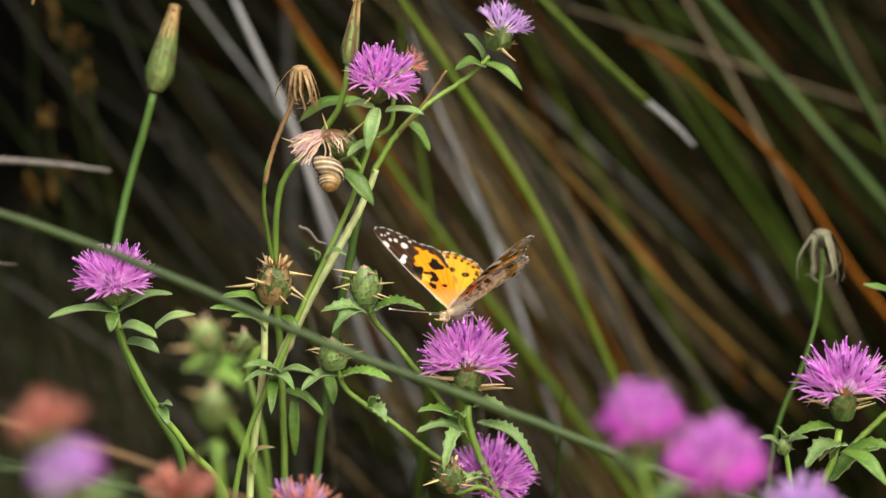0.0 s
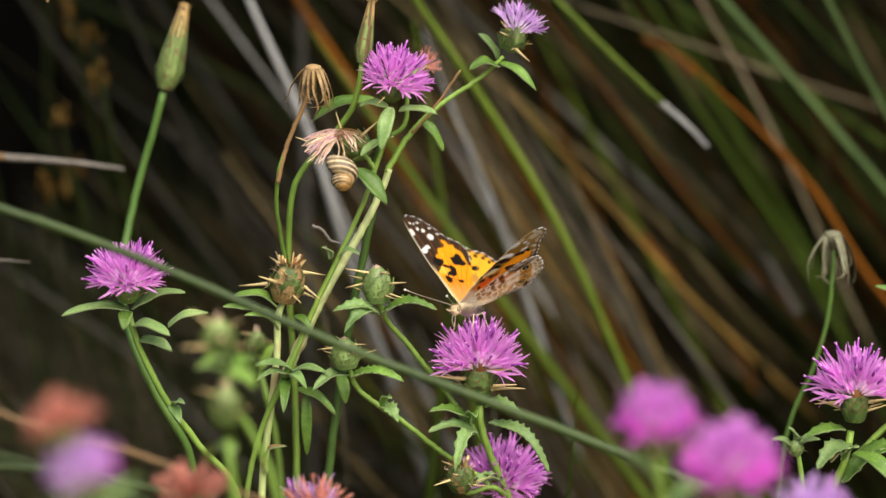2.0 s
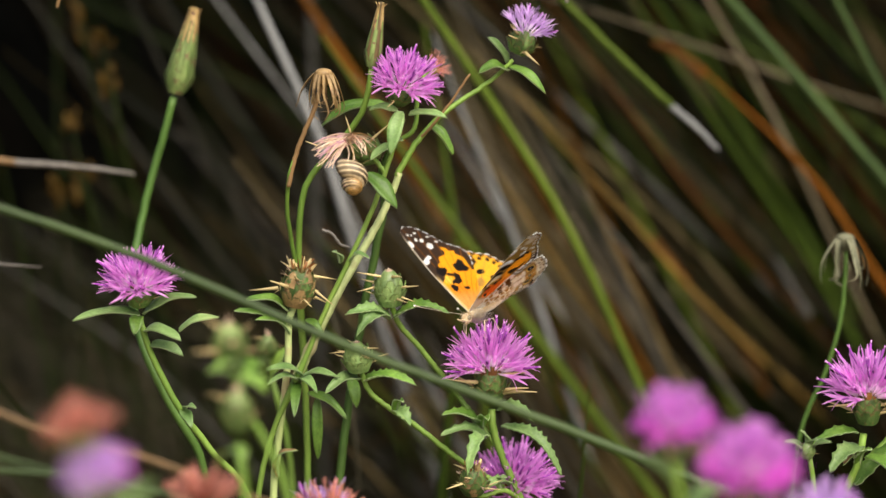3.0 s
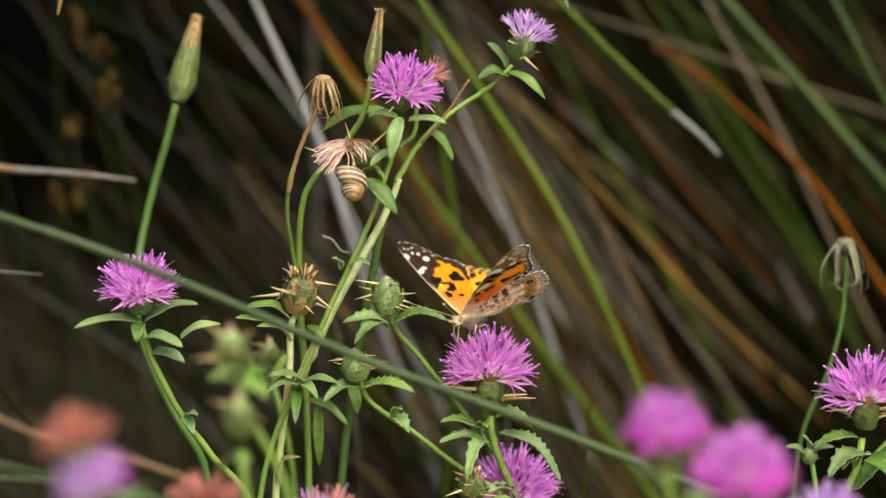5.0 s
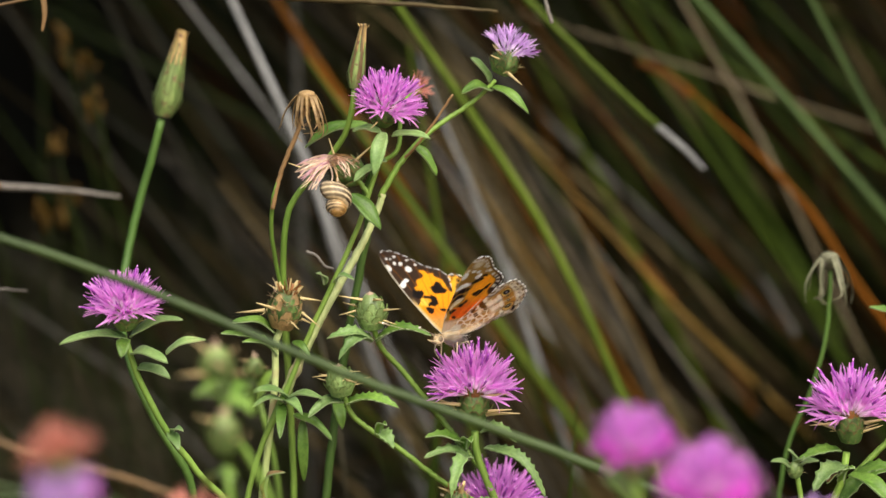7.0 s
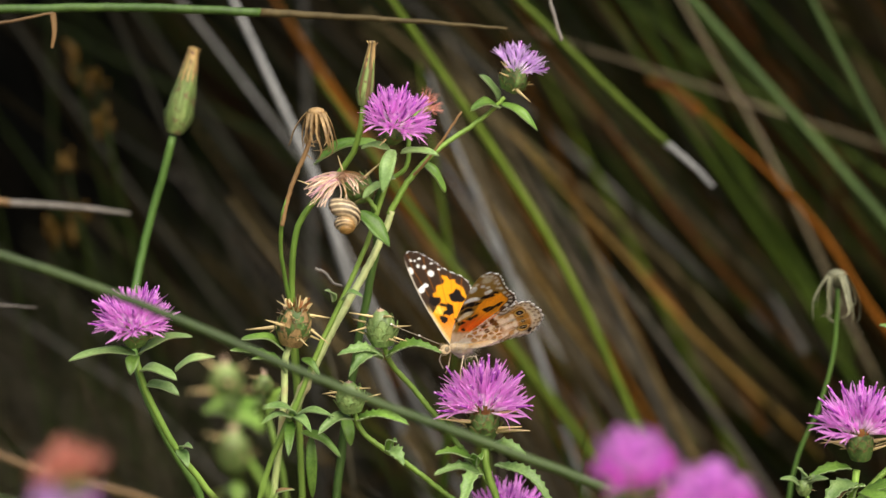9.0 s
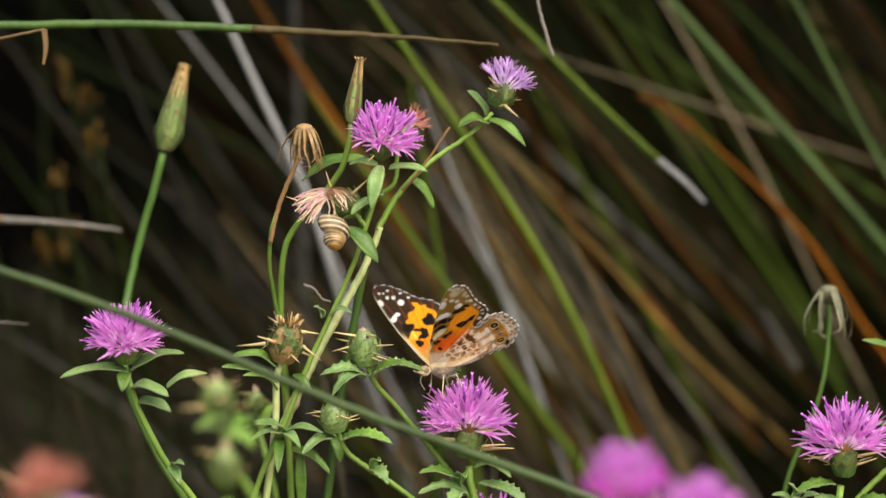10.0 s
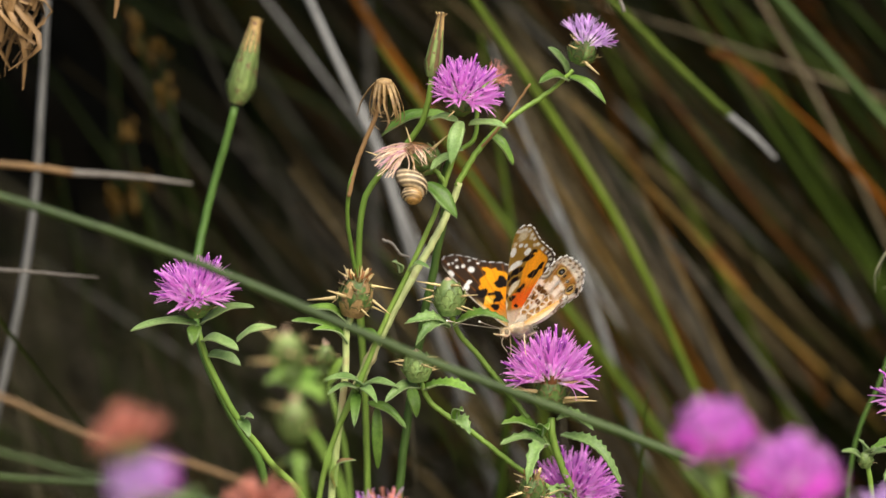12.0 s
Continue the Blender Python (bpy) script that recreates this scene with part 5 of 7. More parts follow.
flower_head(kr, (0.1052, -0.0120, 0.2146), (-0.02, -0.12, 1), 0.93, "open", 8, 0.0105, 31, wide=0.0032, tall=0.0090, count=60, gap=-1.3, beside=True)
for i, (a, b, w, tee) in enumerate((
        ((0.1030, -0.0100, 0.2038), (0.0906, -0.0160, 0.2018), 2.8, 5), ((0.1038, -0.0100, 0.2001), (0.0949, -0.0200, 0.1954), 4.4, 4),
        ((0.1053, -0.0100, 0.1974), (0.1168, -0.0200, 0.1900), 4.2, 0), ((0.1036, -0.0100, 0.1951), (0.1062, -0.0160, 0.2005), 3.0, 4),
        ((0.1072, -0.0060, 0.1968), (0.1202, -0.0100, 0.1974), 3.6, 5), ((0.1028, -0.0060, 0.1888), (0.1169, 0.0020, 0.1963), 3.6, 5),
        ((0.1255, 0.0000, 0.2121), (0.1128, -0.0060, 0.2191), 3.0, 4), ((0.1304, 0.0200, 0.2234), (0.1125, 0.0140, 0.2380), 4.2, 5))):
    leaf(kr, a, b, w, M_LEAF_DEEP if i != 1 else M_LEAF, 0.16, teeth=tee, seed=120 + i)
leaf(kr, (0.1023, -0.0100, 0.1974), (0.0990, -0.0140, 0.1960), 2.6, M_HUSK, 0.3, seed=140)

# ---- small sprout beside it ----
sprout = thing("knapweed_sprout", (0.0951, -0.0200, -0.0060), "young grey-green knapweed shoot with a tiny bud", "plant", "knapweeds")
stem(sprout, [(0.0951, -0.0200, -0.0060), (0.0918, -0.0200, 0.1844), (0.0901, -0.0200, 0.1981), (0.0893, -0.0200, 0.2019)], 0.9, 0.6, M_STEM)
flower_head(sprout, (0.0890, -0.0220, 0.2037), (0, -0.2, 1), 0.40, "bud", 5, 0.004, 33)
for i, (a, b, w) in enumerate((((0.0889, -0.0200, 0.2019), (0.0869, -0.0240, 0.2074), 2.2), ((0.0893, -0.0200, 0.2011), (0.0913, -0.0260, 0.2055), 2.2), ((0.0887, -0.0200, 0.2008), (0.0826, -0.0240, 0.2043), 2.4),
                               ((0.0896, -0.0200, 0.2008), (0.0950, -0.0260, 0.2047), 2.2))):
    leaf(sprout, a, b, w, M_LEAF, 0.12, seed=150 + i)

# ---- soft flowers close to the eye ----
near_pair = thing("knapweed_plant", (0.0495, -0.1800, -0.0060), "knapweed with two purple flower heads close before the others", "plant", "knapweeds")
stem(near_pair, [(0.0495, -0.1800, -0.0060), (0.0488, -0.1800, 0.2090), (0.0455, -0.1800, 0.2287), (0.0448, -0.1800, 0.2365)], 1.2, 0.9, M_STEM)
stem(near_pair, [(0.0499, -0.1950, -0.0060), (0.0576, -0.1950, 0.2062), (0.0606, -0.1950, 0.2257), (0.0611, -0.1950, 0.2295)], 1.2, 0.9, M_STEM)
flower_head(near_pair, (0.0448, -0.1800, 0.2415), (-0.0531, -0.2450, 1.0338), 0.74, "deep", 6, 0.008, 41, count=64)
flower_head(near_pair, (0.0611, -0.1950, 0.2347), (0.0000, -0.2950, 1.0358), 0.85, "deep", 6, 0.008, 42, count=70)
leaf(near_pair, (0.0455, -0.1800, 0.2287), (0.0378, -0.1800, 0.2352), 4, M_LEAF, seed=160)
leaf(near_pair, (0.0480, -0.1800, 0.2221), (0.0568, -0.1600, 0.2228), 4, M_LEAF, seed=161)
near_low = thing("knapweed_plant", (0.0888, -0.1300, -0.0060), "knapweed with a pale purple flower head low down", "plant", "knapweeds")
stem(near_low, [(0.0888, -0.1300, -0.0060), (0.0870, -0.1300, 0.1897), (0.0861, -0.1300, 0.2021)], 1.2, 0.9, M_STEM)
flower_head(near_low, (0.0861, -0.1300, 0.2069), (0, -0.3, 1), 0.9, "pale", 6, 0.008, 43, count=50)

near_rust = thing("knapweed_plant", (-0.0859, -0.2600, -0.0060), "knapweed with a faded rust-red flower head", "plant", "knapweeds")
stem(near_rust, [(-0.0859, -0.2600, -0.0060), (-0.0836, -0.2600, 0.2289), (-0.0820, -0.2600, 0.2555)], 1.1, 0.9, M_STEM)
flower_head(near_rust, (-0.0823, -0.2600, 0.2588), (-0.05, -0.3, 1), 0.68, "rusty", 6, 0.008, 44, count=70)
near_lilac = thing("knapweed_plant", (-0.0764, -0.2600, -0.0060), "knapweed with a fading lilac flower head", "plant", "knapweeds")
stem(near_lilac, [(-0.0764, -0.2600, -0.0060), (-0.0771, -0.2600, 0.2289), (-0.0783, -0.2600, 0.2446)], 1.1, 0.9, M_STEM)
flower_head(near_lilac, (-0.0791, -0.2600, 0.2483), (-0.05, -0.3, 1), 0.60, "pale", 6, 0.008, 45, count=50)
flower_head(near_lilac, (-0.0772, -0.2560, 0.2492), (0.45, -0.1, 1), 0.50, "deep", 0, 0.008, 49, count=22)
leaf(near_lilac, (-0.0770, -0.2600, 0.2338), (-0.0668, -0.2600, 0.2471), 4, M_LEAF, seed=162)
near_orange = thing("knapweed_plant", (-0.0615, -0.1300, -0.0060), "knapweed with a faded orange-brown flower head", "plant", "knapweeds")
stem(near_orange, [(-0.0615, -0.1300, -0.0060), (-0.0617, -0.1300, 0.1966), (-0.0620, -0.1300, 0.2104)], 1.1, 0.9, M_STEM)
flower_head(near_orange, (-0.0622, -0.1300, 0.2131), (0, -0.3, 1), 0.85, "rusty", 6, 0.008, 46, count=60)
near_wilt = thing("knapweed_plant", (-0.0323, -0.0600, -0.0060), "knapweed with a half-wilted pink flower head", "plant", "knapweeds")
stem(near_wilt, [(-0.0323, -0.0600, -0.0060), (-0.0343, -0.0600, 0.1792), (-0.0347, -0.0600, 0.1895)], 1.1, 0.9, M_STEM)
flower_head(near_wilt, (-0.0346, -0.0600, 0.1931), (0.05, -0.3, 1), 0.85, "rusty", 6, 0.008, 47, count=40)
flower_head(near_wilt, (-0.0365, -0.0550, 0.1905), (-0.3, -0.3, 1), 0.8, "pale", 0, 0.008, 48, count=20)

# ---- soft green buds ----
near_buds = thing("knapweed_plant", (-0.0477, -0.1350, -0.0060), "knapweed with two plump green spiny buds", "plant", "knapweeds")
stem(near_buds, [(-0.0477, -0.1350, -0.0060), (-0.0419, -0.1350, 0.2143), (-0.0472, -0.1350, 0.2280), (-0.0517, -0.1350, 0.2361), (-0.0543, -0.1350, 0.2443)], 1.0, 0.8, M_STEM_MID)
stem(near_buds, [(-0.0512, -0.1450, -0.0060), (-0.0515, -0.1450, 0.2139), (-0.0533, -0.1450, 0.2302)], 1.0, 0.8, M_STEM_MID)
flower_head(near_buds, (-0.0560, -0.1350, 0.2567), (-0.06, -0.15, 1), 0.84, "bud", 5, 0.0095, 51, tall=0.0115, cup=M_CATBUD)
flower_head(near_buds, (-0.0537, -0.1450, 0.2425), (0, -0.15, 1), 0.82, "bud", 4, 0.006, 52, tall=0.0115, cup=M_CATBUD)
for i, (a, b, w) in enumerate((((-0.0543, -0.1350, 0.2443), (-0.0607, -0.1400, 0.2460), 3.6), ((-0.0530, -0.1350, 0.2443), (-0.0471, -0.1350, 0.2402), 4.0), ((-0.0539, -0.1350, 0.2443), (-0.0584, -0.1450, 0.2490), 3.2),
                               ((-0.0524, -0.1350, 0.2415), (-0.0486, -0.1000, 0.2364), 3.6), ((-0.0513, -0.1450, 0.2275), (-0.0588, -0.1300, 0.2205), 4.0))):
    leaf(near_buds, a, b, w, M_STEM_MID, 0.15, seed=170 + i)
soft_bud = thing("knapweed_plant", (-0.0419, 0.0500, -0.0060), "yellow-green knapweed shoot behind the old head", "plant", "knapweeds")
stem(soft_bud, [(-0.0419, 0.0500, -0.0060), (-0.0492, 0.0500, 0.1840), (-0.0541, 0.0500, 0.2064)], 1.0, 0.8, M_STEM)
flower_head(soft_bud, (-0.0549, 0.0500, 0.2179), (0.1, -0.1, 1), 0.62, "bud", 5, 0.006, 53, cup=M_CATBUD)
leaf(soft_bud, (-0.0541, 0.0500, 0.2064), (-0.0490, 0.0500, 0.2144), 4, M_STEM, seed=180)


# ---- cat's-ear stalks: closed buds and dry heads ----
def lathe_into(bm, line, radius, sides, mat=0):
    tube_into(bm, line, radius, sides, 0.0, mat)


def cat_bud(stalk, base, tip, wide, tip_from=0.55, seed=1, tone=None, fray=0.5):
    """A closed, tapering bud: green bulb and long bracts that end in a tan tuft."""
    o = stalk.location
    a, b = V(base) - o, V(tip) - o
    d = b - a
    L = d.length
    w = wide * 0.001
    outline = lambda f: w * (0.35 + 0.65 * math.sin(math.pi * min(1, f * 2.6 + 0.1) / 2)) * (1 - 0.64 * max(0, f - 0.18) / 0.82)
    bm = bmesh.new()
    lathe_into(bm, [a + d * (i / 10) for i in range(11)], lambda f: outline(f) * 0.9, 12)
    bud = part("bud", bm, M_CATBUD, stalk)
    u = d.cross(V(0, 1, 0)).normalized()
    v = d.normalized().cross(u)
    rnd = random.Random(seed)
    for ring, (start, end, n) in enumerate(((0.0, 0.62, 9), (0.05, 0.95, 11), (0.0, 0.28, 8))):
        for k in range(n):
            t = 2 * math.pi * (k + 0.5 * ring) / n
            out = u * math.cos(t) + v * math.sin(t)
            e = end * rnd.uniform(0.9, 1.05)
            line = [a + d * (start + (e - start) * f) + out * outline(start + (e - start) * f) * (1.0 + 0.06 * ring) for f in (0, 0.25, 0.5, 0.75, 1)]
            bm = bmesh.new()
            strip_into(bm, line, lambda f: w * 0.55 * (1 - 0.7 * f), d.cross(out), 0.2)
            part("bract", bm, tone if ring == 1 and k % 2 else M_CATBUD, bud)
    for k in range(12):
        t = 2 * math.pi * k / 12
        out = u * math.cos(t) + v * math.sin(t)
        line = [a + d * f + out * outline(f) * s for f, s in ((tip_from, 1.02), (0.8, 1.08), (1.0, 1.1), (1.04 + 0.03 * rnd.random(), 1.1 + fray * rnd.random()))]
        bm = bmesh.new()
        strip_into(bm, line, lambda f: w * 0.4 * (1 - 0.45 * f), d.cross(out), 0.2)
        part("bristle", bm, M_CATTIP if k % 3 or tone is M_CATBUD else tone, bud, "tan withered tip")
    return bud


def dry_head(stalk, at, size, material, n=13, seed=1, spread=0.55, broad=1.0, hook=0.5):
    """A spent head: a domed, pitted receptacle with drooping bracts that curl at their tips."""
    rnd = random.Random(seed)
    o = stalk.location
    c = V(at) - o
    s = size * 0.001
    bm = bmesh.new()
    tube_into(bm, [c + V(0, 0, -0.30 * s), c + V(0, 0, -0.10 * s), c, c + V(0, 0, 0.07 * s), c + V(0, 0, 0.11 * s)], lambda f: s * (0.12, 0.17, 0.22, 0.19, 0.08)[min(4, round(f * 4))], 14)
    head = part("receptacle", bm, material, stalk)
    for k in range(n):
        t = 2 * math.pi * (k + rnd.uniform(-0.3, 0.3)) / n
        out, side = V(math.cos(t), math.sin(t), 0), V(-math.sin(t), math.cos(t), 0)
        drop = rnd.uniform(0.75, 1.25)
        wide = spread * rnd.choice((0.25, 0.4, 0.6, 0.8, 1.3)) * rnd.uniform(0.8, 1.2)
        w = rnd.uniform(0.07, 0.12) * s * broad
        curl = rnd.uniform(-0.4, 1.0) * hook
        line = [c + out * 0.20 * s + V(0, 0, -0.02 * s), c + out * (0.2 + wide * 0.35) * s + V(0, 0, -0.22 * drop * s), c + out * (0.2 + wide * 0.75) * s + V(0, 0, -0.55 * drop * s),
                c + out * (0.2 + wide * (0.9 - 0.3 * curl)) * s + V(0, 0, -0.88 * drop * s) + side * rnd.uniform(-0.12, 0.12) * s,
                c + out * (0.2 + wide * (0.9 + 0.9 * curl * rnd.choice((-1, 1)))) * s + V(0, 0, -1.0 * drop * s) + side * rnd.uniform(-0.25, 0.25) * s]
        bm = bmesh.new()
        strip_into(bm, spline(line, 14), lambda f: w * (1.0 - 0.8 * f ** 1.4), side, 0.4)
        part("bract", bm, material, head)
    return head


cat_left = thing("cats_ear_stalk", (-0.0640, 0.0200, -0.0060), "tall green stalk with a closed tan-tipped bud", "plant", "cat's-ear stalks")
stem(cat_left, [(-0.0640, 0.0200, -0.0060), (-0.0700, 0.0080, 0.1910), (-0.0746, 0.0060, 0.2015), (-0.0788, 0.0060, 0.2085), (-0.0848, 0.0080, 0.2212), (-0.0888, 0.0200, 0.2312), (-0.0893, 0.0400, 0.2447), (-0.0848, 0.0450, 0.2642), (-0.0811, 0.0450, 0.2767), (-0.0789, 0.0450, 0.2852)], 1.1, 1.0, M_STEM_DARK)
cat_bud(cat_left, (-0.0785, 0.0450, 0.2860), (-0.0731, 0.0450, 0.3080), 4.2, 0.66, 1, M_CATBUD)
cat_mid = thing("cats_ear_stalk", (-0.0408, 0.0200, -0.0060), "curved green stalk with a withering closed bud", "plant", "cat's-ear stalks")
stem(cat_mid, [(-0.0408, 0.0200, -0.0060), (-0.0432, 0.0150, 0.2074), (-0.0444, 0.0120, 0.2327), (-0.0446, 0.0100, 0.2469), (-0.0443, 0.0080, 0.2579), (-0.0423, 0.0080, 0.2673), (-0.0365, 0.0080, 0.2749), (-0.0305, 0.0060, 0.2821), (-0.0265, 0.0030, 0.2897), (-0.0249, 0.0020, 0.2992)], 1.0, 0.75, M_STEM)
cat_bud(cat_mid, (-0.0251, 0.0020, 0.2991), (-0.0225, 0.0020, 0.3151), 2.5, 0.62, 2, M_STREAK, 1.3)
cat_dry = thing("cats_ear_stalk", (-0.0404, 0.0300, -0.0060), "thin brown stalk with a spent drooping seed head", "plant", "cat's-ear stalks")
stem(cat_dry, [(-0.0404, 0.0300, -0.0060), (-0.0434, 0.0200, 0.2063), (-0.0441, 0.0120, 0.2358), (-0.0460, 0.0080, 0.2487), (-0.0473, 0.0040, 0.2601), (-0.0464, 0.0000, 0.2713), (-0.0452, 0.0000, 0.2751)], 0.8, 0.5, M_STEM_MID)
stem(cat_dry, [(-0.0468, 0.0000, 0.2675), (-0.0458, 0.0000, 0.2728), (-0.0434, 0.0000, 0.2803), (-0.0398, 0.0000, 0.2886), (-0.0384, 0.0000, 0.2938), (-0.0377, 0.0000, 0.2971)], 0.55, 0.6, M_DRY, "stem", "dry brown upper stem")
dry_head(cat_dry, (-0.0375, 0.0000, 0.2978), 10.5, M_HUSK, 17, 11, 0.40, 1.05, 1.4)
cat_right = thing("cats_ear_stalk", (0.0859, 0.0400, -0.0060), "green stalk with a spent pale drooping head", "plant", "cat's-ear stalks")
stem(cat_right, [(0.0859, 0.0400, -0.0060), (0.0897, 0.0400, 0.1783), (0.0929, 0.0400, 0.1966), (0.0986, 0.0400, 0.2100), (0.1023, 0.0400, 0.2243), (0.1035, 0.0400, 0.2368), (0.1035, 0.0400, 0.2447)], 0.65, 0.5, M_STEM_DARK)
dry_head(cat_right, (0.1033, 0.0400, 0.2472), 11.5, M_DRY_GREEN, 9, 5, 0.40, 1.25, 0.3)


# ---- rush flower spikes, shade put into their stalk colour ----
def rush_spike(at, size, seed, lean=(0, 0, 1)):
    rnd = random.Random(seed)
    root = V(at[0] + 0.03, at[1] + 0.03, -0.005)
    ob = thing("rush_flower_spike", root, "brown rush flower spike, dimmed in colour for tussock shade", "rush", "rush spikes")
    top = V(at)
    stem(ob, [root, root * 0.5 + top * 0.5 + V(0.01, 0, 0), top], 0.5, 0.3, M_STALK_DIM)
    for k in range(6):
        d = V(rnd.gauss(0, 0.3), rnd.gauss(0, 0.5), rnd.uniform(0.3, 1)).normalized()
        s = size * 0.001 * rnd.uniform(0.5, 1)
        p0 = top - root + V(rnd.gauss(0, 1), rnd.gauss(0, 1), rnd.gauss(0, 1.3)) * size * 0.00025
        bm = bmesh.new()
        tube_into(bm, [p0 + d * s * f for f in (0, 0.25, 0.5, 0.75, 1)], lambda f: s * 0.2 * math.sin(math.pi * (0.12 + 0.83 * f)), 6)
        part("spikelet", bm, M_SPIKE, ob)


rush_spike((-0.1175, 0.1900, 0.2870), 7, 1)
rush_spike((-0.1115, 0.1900, 0.2815), 7, 2)
rush_spike((-0.1067, 0.1700, 0.2704), 6, 3)
rush_spike((-0.1191, 0.1700, 0.2584), 5.5, 4)
rush_spike((-0.1231, 0.1800, 0.2343), 8, 5)
rush_spike((-0.1164, 0.1800, 0.2425), 5, 6)


# ---- crumpled dead head that hangs at the side ----
def crumpled_head():
    o = V((-0.1453, 0.0300, 0.3223))
    ob = thing("dead_thistle_head", V((-0.1744, 0.0500, 0.1715)), "crumpled brown dead thistle head on a leaning straw stalk", "dead plant")
    stem(ob, [(-0.1744, 0.0500, 0.1715), (-0.1663, 0.0500, 0.2513), (-0.1513, 0.0400, 0.3120), (-0.1423, 0.0300, 0.3208)], 1.2, 0.9, M_STRAW)
    rnd = random.Random(12)
    c = V((-0.1416, 0.0300, 0.3193)) - ob.location
    for k in range(60):
        a = rnd.uniform(0, 6.28)
        out = V(math.cos(a), math.sin(a) * 0.8, rnd.uniform(-0.3, 0.5))
        s = rnd.uniform(0.005, 0.012)
        drop = rnd.uniform(0.004, 0.025)
        j = lambda: V(rnd.gauss(0, 1), rnd.gauss(0, 1), rnd.gauss(0, 1)) * 0.0024
        line = [c + out * s * 0.2, c + out * s * 0.8 + V(0, 0, -drop * 0.25) + j(), c + out * s + V(0, 0, -drop * 0.6) + j(), c + out * s * rnd.uniform(0.6, 1.1) + V(0, 0, -drop) + j()]
        w = rnd.uniform(0.0007, 0.0026)
        bm = bmesh.new()
        strip_into(bm, spline(line, 9), lambda f: w * (0.6 + 1.2 * f - 1.5 * f ** 3), V(-math.sin(a), math.cos(a), 0.4), 0.4)
        part("bract", bm, M_DRY, ob)
    for at, drop in (((-0.1099, 0.0300, 0.3208), 0.0095), ((-0.1317, 0.0300, 0.3193), 0.006)):
        c2 = V(at) - ob.location
        bm = bmesh.new()
        strip_into(bm, spline([c2, c2 + V(0.0004, 0, -drop * 0.5), c2 + V(-0.0003, 0, -drop)], 6), lambda f: 0.0016 * (1 - 0.6 * f * f), V(1, 0.4, 0), 0.4)
        part("bract", bm, M_DRY, ob)
    stem(ob, [(-0.1423, 0.0300, 0.3208), (-0.1272, 0.0300, 0.3180), (-0.1096, 0.0300, 0.3208)], 0.5, 0.3, M_DRY, "branch")


crumpled_head()


# ---- snail ----
def build_snail():
    """A banded globular shell, one spiral tube that widens over four turns, clinging with its spire down."""
    turns, seg, sides = 4.6, 150, 64
    bm = bmesh.new()
    layer = bm.verts.layers.float_color.new("shell_colour")
    rings = []
    for i in range(seg + 1):
        th = 2 * math.pi * turns * i / seg
        g = math.exp(0.082 * (th - 2 * math.pi * turns))
        R, r, z = 0.00210 * g, 0.00190 * g, 0.0056 * (1 - g ** 1.9)
        c = V(math.cos(th) * R, math.sin(th) * R, z)
        out = V(math.cos(th), math.sin(th), 0)
        old = min(1, max(0, (0.62 - g) / 0.12))
        ring = []
        for k in range(sides):
            a = 2 * math.pi * k / sides
            v = bm.verts.new(c + out * math.cos(a) * r + V(0, 0, 1.15) * math.sin(a) * r)
            f = (math.degrees(a) + 180) % 360 - 180
            band = 0.0
            for at, w in ((-78, 10), (-48, 12), (-14, 14), (20, 11), (54, 13)):
                band = max(band, 1 - abs(f - at) / w)
            growth = 0.85 + 0.15 * math.sin(th * 23 + 3 * math.sin(th * 5))
            band = min(1, max(0, band * 7.0)) * (1 - 0.5 * old) * (0.86 + 0.14 * math.sin(th * 31))
            pale = (V(0.72, 0.56, 0.34) * (1 - old) + V(0.38, 0.21, 0.06) * old) * growth
            v[layer] = (*(pale * (1 - band) + V(0.020, 0.009, 0.005) * band), 1)
            ring.append(v)
        rings.append(ring)
    for a, b in zip(rings, rings[1:]):
        for k in range(sides):
            bm.faces.new((a[k], a[(k + 1) % sides], b[(k + 1) % sides], b[k])).smooth = True
    bm.faces.new(rings[-1])
    at = (-0.0298, -0.0110, 0.2736)
    ob = put("snail", mesh_of(bm, "snail", M_SHELL), None, facing(at, (0.08, -0.66, -0.75), 5.2, 1.24))
    return tagged(ob, "small snail with dark brown spiral bands, clinging below a withered head", "snail")


snail = build_snail()


# ---- butterfly ----
# a wing lies in its own plane: x forward, y outward from the hinge, in millimetres
FORE_LEAD = [(2.3, 0.0), (3.9, 4.6), (5.3, 9.7), (6.4, 15.2), (7.2, 20.6), (7.7, 25.6), (7.7, 28.8), (7.1, 30.8), (5.8, 31.9)]
FORE_TRAIL = [(-1.6, 0.0), (-3.4, 4.5), (-5.4, 9.5), (-6.9, 14.5), (-7.9, 19.0), (-6.9, 21.2), (-4.6, 23.2), (-1.5, 25.9), (0.8, 28.8), (3.2, 31.3), (5.8, 31.9)]
HIND_LEAD = [(1.0, 0.3), (-0.6, 6.0), (-3.0, 12.1), (-5.6, 17.3), (-7.6, 19.5), (-10.0, 20.0), (-13.0, 18.6), (-15.9, 16.7), (-18.1, 14.3), (-19.4, 11.5)]
HIND_TRAIL = [(-1.5, -1.2), (-5.0, -1.0), (-9.1, 0.4), (-13.0, 2.6), (-16.5, 4.8), (-18.6, 6.4), (-19.3, 8.6), (-19.4, 11.5)]


def line_2d(points, n):
    return np.array([(p.x, p.y) for p in spline([(a, b, 0) for a, b in points], n)])


def soft(x, a, b):
    t = np.clip((x - a) / (b - a), 0, 1)
    return t * t * (3 - 2 * t)


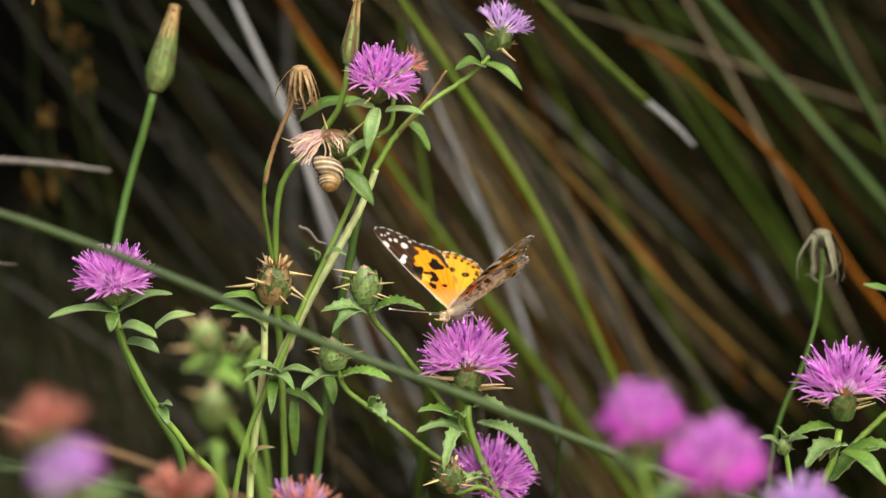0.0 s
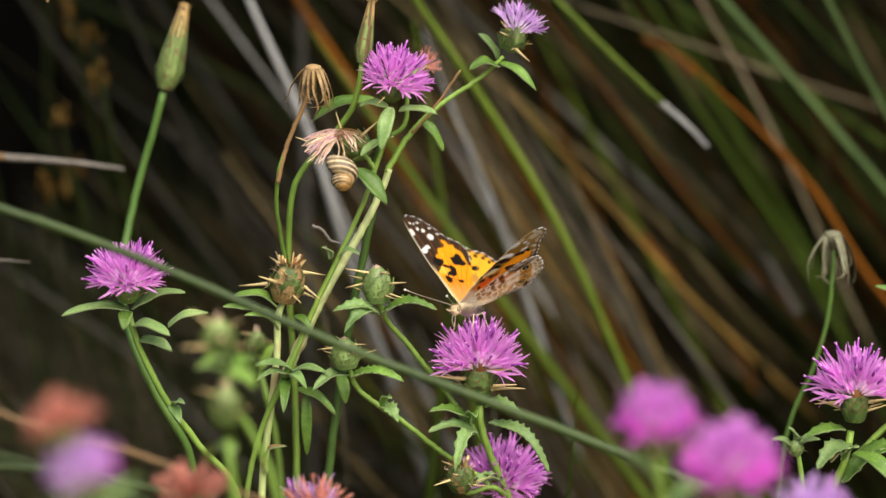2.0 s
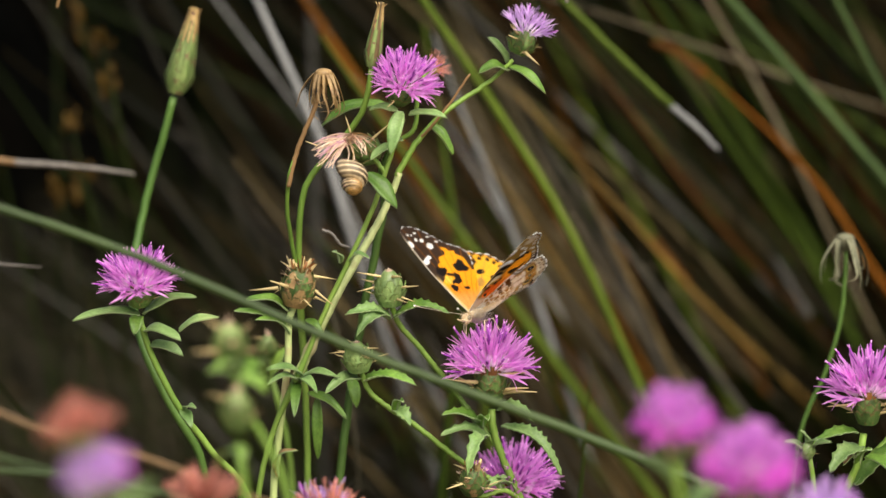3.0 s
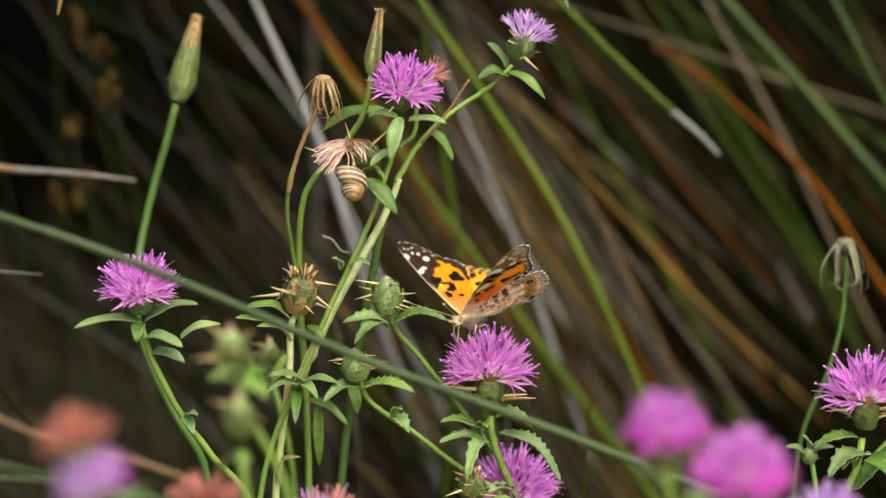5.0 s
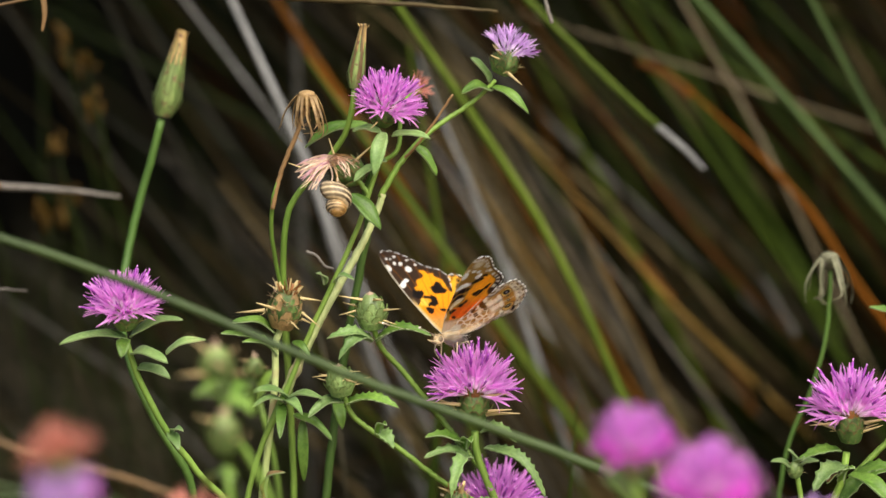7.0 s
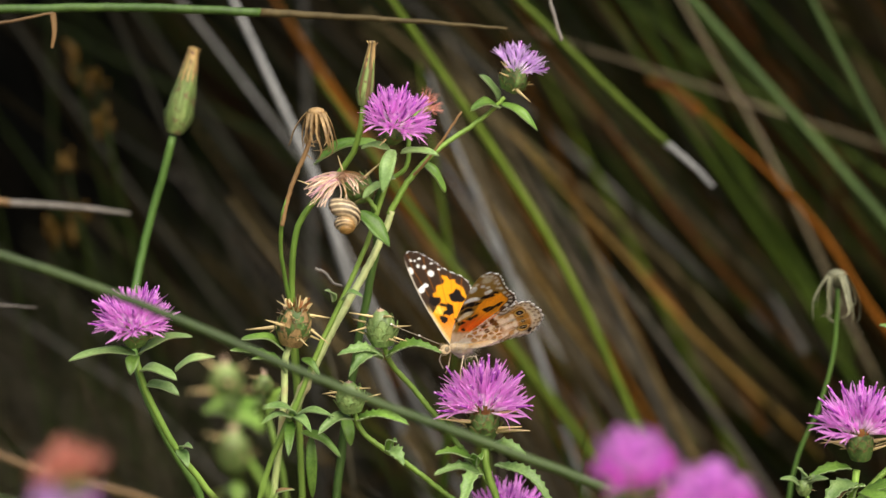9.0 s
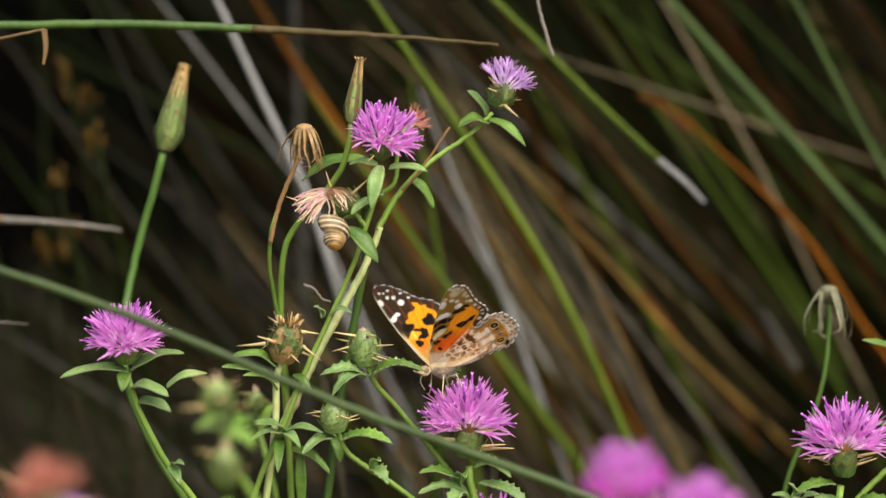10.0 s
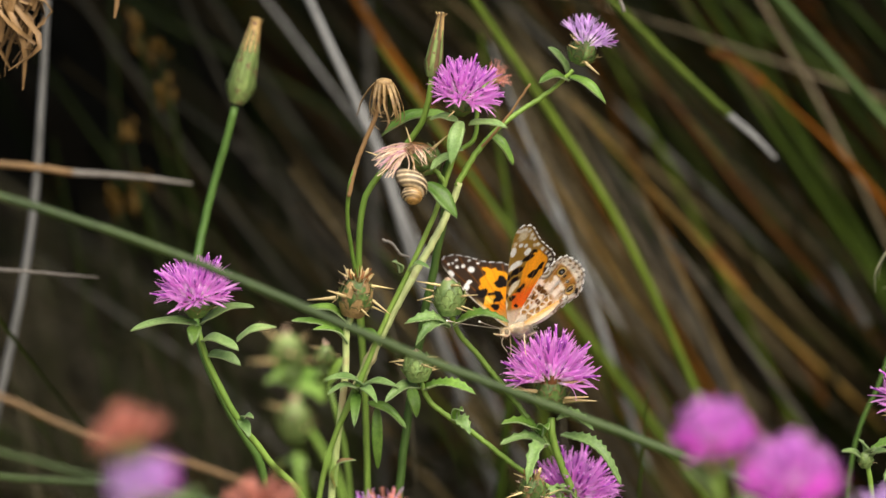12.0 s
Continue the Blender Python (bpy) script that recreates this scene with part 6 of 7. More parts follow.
def wobble(a, b, s, seed):
    return (np.sin(a * s + seed) * np.sin(b * s * 1.13 + seed * 2.1) + 0.6 * np.sin(a * s * 2.3 + b * s * 1.7 + seed * 3)) / 1.6


def lay(col, mask, rgb):
    return col * (1 - mask[..., None]) + np.array(rgb) * mask[..., None]


def spot(a, b, ca, cb, ra, rb, turn=0.0, edge=0.18, rough=0.14):
    """A soft-edged oval of scales, a little ragged."""
    t = radians(turn)
    da, db = a - ca, b - cb
    u, v = da * math.cos(t) + db * math.sin(t), -da * math.sin(t) + db * math.cos(t)
    d = np.sqrt((u / ra) ** 2 + (v / rb) ** 2) + rough * wobble(a, b, 2.6, ca + cb)
    return 1 - soft(d, 1 - edge, 1 + edge)


def patch(a, b, corners, edge=0.22, rag=0.10):
    """A patch of scales with corners in millimetres, soft-edged and a little ragged."""
    a, b = a + rag * wobble(a, b, 4.1, 3), b + rag * wobble(b, a, 3.7, 5)
    inside = np.zeros(a.shape, bool)
    near = np.full(a.shape, 1e9)
    for (x0, y0), (x1, y1) in zip(corners, corners[1:] + corners[:1]):
        t = np.clip(((a - x0) * (x1 - x0) + (b - y0) * (y1 - y0)) / max((x1 - x0) ** 2 + (y1 - y0) ** 2, 1e-9), 0, 1)
        near = np.minimum(near, np.hypot(a - x0 - t * (x1 - x0), b - y0 - t * (y1 - y0)))
        inside ^= ((y0 > b) != (y1 > b)) & (a < x0 + (b - y0) * (x1 - x0) / (y1 - y0 if y1 != y0 else 1e-9))
    return soft(np.where(inside, near, -near), -edge / 2, edge / 2)


BLACK, DARK, WHITE, CREAM = (0.012, 0.009, 0.008), (0.045, 0.026, 0.016), (0.86, 0.85, 0.82), (0.80, 0.71, 0.52)
AMBER, FLAME, OCHRE = (0.95, 0.38, 0.012), (0.88, 0.15, 0.01), (0.40, 0.22, 0.06)


def fringe(col, e, along, pale=0.45):
    """The hem of a wing: a dark line, then pale scales broken by dark ones. e: millimetres from the outer edge."""
    dash = soft(np.sin(along * 2 * math.pi / 2.3), -0.75, -0.35)
    col = lay(col, soft(-e, -1.0, -0.6) * 0.75, DARK)
    col = lay(col, soft(-e, -pale, -pale * 0.6) * dash, WHITE)
    return col


AMBER_FIELD = [(1.6, 0.6), (3.0, 5.1), (4.2, 9.5), (2.5, 11.5), (1.6, 13.3), (0.8, 13.5), (0.8, 14.8), (2.3, 15.3), (2.0, 16.7), (0.9, 17.4), (0.7, 18.9), (-0.3, 19.4), (-1.5, 19.6),
               (-2.0, 20.8), (-1.5, 22.1), (-1.9, 22.8), (-2.5, 22.4), (-3.0, 22.5), (-3.6, 21.2), (-4.9, 21.0), (-4.8, 19.7), (-5.4, 19.0), (-6.3, 18.1), (-6.5, 17.1), (-6.8, 14.0), (-9.0, 12.0), (-6.0, 0.0)]
DARK_PATCHES = (
    [(2.9, 15.3), (0.8, 15.0), (0.8, 14.0), (1.7, 13.0), (2.6, 12.6), (3.4, 13.7)],
    [(-2.5, 15.9), (-3.7, 16.4), (-4.3, 17.2), (-4.9, 16.9), (-5.1, 15.4), (-5.8, 14.5), (-4.7, 13.6), (-3.4, 14.0), (-2.7, 14.4)],
    [(-0.8, 12.6), (-1.9, 12.1), (-1.7, 10.1), (-0.6, 9.5), (0.1, 9.9), (0.7, 9.7), (0.3, 10.7), (-0.3, 10.9)],
    [(1.9, 8.7), (1.1, 9.0), (0.2, 8.4), (0.7, 7.6), (1.6, 7.0), (1.9, 7.4)])


def paint_fore_upper(a, b, e, along):
    col = np.ones(a.shape + (3,)) * np.array(DARK)
    lead = np.interp(b, [0, 4.6, 9.7, 15.2, 20.6, 25.6, 28.8, 30.8], [2.3, 3.9, 5.3, 6.4, 7.2, 7.7, 7.7, 7.1]) - a
    a = a - 0.9 * soft(b, 4, 9) * soft(b, 31, 24)
    field = patch(a, b, AMBER_FIELD)
    amber = np.ones(a.shape + (3,)) * np.array(AMBER)
    amber = lay(amber, soft(b, 10.0, 7.5) * soft(a, -3.5, 0.0) * 0.75, (0.92, 0.26, 0.012))
    amber = lay(amber, soft(b, 8.0, 3.5) * 0.85, (0.62, 0.36, 0.10))
    amber = lay(amber, spot(a, b, 1.6, 11.0, 1.3, 1.5, 0, 0.3), (1.0, 0.62, 0.08))
    col = col * (1 - field[..., None]) + amber * field[..., None]
    for k in range(7):
        t = radians(78 + 7.5 * k)
        off = np.abs(a * math.sin(t) - b * math.cos(t))
        col = lay(col, 0.55 * (1 - soft(off, 0.06, 0.19)) * soft(b, 4, 8), (0.34, 0.11, 0.012))
    for corners in DARK_PATCHES:
        mid = np.mean(corners, axis=0)
        col = lay(col, patch(a, b, [(mid[0] + 1.34 * (x - mid[0]), mid[1] + 1.34 * (y - mid[1])) for x, y in corners]), BLACK)
    col = lay(col, spot(a, b, -2.2, 7.7, 0.8, 0.6), BLACK)
    # the dark bar that links the middle patches
    col = lay(col, patch(a, b, [(0.6, 13.6), (1.3, 12.9), (-0.9, 11.6), (-1.6, 12.2)]), BLACK)
    for ca, cb, ra, rb in ((6.2, 24.7, 0.90, 1.45), (3.9, 26.4, 0.55, 0.80), (2.3, 26.0, 0.62, 0.75), (0.9, 23.6, 0.95, 1.20), (3.4, 29.0, 0.5, 0.45), (5.8, 28.4, 0.45, 0.5),
                           (4.7, 28.3, 0.36, 0.43), (0.3, 26.9, 0.5, 0.35), (-1.5, 24.7, 0.5, 0.38)):
        col = lay(col, spot(a, b, ca, cb, ra * 0.88, rb * 0.88, 0, 0.15, 0.08), WHITE)
    col = lay(col, patch(a, b, [(3.2, 20.4), (2.5, 19.9), (2.7, 19.1), (3.7, 18.7), (4.3, 17.3), (5.3, 16.9), (5.7, 18.2), (4.4, 19.3)]), WHITE)
    col = lay(col, soft(-lead, -1.3, -0.7) * soft(b, 14, 9), (0.80, 0.56, 0.22))
    col = lay(col, soft(-lead, -0.38, -0.15) * soft(b, 30, 24), (0.62, 0.56, 0.46))
    return fringe(col, e, along, 0.32)


def paint_hind_upper(a, b, e, along):
    col = np.ones(a.shape + (3,)) * np.array((0.95, 0.47, 0.03))
    r = np.hypot(a, b)
    col = lay(col, soft(r, 10.5, 4.5) * 0.8, (0.70, 0.48, 0.22))
    col = lay(col, soft(e, 3.2, 1.2) * 0.2, FLAME)
    col = lay(col, soft(b + 0.42 * a, -1.0, -3.2) * 0.9, (0.66, 0.55, 0.42))
    for k in range(5):
        t = 0.30 + 0.17 * k
        ca, cb = -15.4 * math.sin(t * 1.5 + 0.28), 15.4 * math.cos(t * 1.5 + 0.28)
        col = lay(col, spot(a, b, ca, cb, 1.15, 0.95, 0, 0.12, 0.06), BLACK)
    for off, w in ((2.3, 0.75), (0.9, 0.6)):
        dash = soft(np.sin(along * 2 * math.pi / 2.5 + off), -0.2, 0.2)
        col = lay(col, (1 - soft(np.abs(e - off), w * 0.7, w)) * dash, BLACK)
    col = lay(col, spot(a, b, -10.4, 15.2, 1.6, 0.9, -30, 0.15, 0.3), DARK)
    col = lay(col, spot(a, b, -6.5, 15.6, 1.0, 1.8, 25, 0.15, 0.3), DARK)
    col = lay(col, spot(a, b, -8.0, 8.2, 1.0, 1.8, 40) * 0.7, (0.30, 0.17, 0.06))
    for k in range(7):
        t = radians(98 + 12 * k)
        off = np.abs(a * math.sin(t) - b * math.cos(t))
        col = lay(col, 0.55 * (1 - soft(off, 0.08, 0.22)), OCHRE)
    return fringe(col, e, along)


def paint_fore_under(a, b, e, along):
    olive = (0.36, 0.205, 0.035)
    a, b = a - 0.8 * soft(b, 4, 9) * soft(b, 31, 25), b * 0.97
    col = np.ones(a.shape + (3,)) * np.array(olive)
    rag = 0.35 * wobble(a, b, 1.3, 8)
    front = np.interp(b, [4, 9, 10.5, 13, 17, 20, 22], [2.4, 2.6, 0.6, 1.1, 1.3, 0.4, -0.8])
    zone = soft(front - a + rag, -0.2, 0.3) * soft(21.9 - b + rag, 0, 0.6) * soft(b, 4.5, 6.0)
    col = lay(col, zone, (0.97, 0.40, 0.02))
    col = lay(col, zone * soft(b, 14.5, 8.5), (0.90, 0.15, 0.015))
    col = lay(col, soft(b, 5.5, 3.5), (0.74, 0.64, 0.50))
    col = lay(col, soft(e, 2.6, 2.0) * soft(b, 22.5, 20.5), DARK)
    # pale fields of the tip and the front edge
    for ca, cb, ra, rb, t in ((4.7, 27.4, 1.6, 1.9, -20), (1.6, 26.4, 1.1, 0.7, 40), (5.9, 25.0, 0.7, 0.8, 0), (-0.6, 23.6, 0.9, 0.6, 40)):
        col = lay(col, spot(a, b, ca, cb, ra * 0.8, rb * 0.8, t, 0.35, 0.3), (0.72, 0.62, 0.42))
    for ca, cb, ra, rb, t in ((4.1, 24.5, 0.65, 0.65, 0), (2.5, 24.2, 0.6, 0.6, 0), (1.3, 22.1, 1.1, 1.05, 0), (5.8, 22.6, 0.9, 1.5, -10), (4.0, 18.3, 2.2, 1.0, -32),
                              (2.8, 11.6, 2.3, 0.95, -58), (4.4, 6.6, 0.8, 1.6, 0)):
        col = lay(col, spot(a, b, ca, cb, ra, rb, t, 0.14, 0.12), (0.92, 0.84, 0.62) if cb < 15 else (0.93, 0.92, 0.88))
    for ca, cb, ra, rb, t in ((0.4, 20.0, 1.7, 0.75, -15), (-1.0, 21.6, 1.0, 0.5, 0), (3.0, 16.4, 2.1, 0.75, -31), (3.3, 13.6, 1.7, 0.7, -36), (5.2, 15.0, 0.7, 0.8, 0),
                              (0.3, 10.9, 1.5, 0.7, -35), (2.4, 8.4, 0.95, 0.65, 0), (1.0, 5.9, 0.55, 0.45, 0), (-2.8, 14.9, 1.7, 0.85, -39), (-4.6, 16.6, 1.1, 0.8, -50),
                              (4.6, 9.3, 0.6, 0.7, 0)):
        col = lay(col, spot(a, b, ca, cb, ra * 1.12, rb * 1.22, t, 0.12, 0.25), BLACK)
    dash = soft(np.sin(along * 2 * math.pi / 2.3 + 1.6), -0.2, 0.3)
    col = lay(col, (1 - soft(np.abs(e - 1.5), 0.35, 0.6)) * dash, (0.80, 0.76, 0.66))
    for k in range(7):
        t = radians(64 + 9 * k)
        off = np.abs(a * math.sin(t) - b * math.cos(t))
        col = lay(col, 0.4 * (1 - soft(off, 0.05, 0.16)) * soft(b, 6, 9), OCHRE)
    return fringe(col, e, along)


def cells(a, b, size, seed):
    """Distance to the edges of a net of irregular cells."""
    rnd = random.Random(seed)
    pts = np.array([(x * size + rnd.uniform(-0.42, 0.42) * size, y * size + rnd.uniform(-0.42, 0.42) * size)
                    for x in range(-14, 6) for y in range(-3, 15)])
    d = np.sqrt((a[..., None] - pts[:, 0]) ** 2 + (b[..., None] - pts[:, 1]) ** 2)
    d.sort(axis=-1)
    return d[..., 1] - d[..., 0]


def paint_hind_under(a, b, e, along):
    brown, ochre, pale = (0.11, 0.050, 0.010), (0.46, 0.245, 0.034), (0.94, 0.90, 0.79)
    col = np.ones(a.shape + (3,)) * np.array(pale)
    r = np.hypot(a, b)
    low = soft(b + 0.35 * a, -1.5, 1.0)
    # ochre net of cells over the inner half
    net = cells(a, b, 1.85, 3)
    inner = soft(r, 13.2, 11.0) * soft(r, 2.5, 4.0)
    fill = soft(net, 0.36, 0.52) * inner * low * soft(wobble(a, b, 0.55, 14), -0.55, -0.2)
    col = lay(col, fill, ochre)
    col = lay(col, fill * soft(wobble(a, b, 0.8, 9), 0.1, 0.5) * 0.6, brown)
    # marbled middle band and the ochre field that holds the eyespots
    band = (1 - soft(np.abs(r - 14.4 + 0.8 * wobble(a, b, 0.7, 3)), 0.6, 1.3)) * soft(wobble(a, b, 0.9, 21), -0.6, -0.1)
    col = lay(col, band * 0.85, ochre)
    col = lay(col, spot(a, b, -7.4, 14.2, 1.8, 1.3, -40, 0.3, 0.3) * 0.9, ochre)
    field = 1 - soft(np.abs(r - 17.9), 1.4, 2.2)
    col = lay(col, field * soft(a, -5.5, -7.5) * soft(b, 7.6, 9.4) * 0.95, (0.43, 0.205, 0.020))
    for ca, cb, ra, rb, t in ((-8.8, 10.8, 2.0, 1.3, 130), (-4.0, 16.4, 1.6, 1.3, 60), (-1.6, 11.0, 0.9, 2.4, 0), (-10.6, 8.6, 1.2, 0.9, 130), (-9.0, 13.2, 0.9, 0.6, 130)):
        col = lay(col, spot(a, b, ca, cb, ra, rb, t, 0.25, 0.3), (0.88, 0.84, 0.78))
    for ca, cb, ra, rb, t in ((-5.4, 9.9, 0.75, 1.5, -30), (-6.6, 9.0, 0.6, 1.2, -40), (-4.3, 10.6, 0.6, 1.2, -20), (-5.1, 6.4, 0.9, 0.65, 40), (-3.0, 8.2, 0.55, 0.9, 0)):
        col = lay(col, spot(a, b, ca, cb, ra, rb, t, 0.15, 0.15), brown)
    # grey hem with a row of dark chevrons
    col = lay(col, soft(e, 2.6, 2.0) * 0.75, (0.70, 0.66, 0.58))
    dash = soft(np.sin(along * 2 * math.pi / 2.6 + 0.6), 0.0, 0.5)
    col = lay(col, (1 - soft(np.abs(e - 2.3 + 0.3 * np.sin(along * 2.4)), 0.2, 0.45)) * dash * 0.9, (0.20, 0.15, 0.10))
    col = lay(col, (1 - soft(np.abs(e - 1.1), 0.2, 0.4)) * soft(np.sin(along * 2 * math.pi / 2.6 + 2.0), -0.2, 0.4), (0.22, 0.14, 0.05))
    for ca, cb, s, core in ((-10.4, 14.7, 1.25, True), (-11.9, 13.2, 0.70, False), (-13.4, 11.4, 0.74, False), (-15.0, 8.9, 1.42, True)):
        col = lay(col, spot(a, b, ca, cb, s * 1.35, s * 1.35, 0, 0.12, 0.05), (0.20, 0.085, 0.014))
        col = lay(col, spot(a, b, ca, cb, s * 1.12, s * 1.12, 0, 0.12, 0.04), (0.74, 0.52, 0.16) if core else (0.55, 0.36, 0.12))
        col = lay(col, spot(a, b, ca, cb, s * 0.86, s * 0.74, 0, 0.12, 0.04), BLACK)
        col = lay(col, spot(a, b, ca, cb, s * 0.26, s * 0.26, 0, 0.2, 0.04), (0.25, 0.28, 0.36))
    for k in range(8):
        t = radians(97 + 10.5 * k)
        off = np.abs(a * math.sin(t) - b * math.cos(t)) + 0.12 * wobble(a, b, 0.5, k)
        col = lay(col, 0.35 * (1 - soft(off, 0.08, 0.2)) * soft(r, 3, 6), (0.90, 0.86, 0.78))
    for k in range(3):
        off = np.abs(b - 0.32 * (-a) + 0.8 + 1.3 * k + 0.3 * wobble(a, b, 0.8, k))
        col = lay(col, 0.4 * (1 - soft(off, 0.15, 0.4)) * soft(wobble(a, b, 1.2, 30 + k), -0.2, 0.3) * (1 - low), (0.50, 0.42, 0.30))
    col = lay(col, spot(a, b, -17.4, 8.0, 0.6, 0.9), BLACK)
    return fringe(col, e, along, 0.75)


def wing_mesh(name, lead, trail, upper, under, side, ns=150, nc=84):
    """One wing as a thin closed shell: pattern of the upper side on one face, of the underside on the other, with shallow pleats along the veins."""
    A, B = line_2d(lead, ns), line_2d(trail, ns)
    w = np.linspace(0, 1, nc + 1)[None, :, None]
    grid = A[:, None, :] * (1 - w) + B[:, None, :] * w
    a, b = grid[..., 0], grid[..., 1]
    rim = np.concatenate([A[int(ns * (0.97 if lead is FORE_LEAD else 0.45)):], B[int(ns * (0.42 if trail is FORE_TRAIL else 0.55)):][::-1]])
    run = np.concatenate([[0], np.cumsum(np.hypot(*np.diff(rim, axis=0).T))])
    dist = np.sqrt((a[..., None] - rim[:, 0]) ** 2 + (b[..., None] - rim[:, 1]) ** 2)
    near = dist.argmin(-1)
    e, along = dist.min(-1), run[near]
    # the hem is faintly scalloped
    pull = (0.25 if lead is FORE_LEAD else 0.38) * np.clip(1 - e / 1.0, 0, 1) * (0.5 + 0.5 * np.sin(along * 2 * math.pi / 2.3 + 2.4))
    ca, cb = a.mean(), b.mean()
    far = np.hypot(ca - a, cb - b) + 1e-6
    a, b = a + (ca - a) / far * pull, b + (cb - b) / far * pull
    bend = 0.16 * np.cos(np.arctan2(a, b + 2) * 26) * np.clip(np.hypot(a, b) / 12, 0, 1) + 0.9 * np.sin(np.clip(b / 30, 0, 1) * math.pi) * 0.6
    verts, colours = [], []
    for lift, paint in ((0.06, upper), (-0.06, under)):
        verts.append(np.stack([a, b * side, bend + lift], -1).reshape(-1, 3) * 0.001037)
        c = paint(a, b, e, along)
        c = c * (1 + 0.10 * wobble(a, b, 5.5, 1)[..., None])
        colours.append(np.clip(c, 0.004, 0.95).reshape(-1, 3))
    m = nc + 1
    n = (ns + 1) * m
    faces = []
    for i in range(ns):
        for k in range(nc):
            q = (i * m + k, (i + 1) * m + k, (i + 1) * m + k + 1, i * m + k + 1)
            top = q if side < 0 else q[::-1]
            faces += [top, tuple(x + n for x in top[::-1])]
    for k, flip in ((0, False), (nc, True)):
        for i in range(ns):
            q = (i * m + k, (i + 1) * m + k, (i + 1) * m + k + n, i * m + k + n)
            faces.append(q[::-1] if flip else q)
    me = bpy.data.meshes.new(name)
    me.from_pydata(np.concatenate(verts).tolist(), [], faces)
    at = me.color_attributes.new("wing_colour", "FLOAT_COLOR", "POINT")
    rgba = np.concatenate([np.concatenate(colours), np.ones((2 * n, 1))], 1).astype(np.float32)
    at.data.foreach_set("color", rgba.ravel())
    me.polygons.foreach_set("use_smooth", [True] * len(faces))
    me.materials.append(M_WING)
    return me


butterfly = thing("butterfly", (0.0036, 0.0, 0.2344), "orange butterfly with black-and-white wing tips on a purple flower", "butterfly")


def ball_into(bm, c, radii, seg=14, axis=(1, 0, 0), mat=0):
    m = Matrix.Translation(V(c)) @ Matrix.Diagonal((*radii, 1))
    made = bmesh.ops.create_uvsphere(bm, u_segments=seg, v_segments=seg // 2 + 2, radius=1.0, matrix=m)
    for f in {f for v in made["verts"] for f in v.link_faces}:
        f.smooth, f.material_index = True, mat


def build_body():
    rnd = random.Random(4)
    bm = bmesh.new()
    ball_into(bm, (0.0005, 0, -0.0007), (0.0036, 0.0016, 0.0018))
    thorax = part("thorax", bm, M_BODY, butterfly, "furry tan thorax")
    bm = bmesh.new()
    for k in range(520):
        t, f = rnd.uniform(0, 6.28), rnd.uniform(-0.95, 1.0)
        s = math.sqrt(1 - f * f)
        p = V(0.0005 + 0.0036 * f, 0.0016 * s * math.cos(t), -0.0007 + 0.0018 * s * math.sin(t))
        d = V(-0.5, 0.6 * s * math.cos(t), 0.6 * s * math.sin(t)).normalized()
        strip_into(bm, [p, p + d * 0.0009, p + d * 0.0020 + V(-0.0006, 0, 0)], lambda f: 0.00022 * (1 - 0.8 * f), V(0.3, 1, 0.2))
    part("fur", bm, M_BODY_PALE, thorax, "pale greyish hairs")
    bm = bmesh.new()
    tube_into(bm, spline([(-0.0024, 0, -0.0002), (-0.005, 0, 0.0012), (-0.008, 0, 0.0024), (-0.0110, 0, 0.0036)], 14),
              lambda f: 0.0012 * math.sin(math.pi * (0.35 + 0.6 * f)) ** 0.7 * (1 + 0.05 * math.cos(f * 44)), 12)
    part("abdomen", bm, M_BODY, butterfly)
    bm = bmesh.new()
    ball_into(bm, (0.0052, 0, -0.0014), (0.0014, 0.0014, 0.0013))
    head = part("head", bm, M_BODY, butterfly)
    bm = bmesh.new()
    for k in range(160):
        t, f = rnd.uniform(0, 6.28), rnd.uniform(-0.9, 0.9)
        s = math.sqrt(1 - f * f)
        p = V(0.0052 + 0.0013 * f, 0.0013 * s * math.cos(t), -0.0014 + 0.0012 * s * math.sin(t))
        d = V(0.5, 0.7 * s * math.cos(t), 0.7 * s * math.sin(t)).normalized()
        strip_into(bm, [p, p + d * 0.0004, p + d * 0.0009], lambda f: 0.00014 * (1 - 0.8 * f), V(0.3, 1, 0.2))
    part("fur", bm, M_BODY, head)
    for s in (-1, 1):
        bm = bmesh.new()
        ball_into(bm, (0.0054, s * 0.0010, -0.0012), (0.0008, 0.0005, 0.0008), 12)
        part("eye", bm, M_EYE, head, "dark brown eye")
        bm = bmesh.new()
        tube_into(bm, spline([(0.0060, s * 0.0004, -0.0019), (0.0074, s * 0.0005, -0.0018), (0.0086, s * 0.0006, -0.0013)], 6), lambda f: 0.0004 * (1 - 0.7 * f), 6)
        part("palp", bm, M_BODY, head)
        bm = bmesh.new()
        line = spline([(0.0056, s * 0.0006, -0.0005), (0.0105, s * 0.0028, 0.0008), (0.0150, s * 0.0052, 0.0020), (0.0188, s * 0.0070, 0.0032)], 24)
        tube_into(bm, line, lambda f: 0.000075 + 0.00020 * max(0, (f - 0.88) / 0.12) ** 0.7, 6)
        antenna = part("antenna", bm, M_ANTENNA, butterfly)
        bm = bmesh.new()
        ball_into(bm, line[-1], (0.00032, 0.00028, 0.00028), 8)
        part("antenna_tip", bm, M_BODY_PALE, antenna, "pale antenna tip")
        for x, reach, back in ((0.0012, 0.0030, 0.0002), (-0.0012, 0.0040, -0.0036)):
            bm = bmesh.new()
            tube_into(bm, [V(x, s * 0.0012, -0.003), V(x + back * 0.4, s * 0.0030, -0.0022), V(x + back, s * reach, -0.0068), V(x + back * 1.3, s * (reach + 0.0008), -0.0086)],
                      lambda f: 0.00019 * (1 - 0.4 * f), 6)
            part("leg", bm, M_LEG, butterfly)
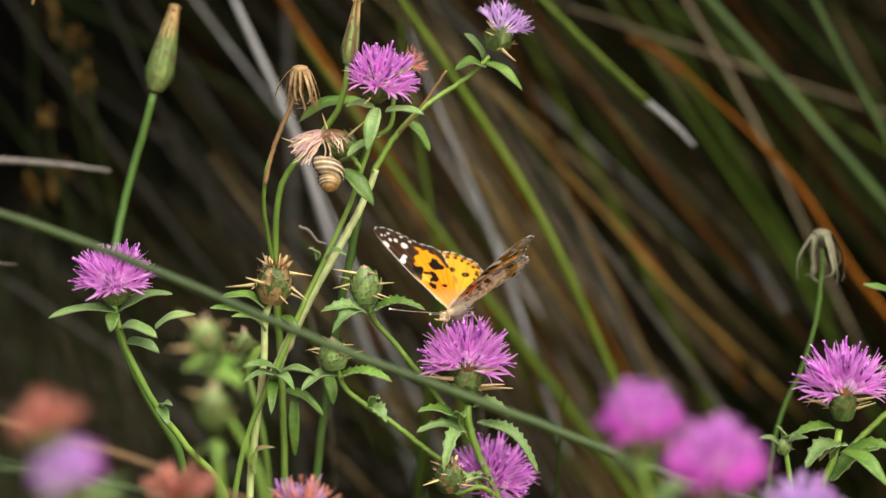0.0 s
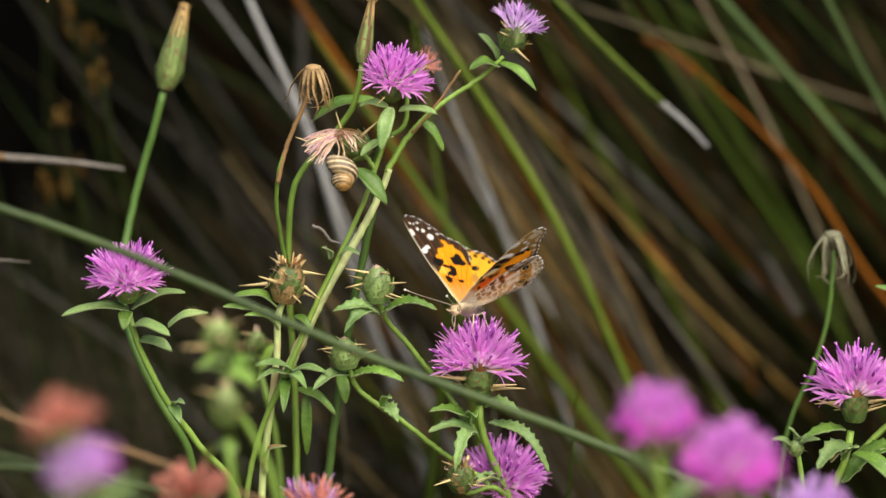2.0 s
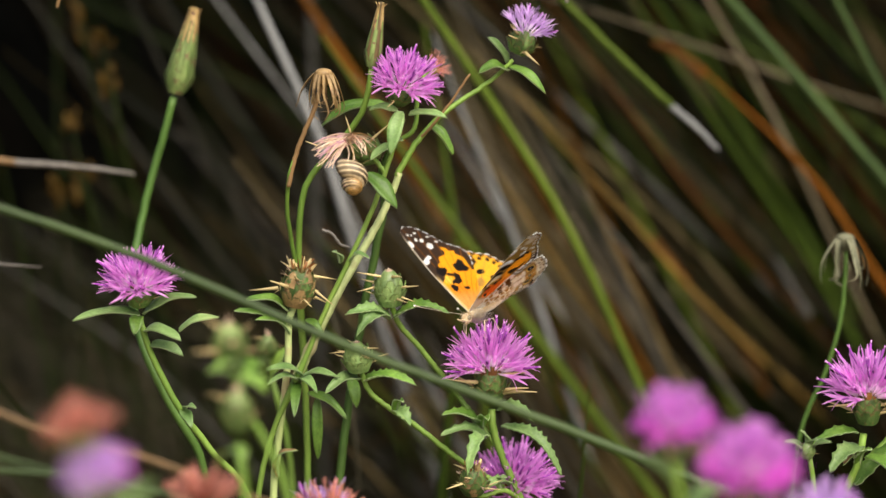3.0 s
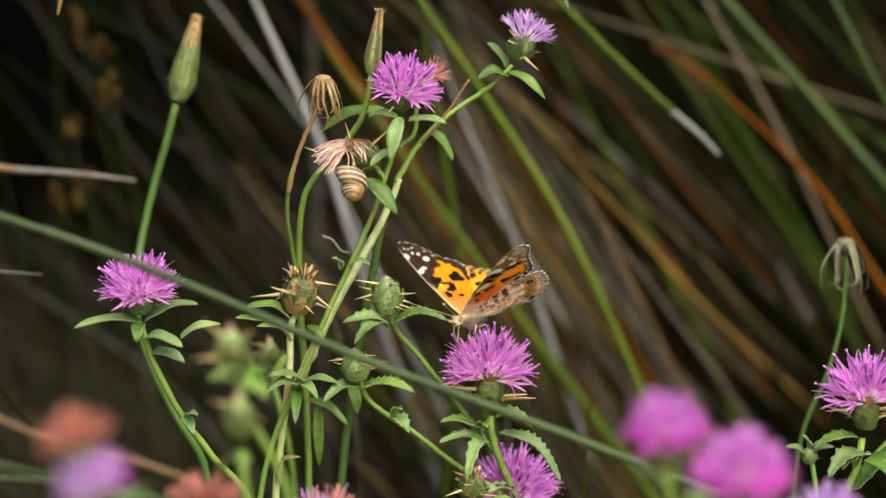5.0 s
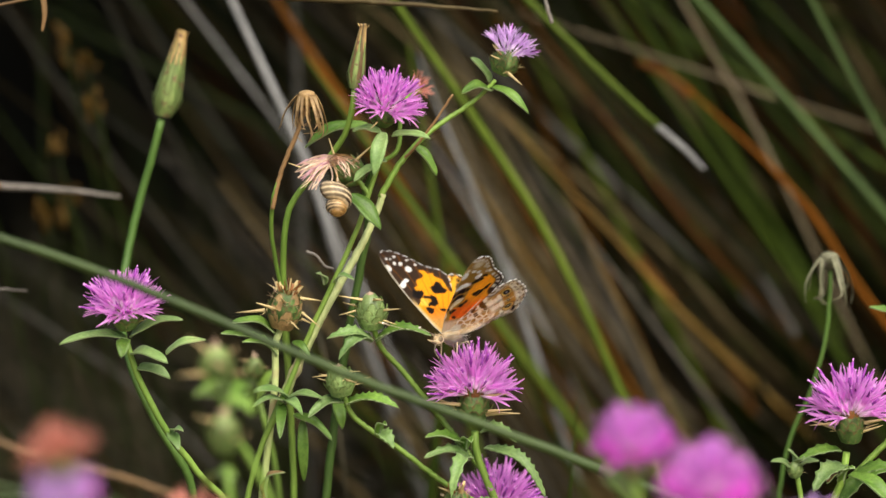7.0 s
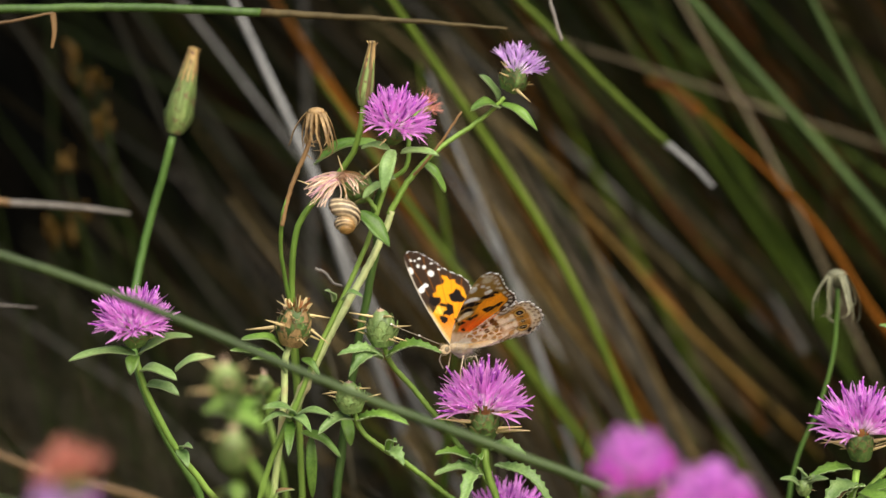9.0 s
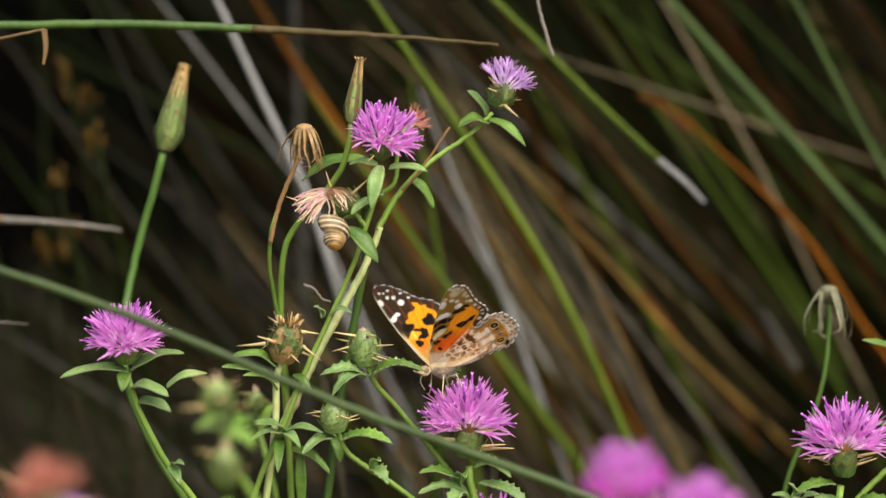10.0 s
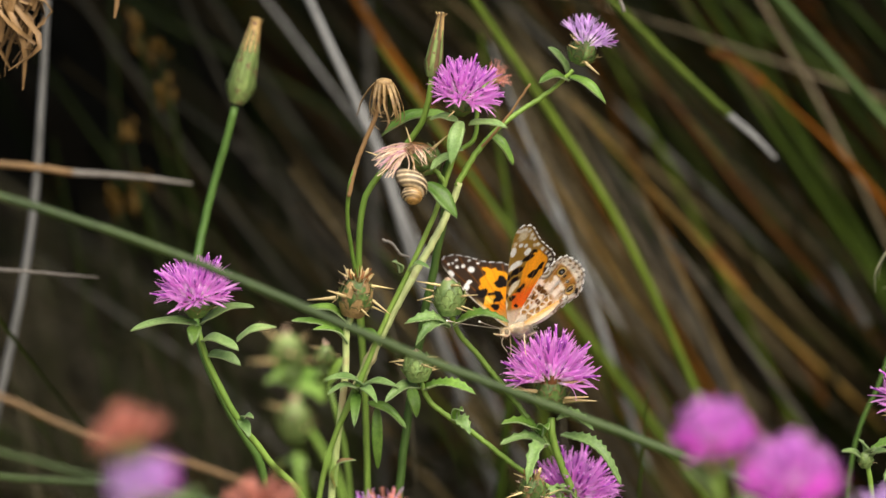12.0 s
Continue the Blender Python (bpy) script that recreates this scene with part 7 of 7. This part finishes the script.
    bm = bmesh.new()
    tube_into(bm, spline([(0.0060, 0, -0.0022), (0.0066, 0, -0.0042), (0.0050, 0, -0.0066)], 10), lambda f: 0.00014, 5)
    part("proboscis", bm, M_ANTENNA, butterfly)


build_body()
for ob in butterfly.children:
    ob.location.x = -0.0014
wings = {}
for side, word in ((1, "left"), (-1, "right")):
    wings[word, "hind"] = put("hindwing", wing_mesh("hindwing", HIND_LEAD, HIND_TRAIL, paint_hind_upper, paint_hind_under, side), butterfly,
                              label="hindwing, orange with black dots above, marbled tan with eyespots below")
    wings[word, "fore"] = put("forewing", wing_mesh("forewing", FORE_LEAD, FORE_TRAIL, paint_fore_upper, paint_fore_under, side), butterfly,
                              label="orange forewing with black patches and a white-spotted dark tip")


# ---- what moves ----
FLIGHT = [
    # seconds, x, z, heading, pitch, roll, left wing, right wing, left sweep, right sweep, right twist
    (0, 0.0029, 0.2341, 229.4, -5.2, 1.5, 39.3, 34.7, -16.3, -13.9, 1.3),
    (0.5, 0.0037, 0.2339, 234.2, -4.6, 1.6, 42.7, 38.5, -10.6, -18.1, 7.5),
    (1, 0.0025, 0.2340, 232.8, -5.0, 1.2, 41.9, 37.6, -11.9, -17.7, 7.7),
    (1.5, 0.0032, 0.2339, 236.1, -3.1, 1.9, 42.9, 38.2, -9.0, -18.5, 10.8),
    (2, 0.0025, 0.2352, 231.9, 7.3, -0.0, 43.2, 37.2, -8.0, -18.0, 12.1),
    (2.5, 0.0011, 0.2346, 231.3, 4.1, 3.6, 36.5, 30.9, -5.9, -15.9, 11.3),
    (3, 0.0021, 0.2343, 234.7, 1.5, 3.2, 42.6, 36.8, -1.6, -17.6, 14.5),
    (5, -0.0002, 0.2347, 227.6, 8.6, 3.5, 37.6, 31.3, 4.1, -14.8, 14.4),
    (5.5, 0.0002, 0.2351, 224.0, 11.0, -0.6, 39.6, 34.3, 3.6, -10.2, 12.1),
    (6, -0.0005, 0.2343, 221.8, 5.7, 2.5, 45.1, 38.8, 4.3, -11.0, 13.2),
    (6.5, -0.0007, 0.2340, 223.8, 2.7, 2.1, 45.2, 37.6, 6.0, -11.7, 14.1),
    (8.5, -0.0032, 0.2350, 216.4, 10.6, 5.8, 41.7, 33.0, 7.6, -8.0, 15.5),
    (9, -0.0012, 0.2355, 212.9, 8.7, -3.4, 46.5, 37.3, 4.4, -5.9, 16.6),
    (9.5, -0.0021, 0.2350, 212.9, 6.6, -0.2, 45.7, 34.6, 5.7, -5.2, 17.2),
    (10, -0.0044, 0.2344, 211.5, 4.3, 0.9, 48.4, 33.7, 4.7, -4.3, 18.4),
    (10.5, -0.0017, 0.2348, 212.8, 7.0, 6.9, 52.7, 33.2, 8.9, -4.6, 20.5),
    (11, -0.0061, 0.2316, 220.5, 0.7, 18.8, 63.0, 39.1, 4.6, -6.3, 21.8),
    (11.5, -0.0060, 0.2313, 220.0, -1.6, 13.3, 60.4, 34.8, 2.3, -10.0, 23.3),
    (12, -0.0022, 0.2329, 218.7, -0.1, 7.3, 58.0, 33.0, 3.3, -9.4, 24.4),
]
TIMES = (0, 0.5, 1, 1.5, 2, 2.5, 3, 5, 5.5, 6, 6.5, 8.5, 9, 9.5, 10, 10.5, 11, 11.5, 12)


def sway(ob, millimetres, height, drop=None):
    """A plant rocks in the wind about its root: sideways shift of a point that stands height metres above the root."""
    x, y, z = ob.location
    walk(ob, [(t, pose(x, y, z - (drop[i] * 0.001 if drop else 0), 0, math.degrees(s * 0.001 / height), 0)) for i, (t, s) in enumerate(zip(TIMES, millimetres))])


def motions():
    rows = [(t, Matrix.Translation(V(x, 0.0, z)) @ pose(0, 0, 0, 0, 0, yaw) @ pose(0, 0, 0, 0, -pitch, 0) @ pose(0, 0, 0, roll, 0, 0))
            for t, x, z, yaw, pitch, roll, *_ in FLIGHT]
    walk(butterfly, rows)
    for word, side, up, sweep in (("left", 1, 6, 8), ("right", -1, 7, 9)):
        twist = 0 if side > 0 else 1
        walk(wings[word, "fore"], [(r[0], pose(0, 0, 0, side * r[up], 0, 0) @ pose(0, 0, 0, 0, twist * r[10], 0) @ pose(0, 0, 0.00025, 0, 0, -side * r[sweep])) for r in FLIGHT])
        walk(wings[word, "hind"], [(r[0], pose(0, 0, 0, side * (r[up] - 1.5 * twist), 0, 0) @ pose(0, 0, 0, 0, twist * r[10], 0) @ pose(0, 0, 0, 0, 0, side * 0.6 * twist * max(0, r[10]))) for r in FLIGHT])
    tall = (0.00, 0.43, 0.03, 0.39, -0.04, -0.33, -0.21, -0.58, -0.43, -0.33, -0.82, -0.93, -1.06, -1.01, -1.94, -0.97, -2.93, -1.78, 0.60)
    sway(knap_tall, tall, 0.299)
    sway(cat_mid, tall, 0.307)
    sway(cat_dry, (0.00, 0.37, -0.06, 0.34, -0.24, -0.31, -0.22, -0.57, -0.43, -0.31, -0.81, -0.70, -0.79, -0.75, -1.63, -1.00, -2.36, -1.34, 0.63), 0.294)
    walk(snail, [(t, Matrix.Translation(V(s * 0.00080, 0, 0)) @ SNAIL_REST) for t, s in zip(TIMES, tall)])
    sway(cat_left, (0.00, 0.06, -0.22, -0.24, -1.12, -0.51, -1.15, -0.72, -0.30, -0.21, -0.51, -0.18, 0.00, -0.15, -0.30, -0.97, 0.60, -0.84, 0.00), 0.294)
    sway(knap_main, (0.00, 0.60, -0.09, 0.60, -0.18, -0.69, 0.10, -0.81, -0.72, -0.57, -0.70, -2.27, -0.82, -1.22, -2.91, -0.15, -2.54, -2.76, 0.60), 0.221)
    sway(knap_right, (0.00, 0.84, 0.37, 0.90, -0.22, -0.55, 0.15, -0.79, -0.63, -0.60, -0.69, -2.24, -0.85, -1.79, -2.91, -0.45, -2.90, -3.27, -0.90), 0.216)
    sway(cat_right, (0.00, 0.31, 0.19, -0.16, -0.60, -0.15, -0.12, -0.48, -0.30, -0.43, -0.55, -1.07, -1.18, -1.15, -1.16, -1.94, -2.57, -1.94, -1.19), 0.250)
    sway(near_pair, (0.00, 1.19, 1.79, 1.94, 0.52, 1.64, 1.79, -0.15, -0.37, 0.45, -1.27, -6.72, -5.07, -2.69, -5.22, -1.64, -7.76, -1.27, -1.49), 0.207,
         (0.00, 0.00, 0.00, -0.30, -0.15, 0.00, -0.15, 0.30, 0.00, 0.37, -0.45, 1.34, 1.04, 1.94, 0.60, 0.45, -0.60, -0.30, 0.75))
    sway(near_rust, (0.00, 0.30, 1.94, 2.09, 0.60, 1.49, 1.49, 0.52, 0.10, 0.37, 0.15, -0.09, 0.30, -1.34, -2.09, -0.75, 0.36, 0.30, 0.00), 0.210,
         (0.00, 0.30, 0.45, 0.75, 0.30, 0.45, 0.30, 1.04, 0.75, 0.75, 0.60, 0.90, 1.04, 2.09, 0.90, -0.30, -1.34, -1.19, -0.15))
    sway(near_lilac, (0.00, 0.75, 0.75, 1.04, 0.45, 1.49, 1.04, -0.15, -0.60, 0.30, -0.75, -4.78, -3.58, -1.19, -2.54, -0.60, -4.48, 0.22, -0.90), 0.196)
    x, y, z = cross_stalk.location
    walk(cross_stalk, [(t, pose(x, y, z - 0.001 * s)) for t, s in zip(TIMES, (0.00, 0.15, 0.09, 0.04, 0.37, 0.15, -0.03, 0.30, 0.70, 0.30, 0.28, 0.97, 1.16, 1.55, 0.24, -0.24, -2.15, -1.64, -1.19))])


SNAIL_REST = snail.matrix_basis.copy()
motions()
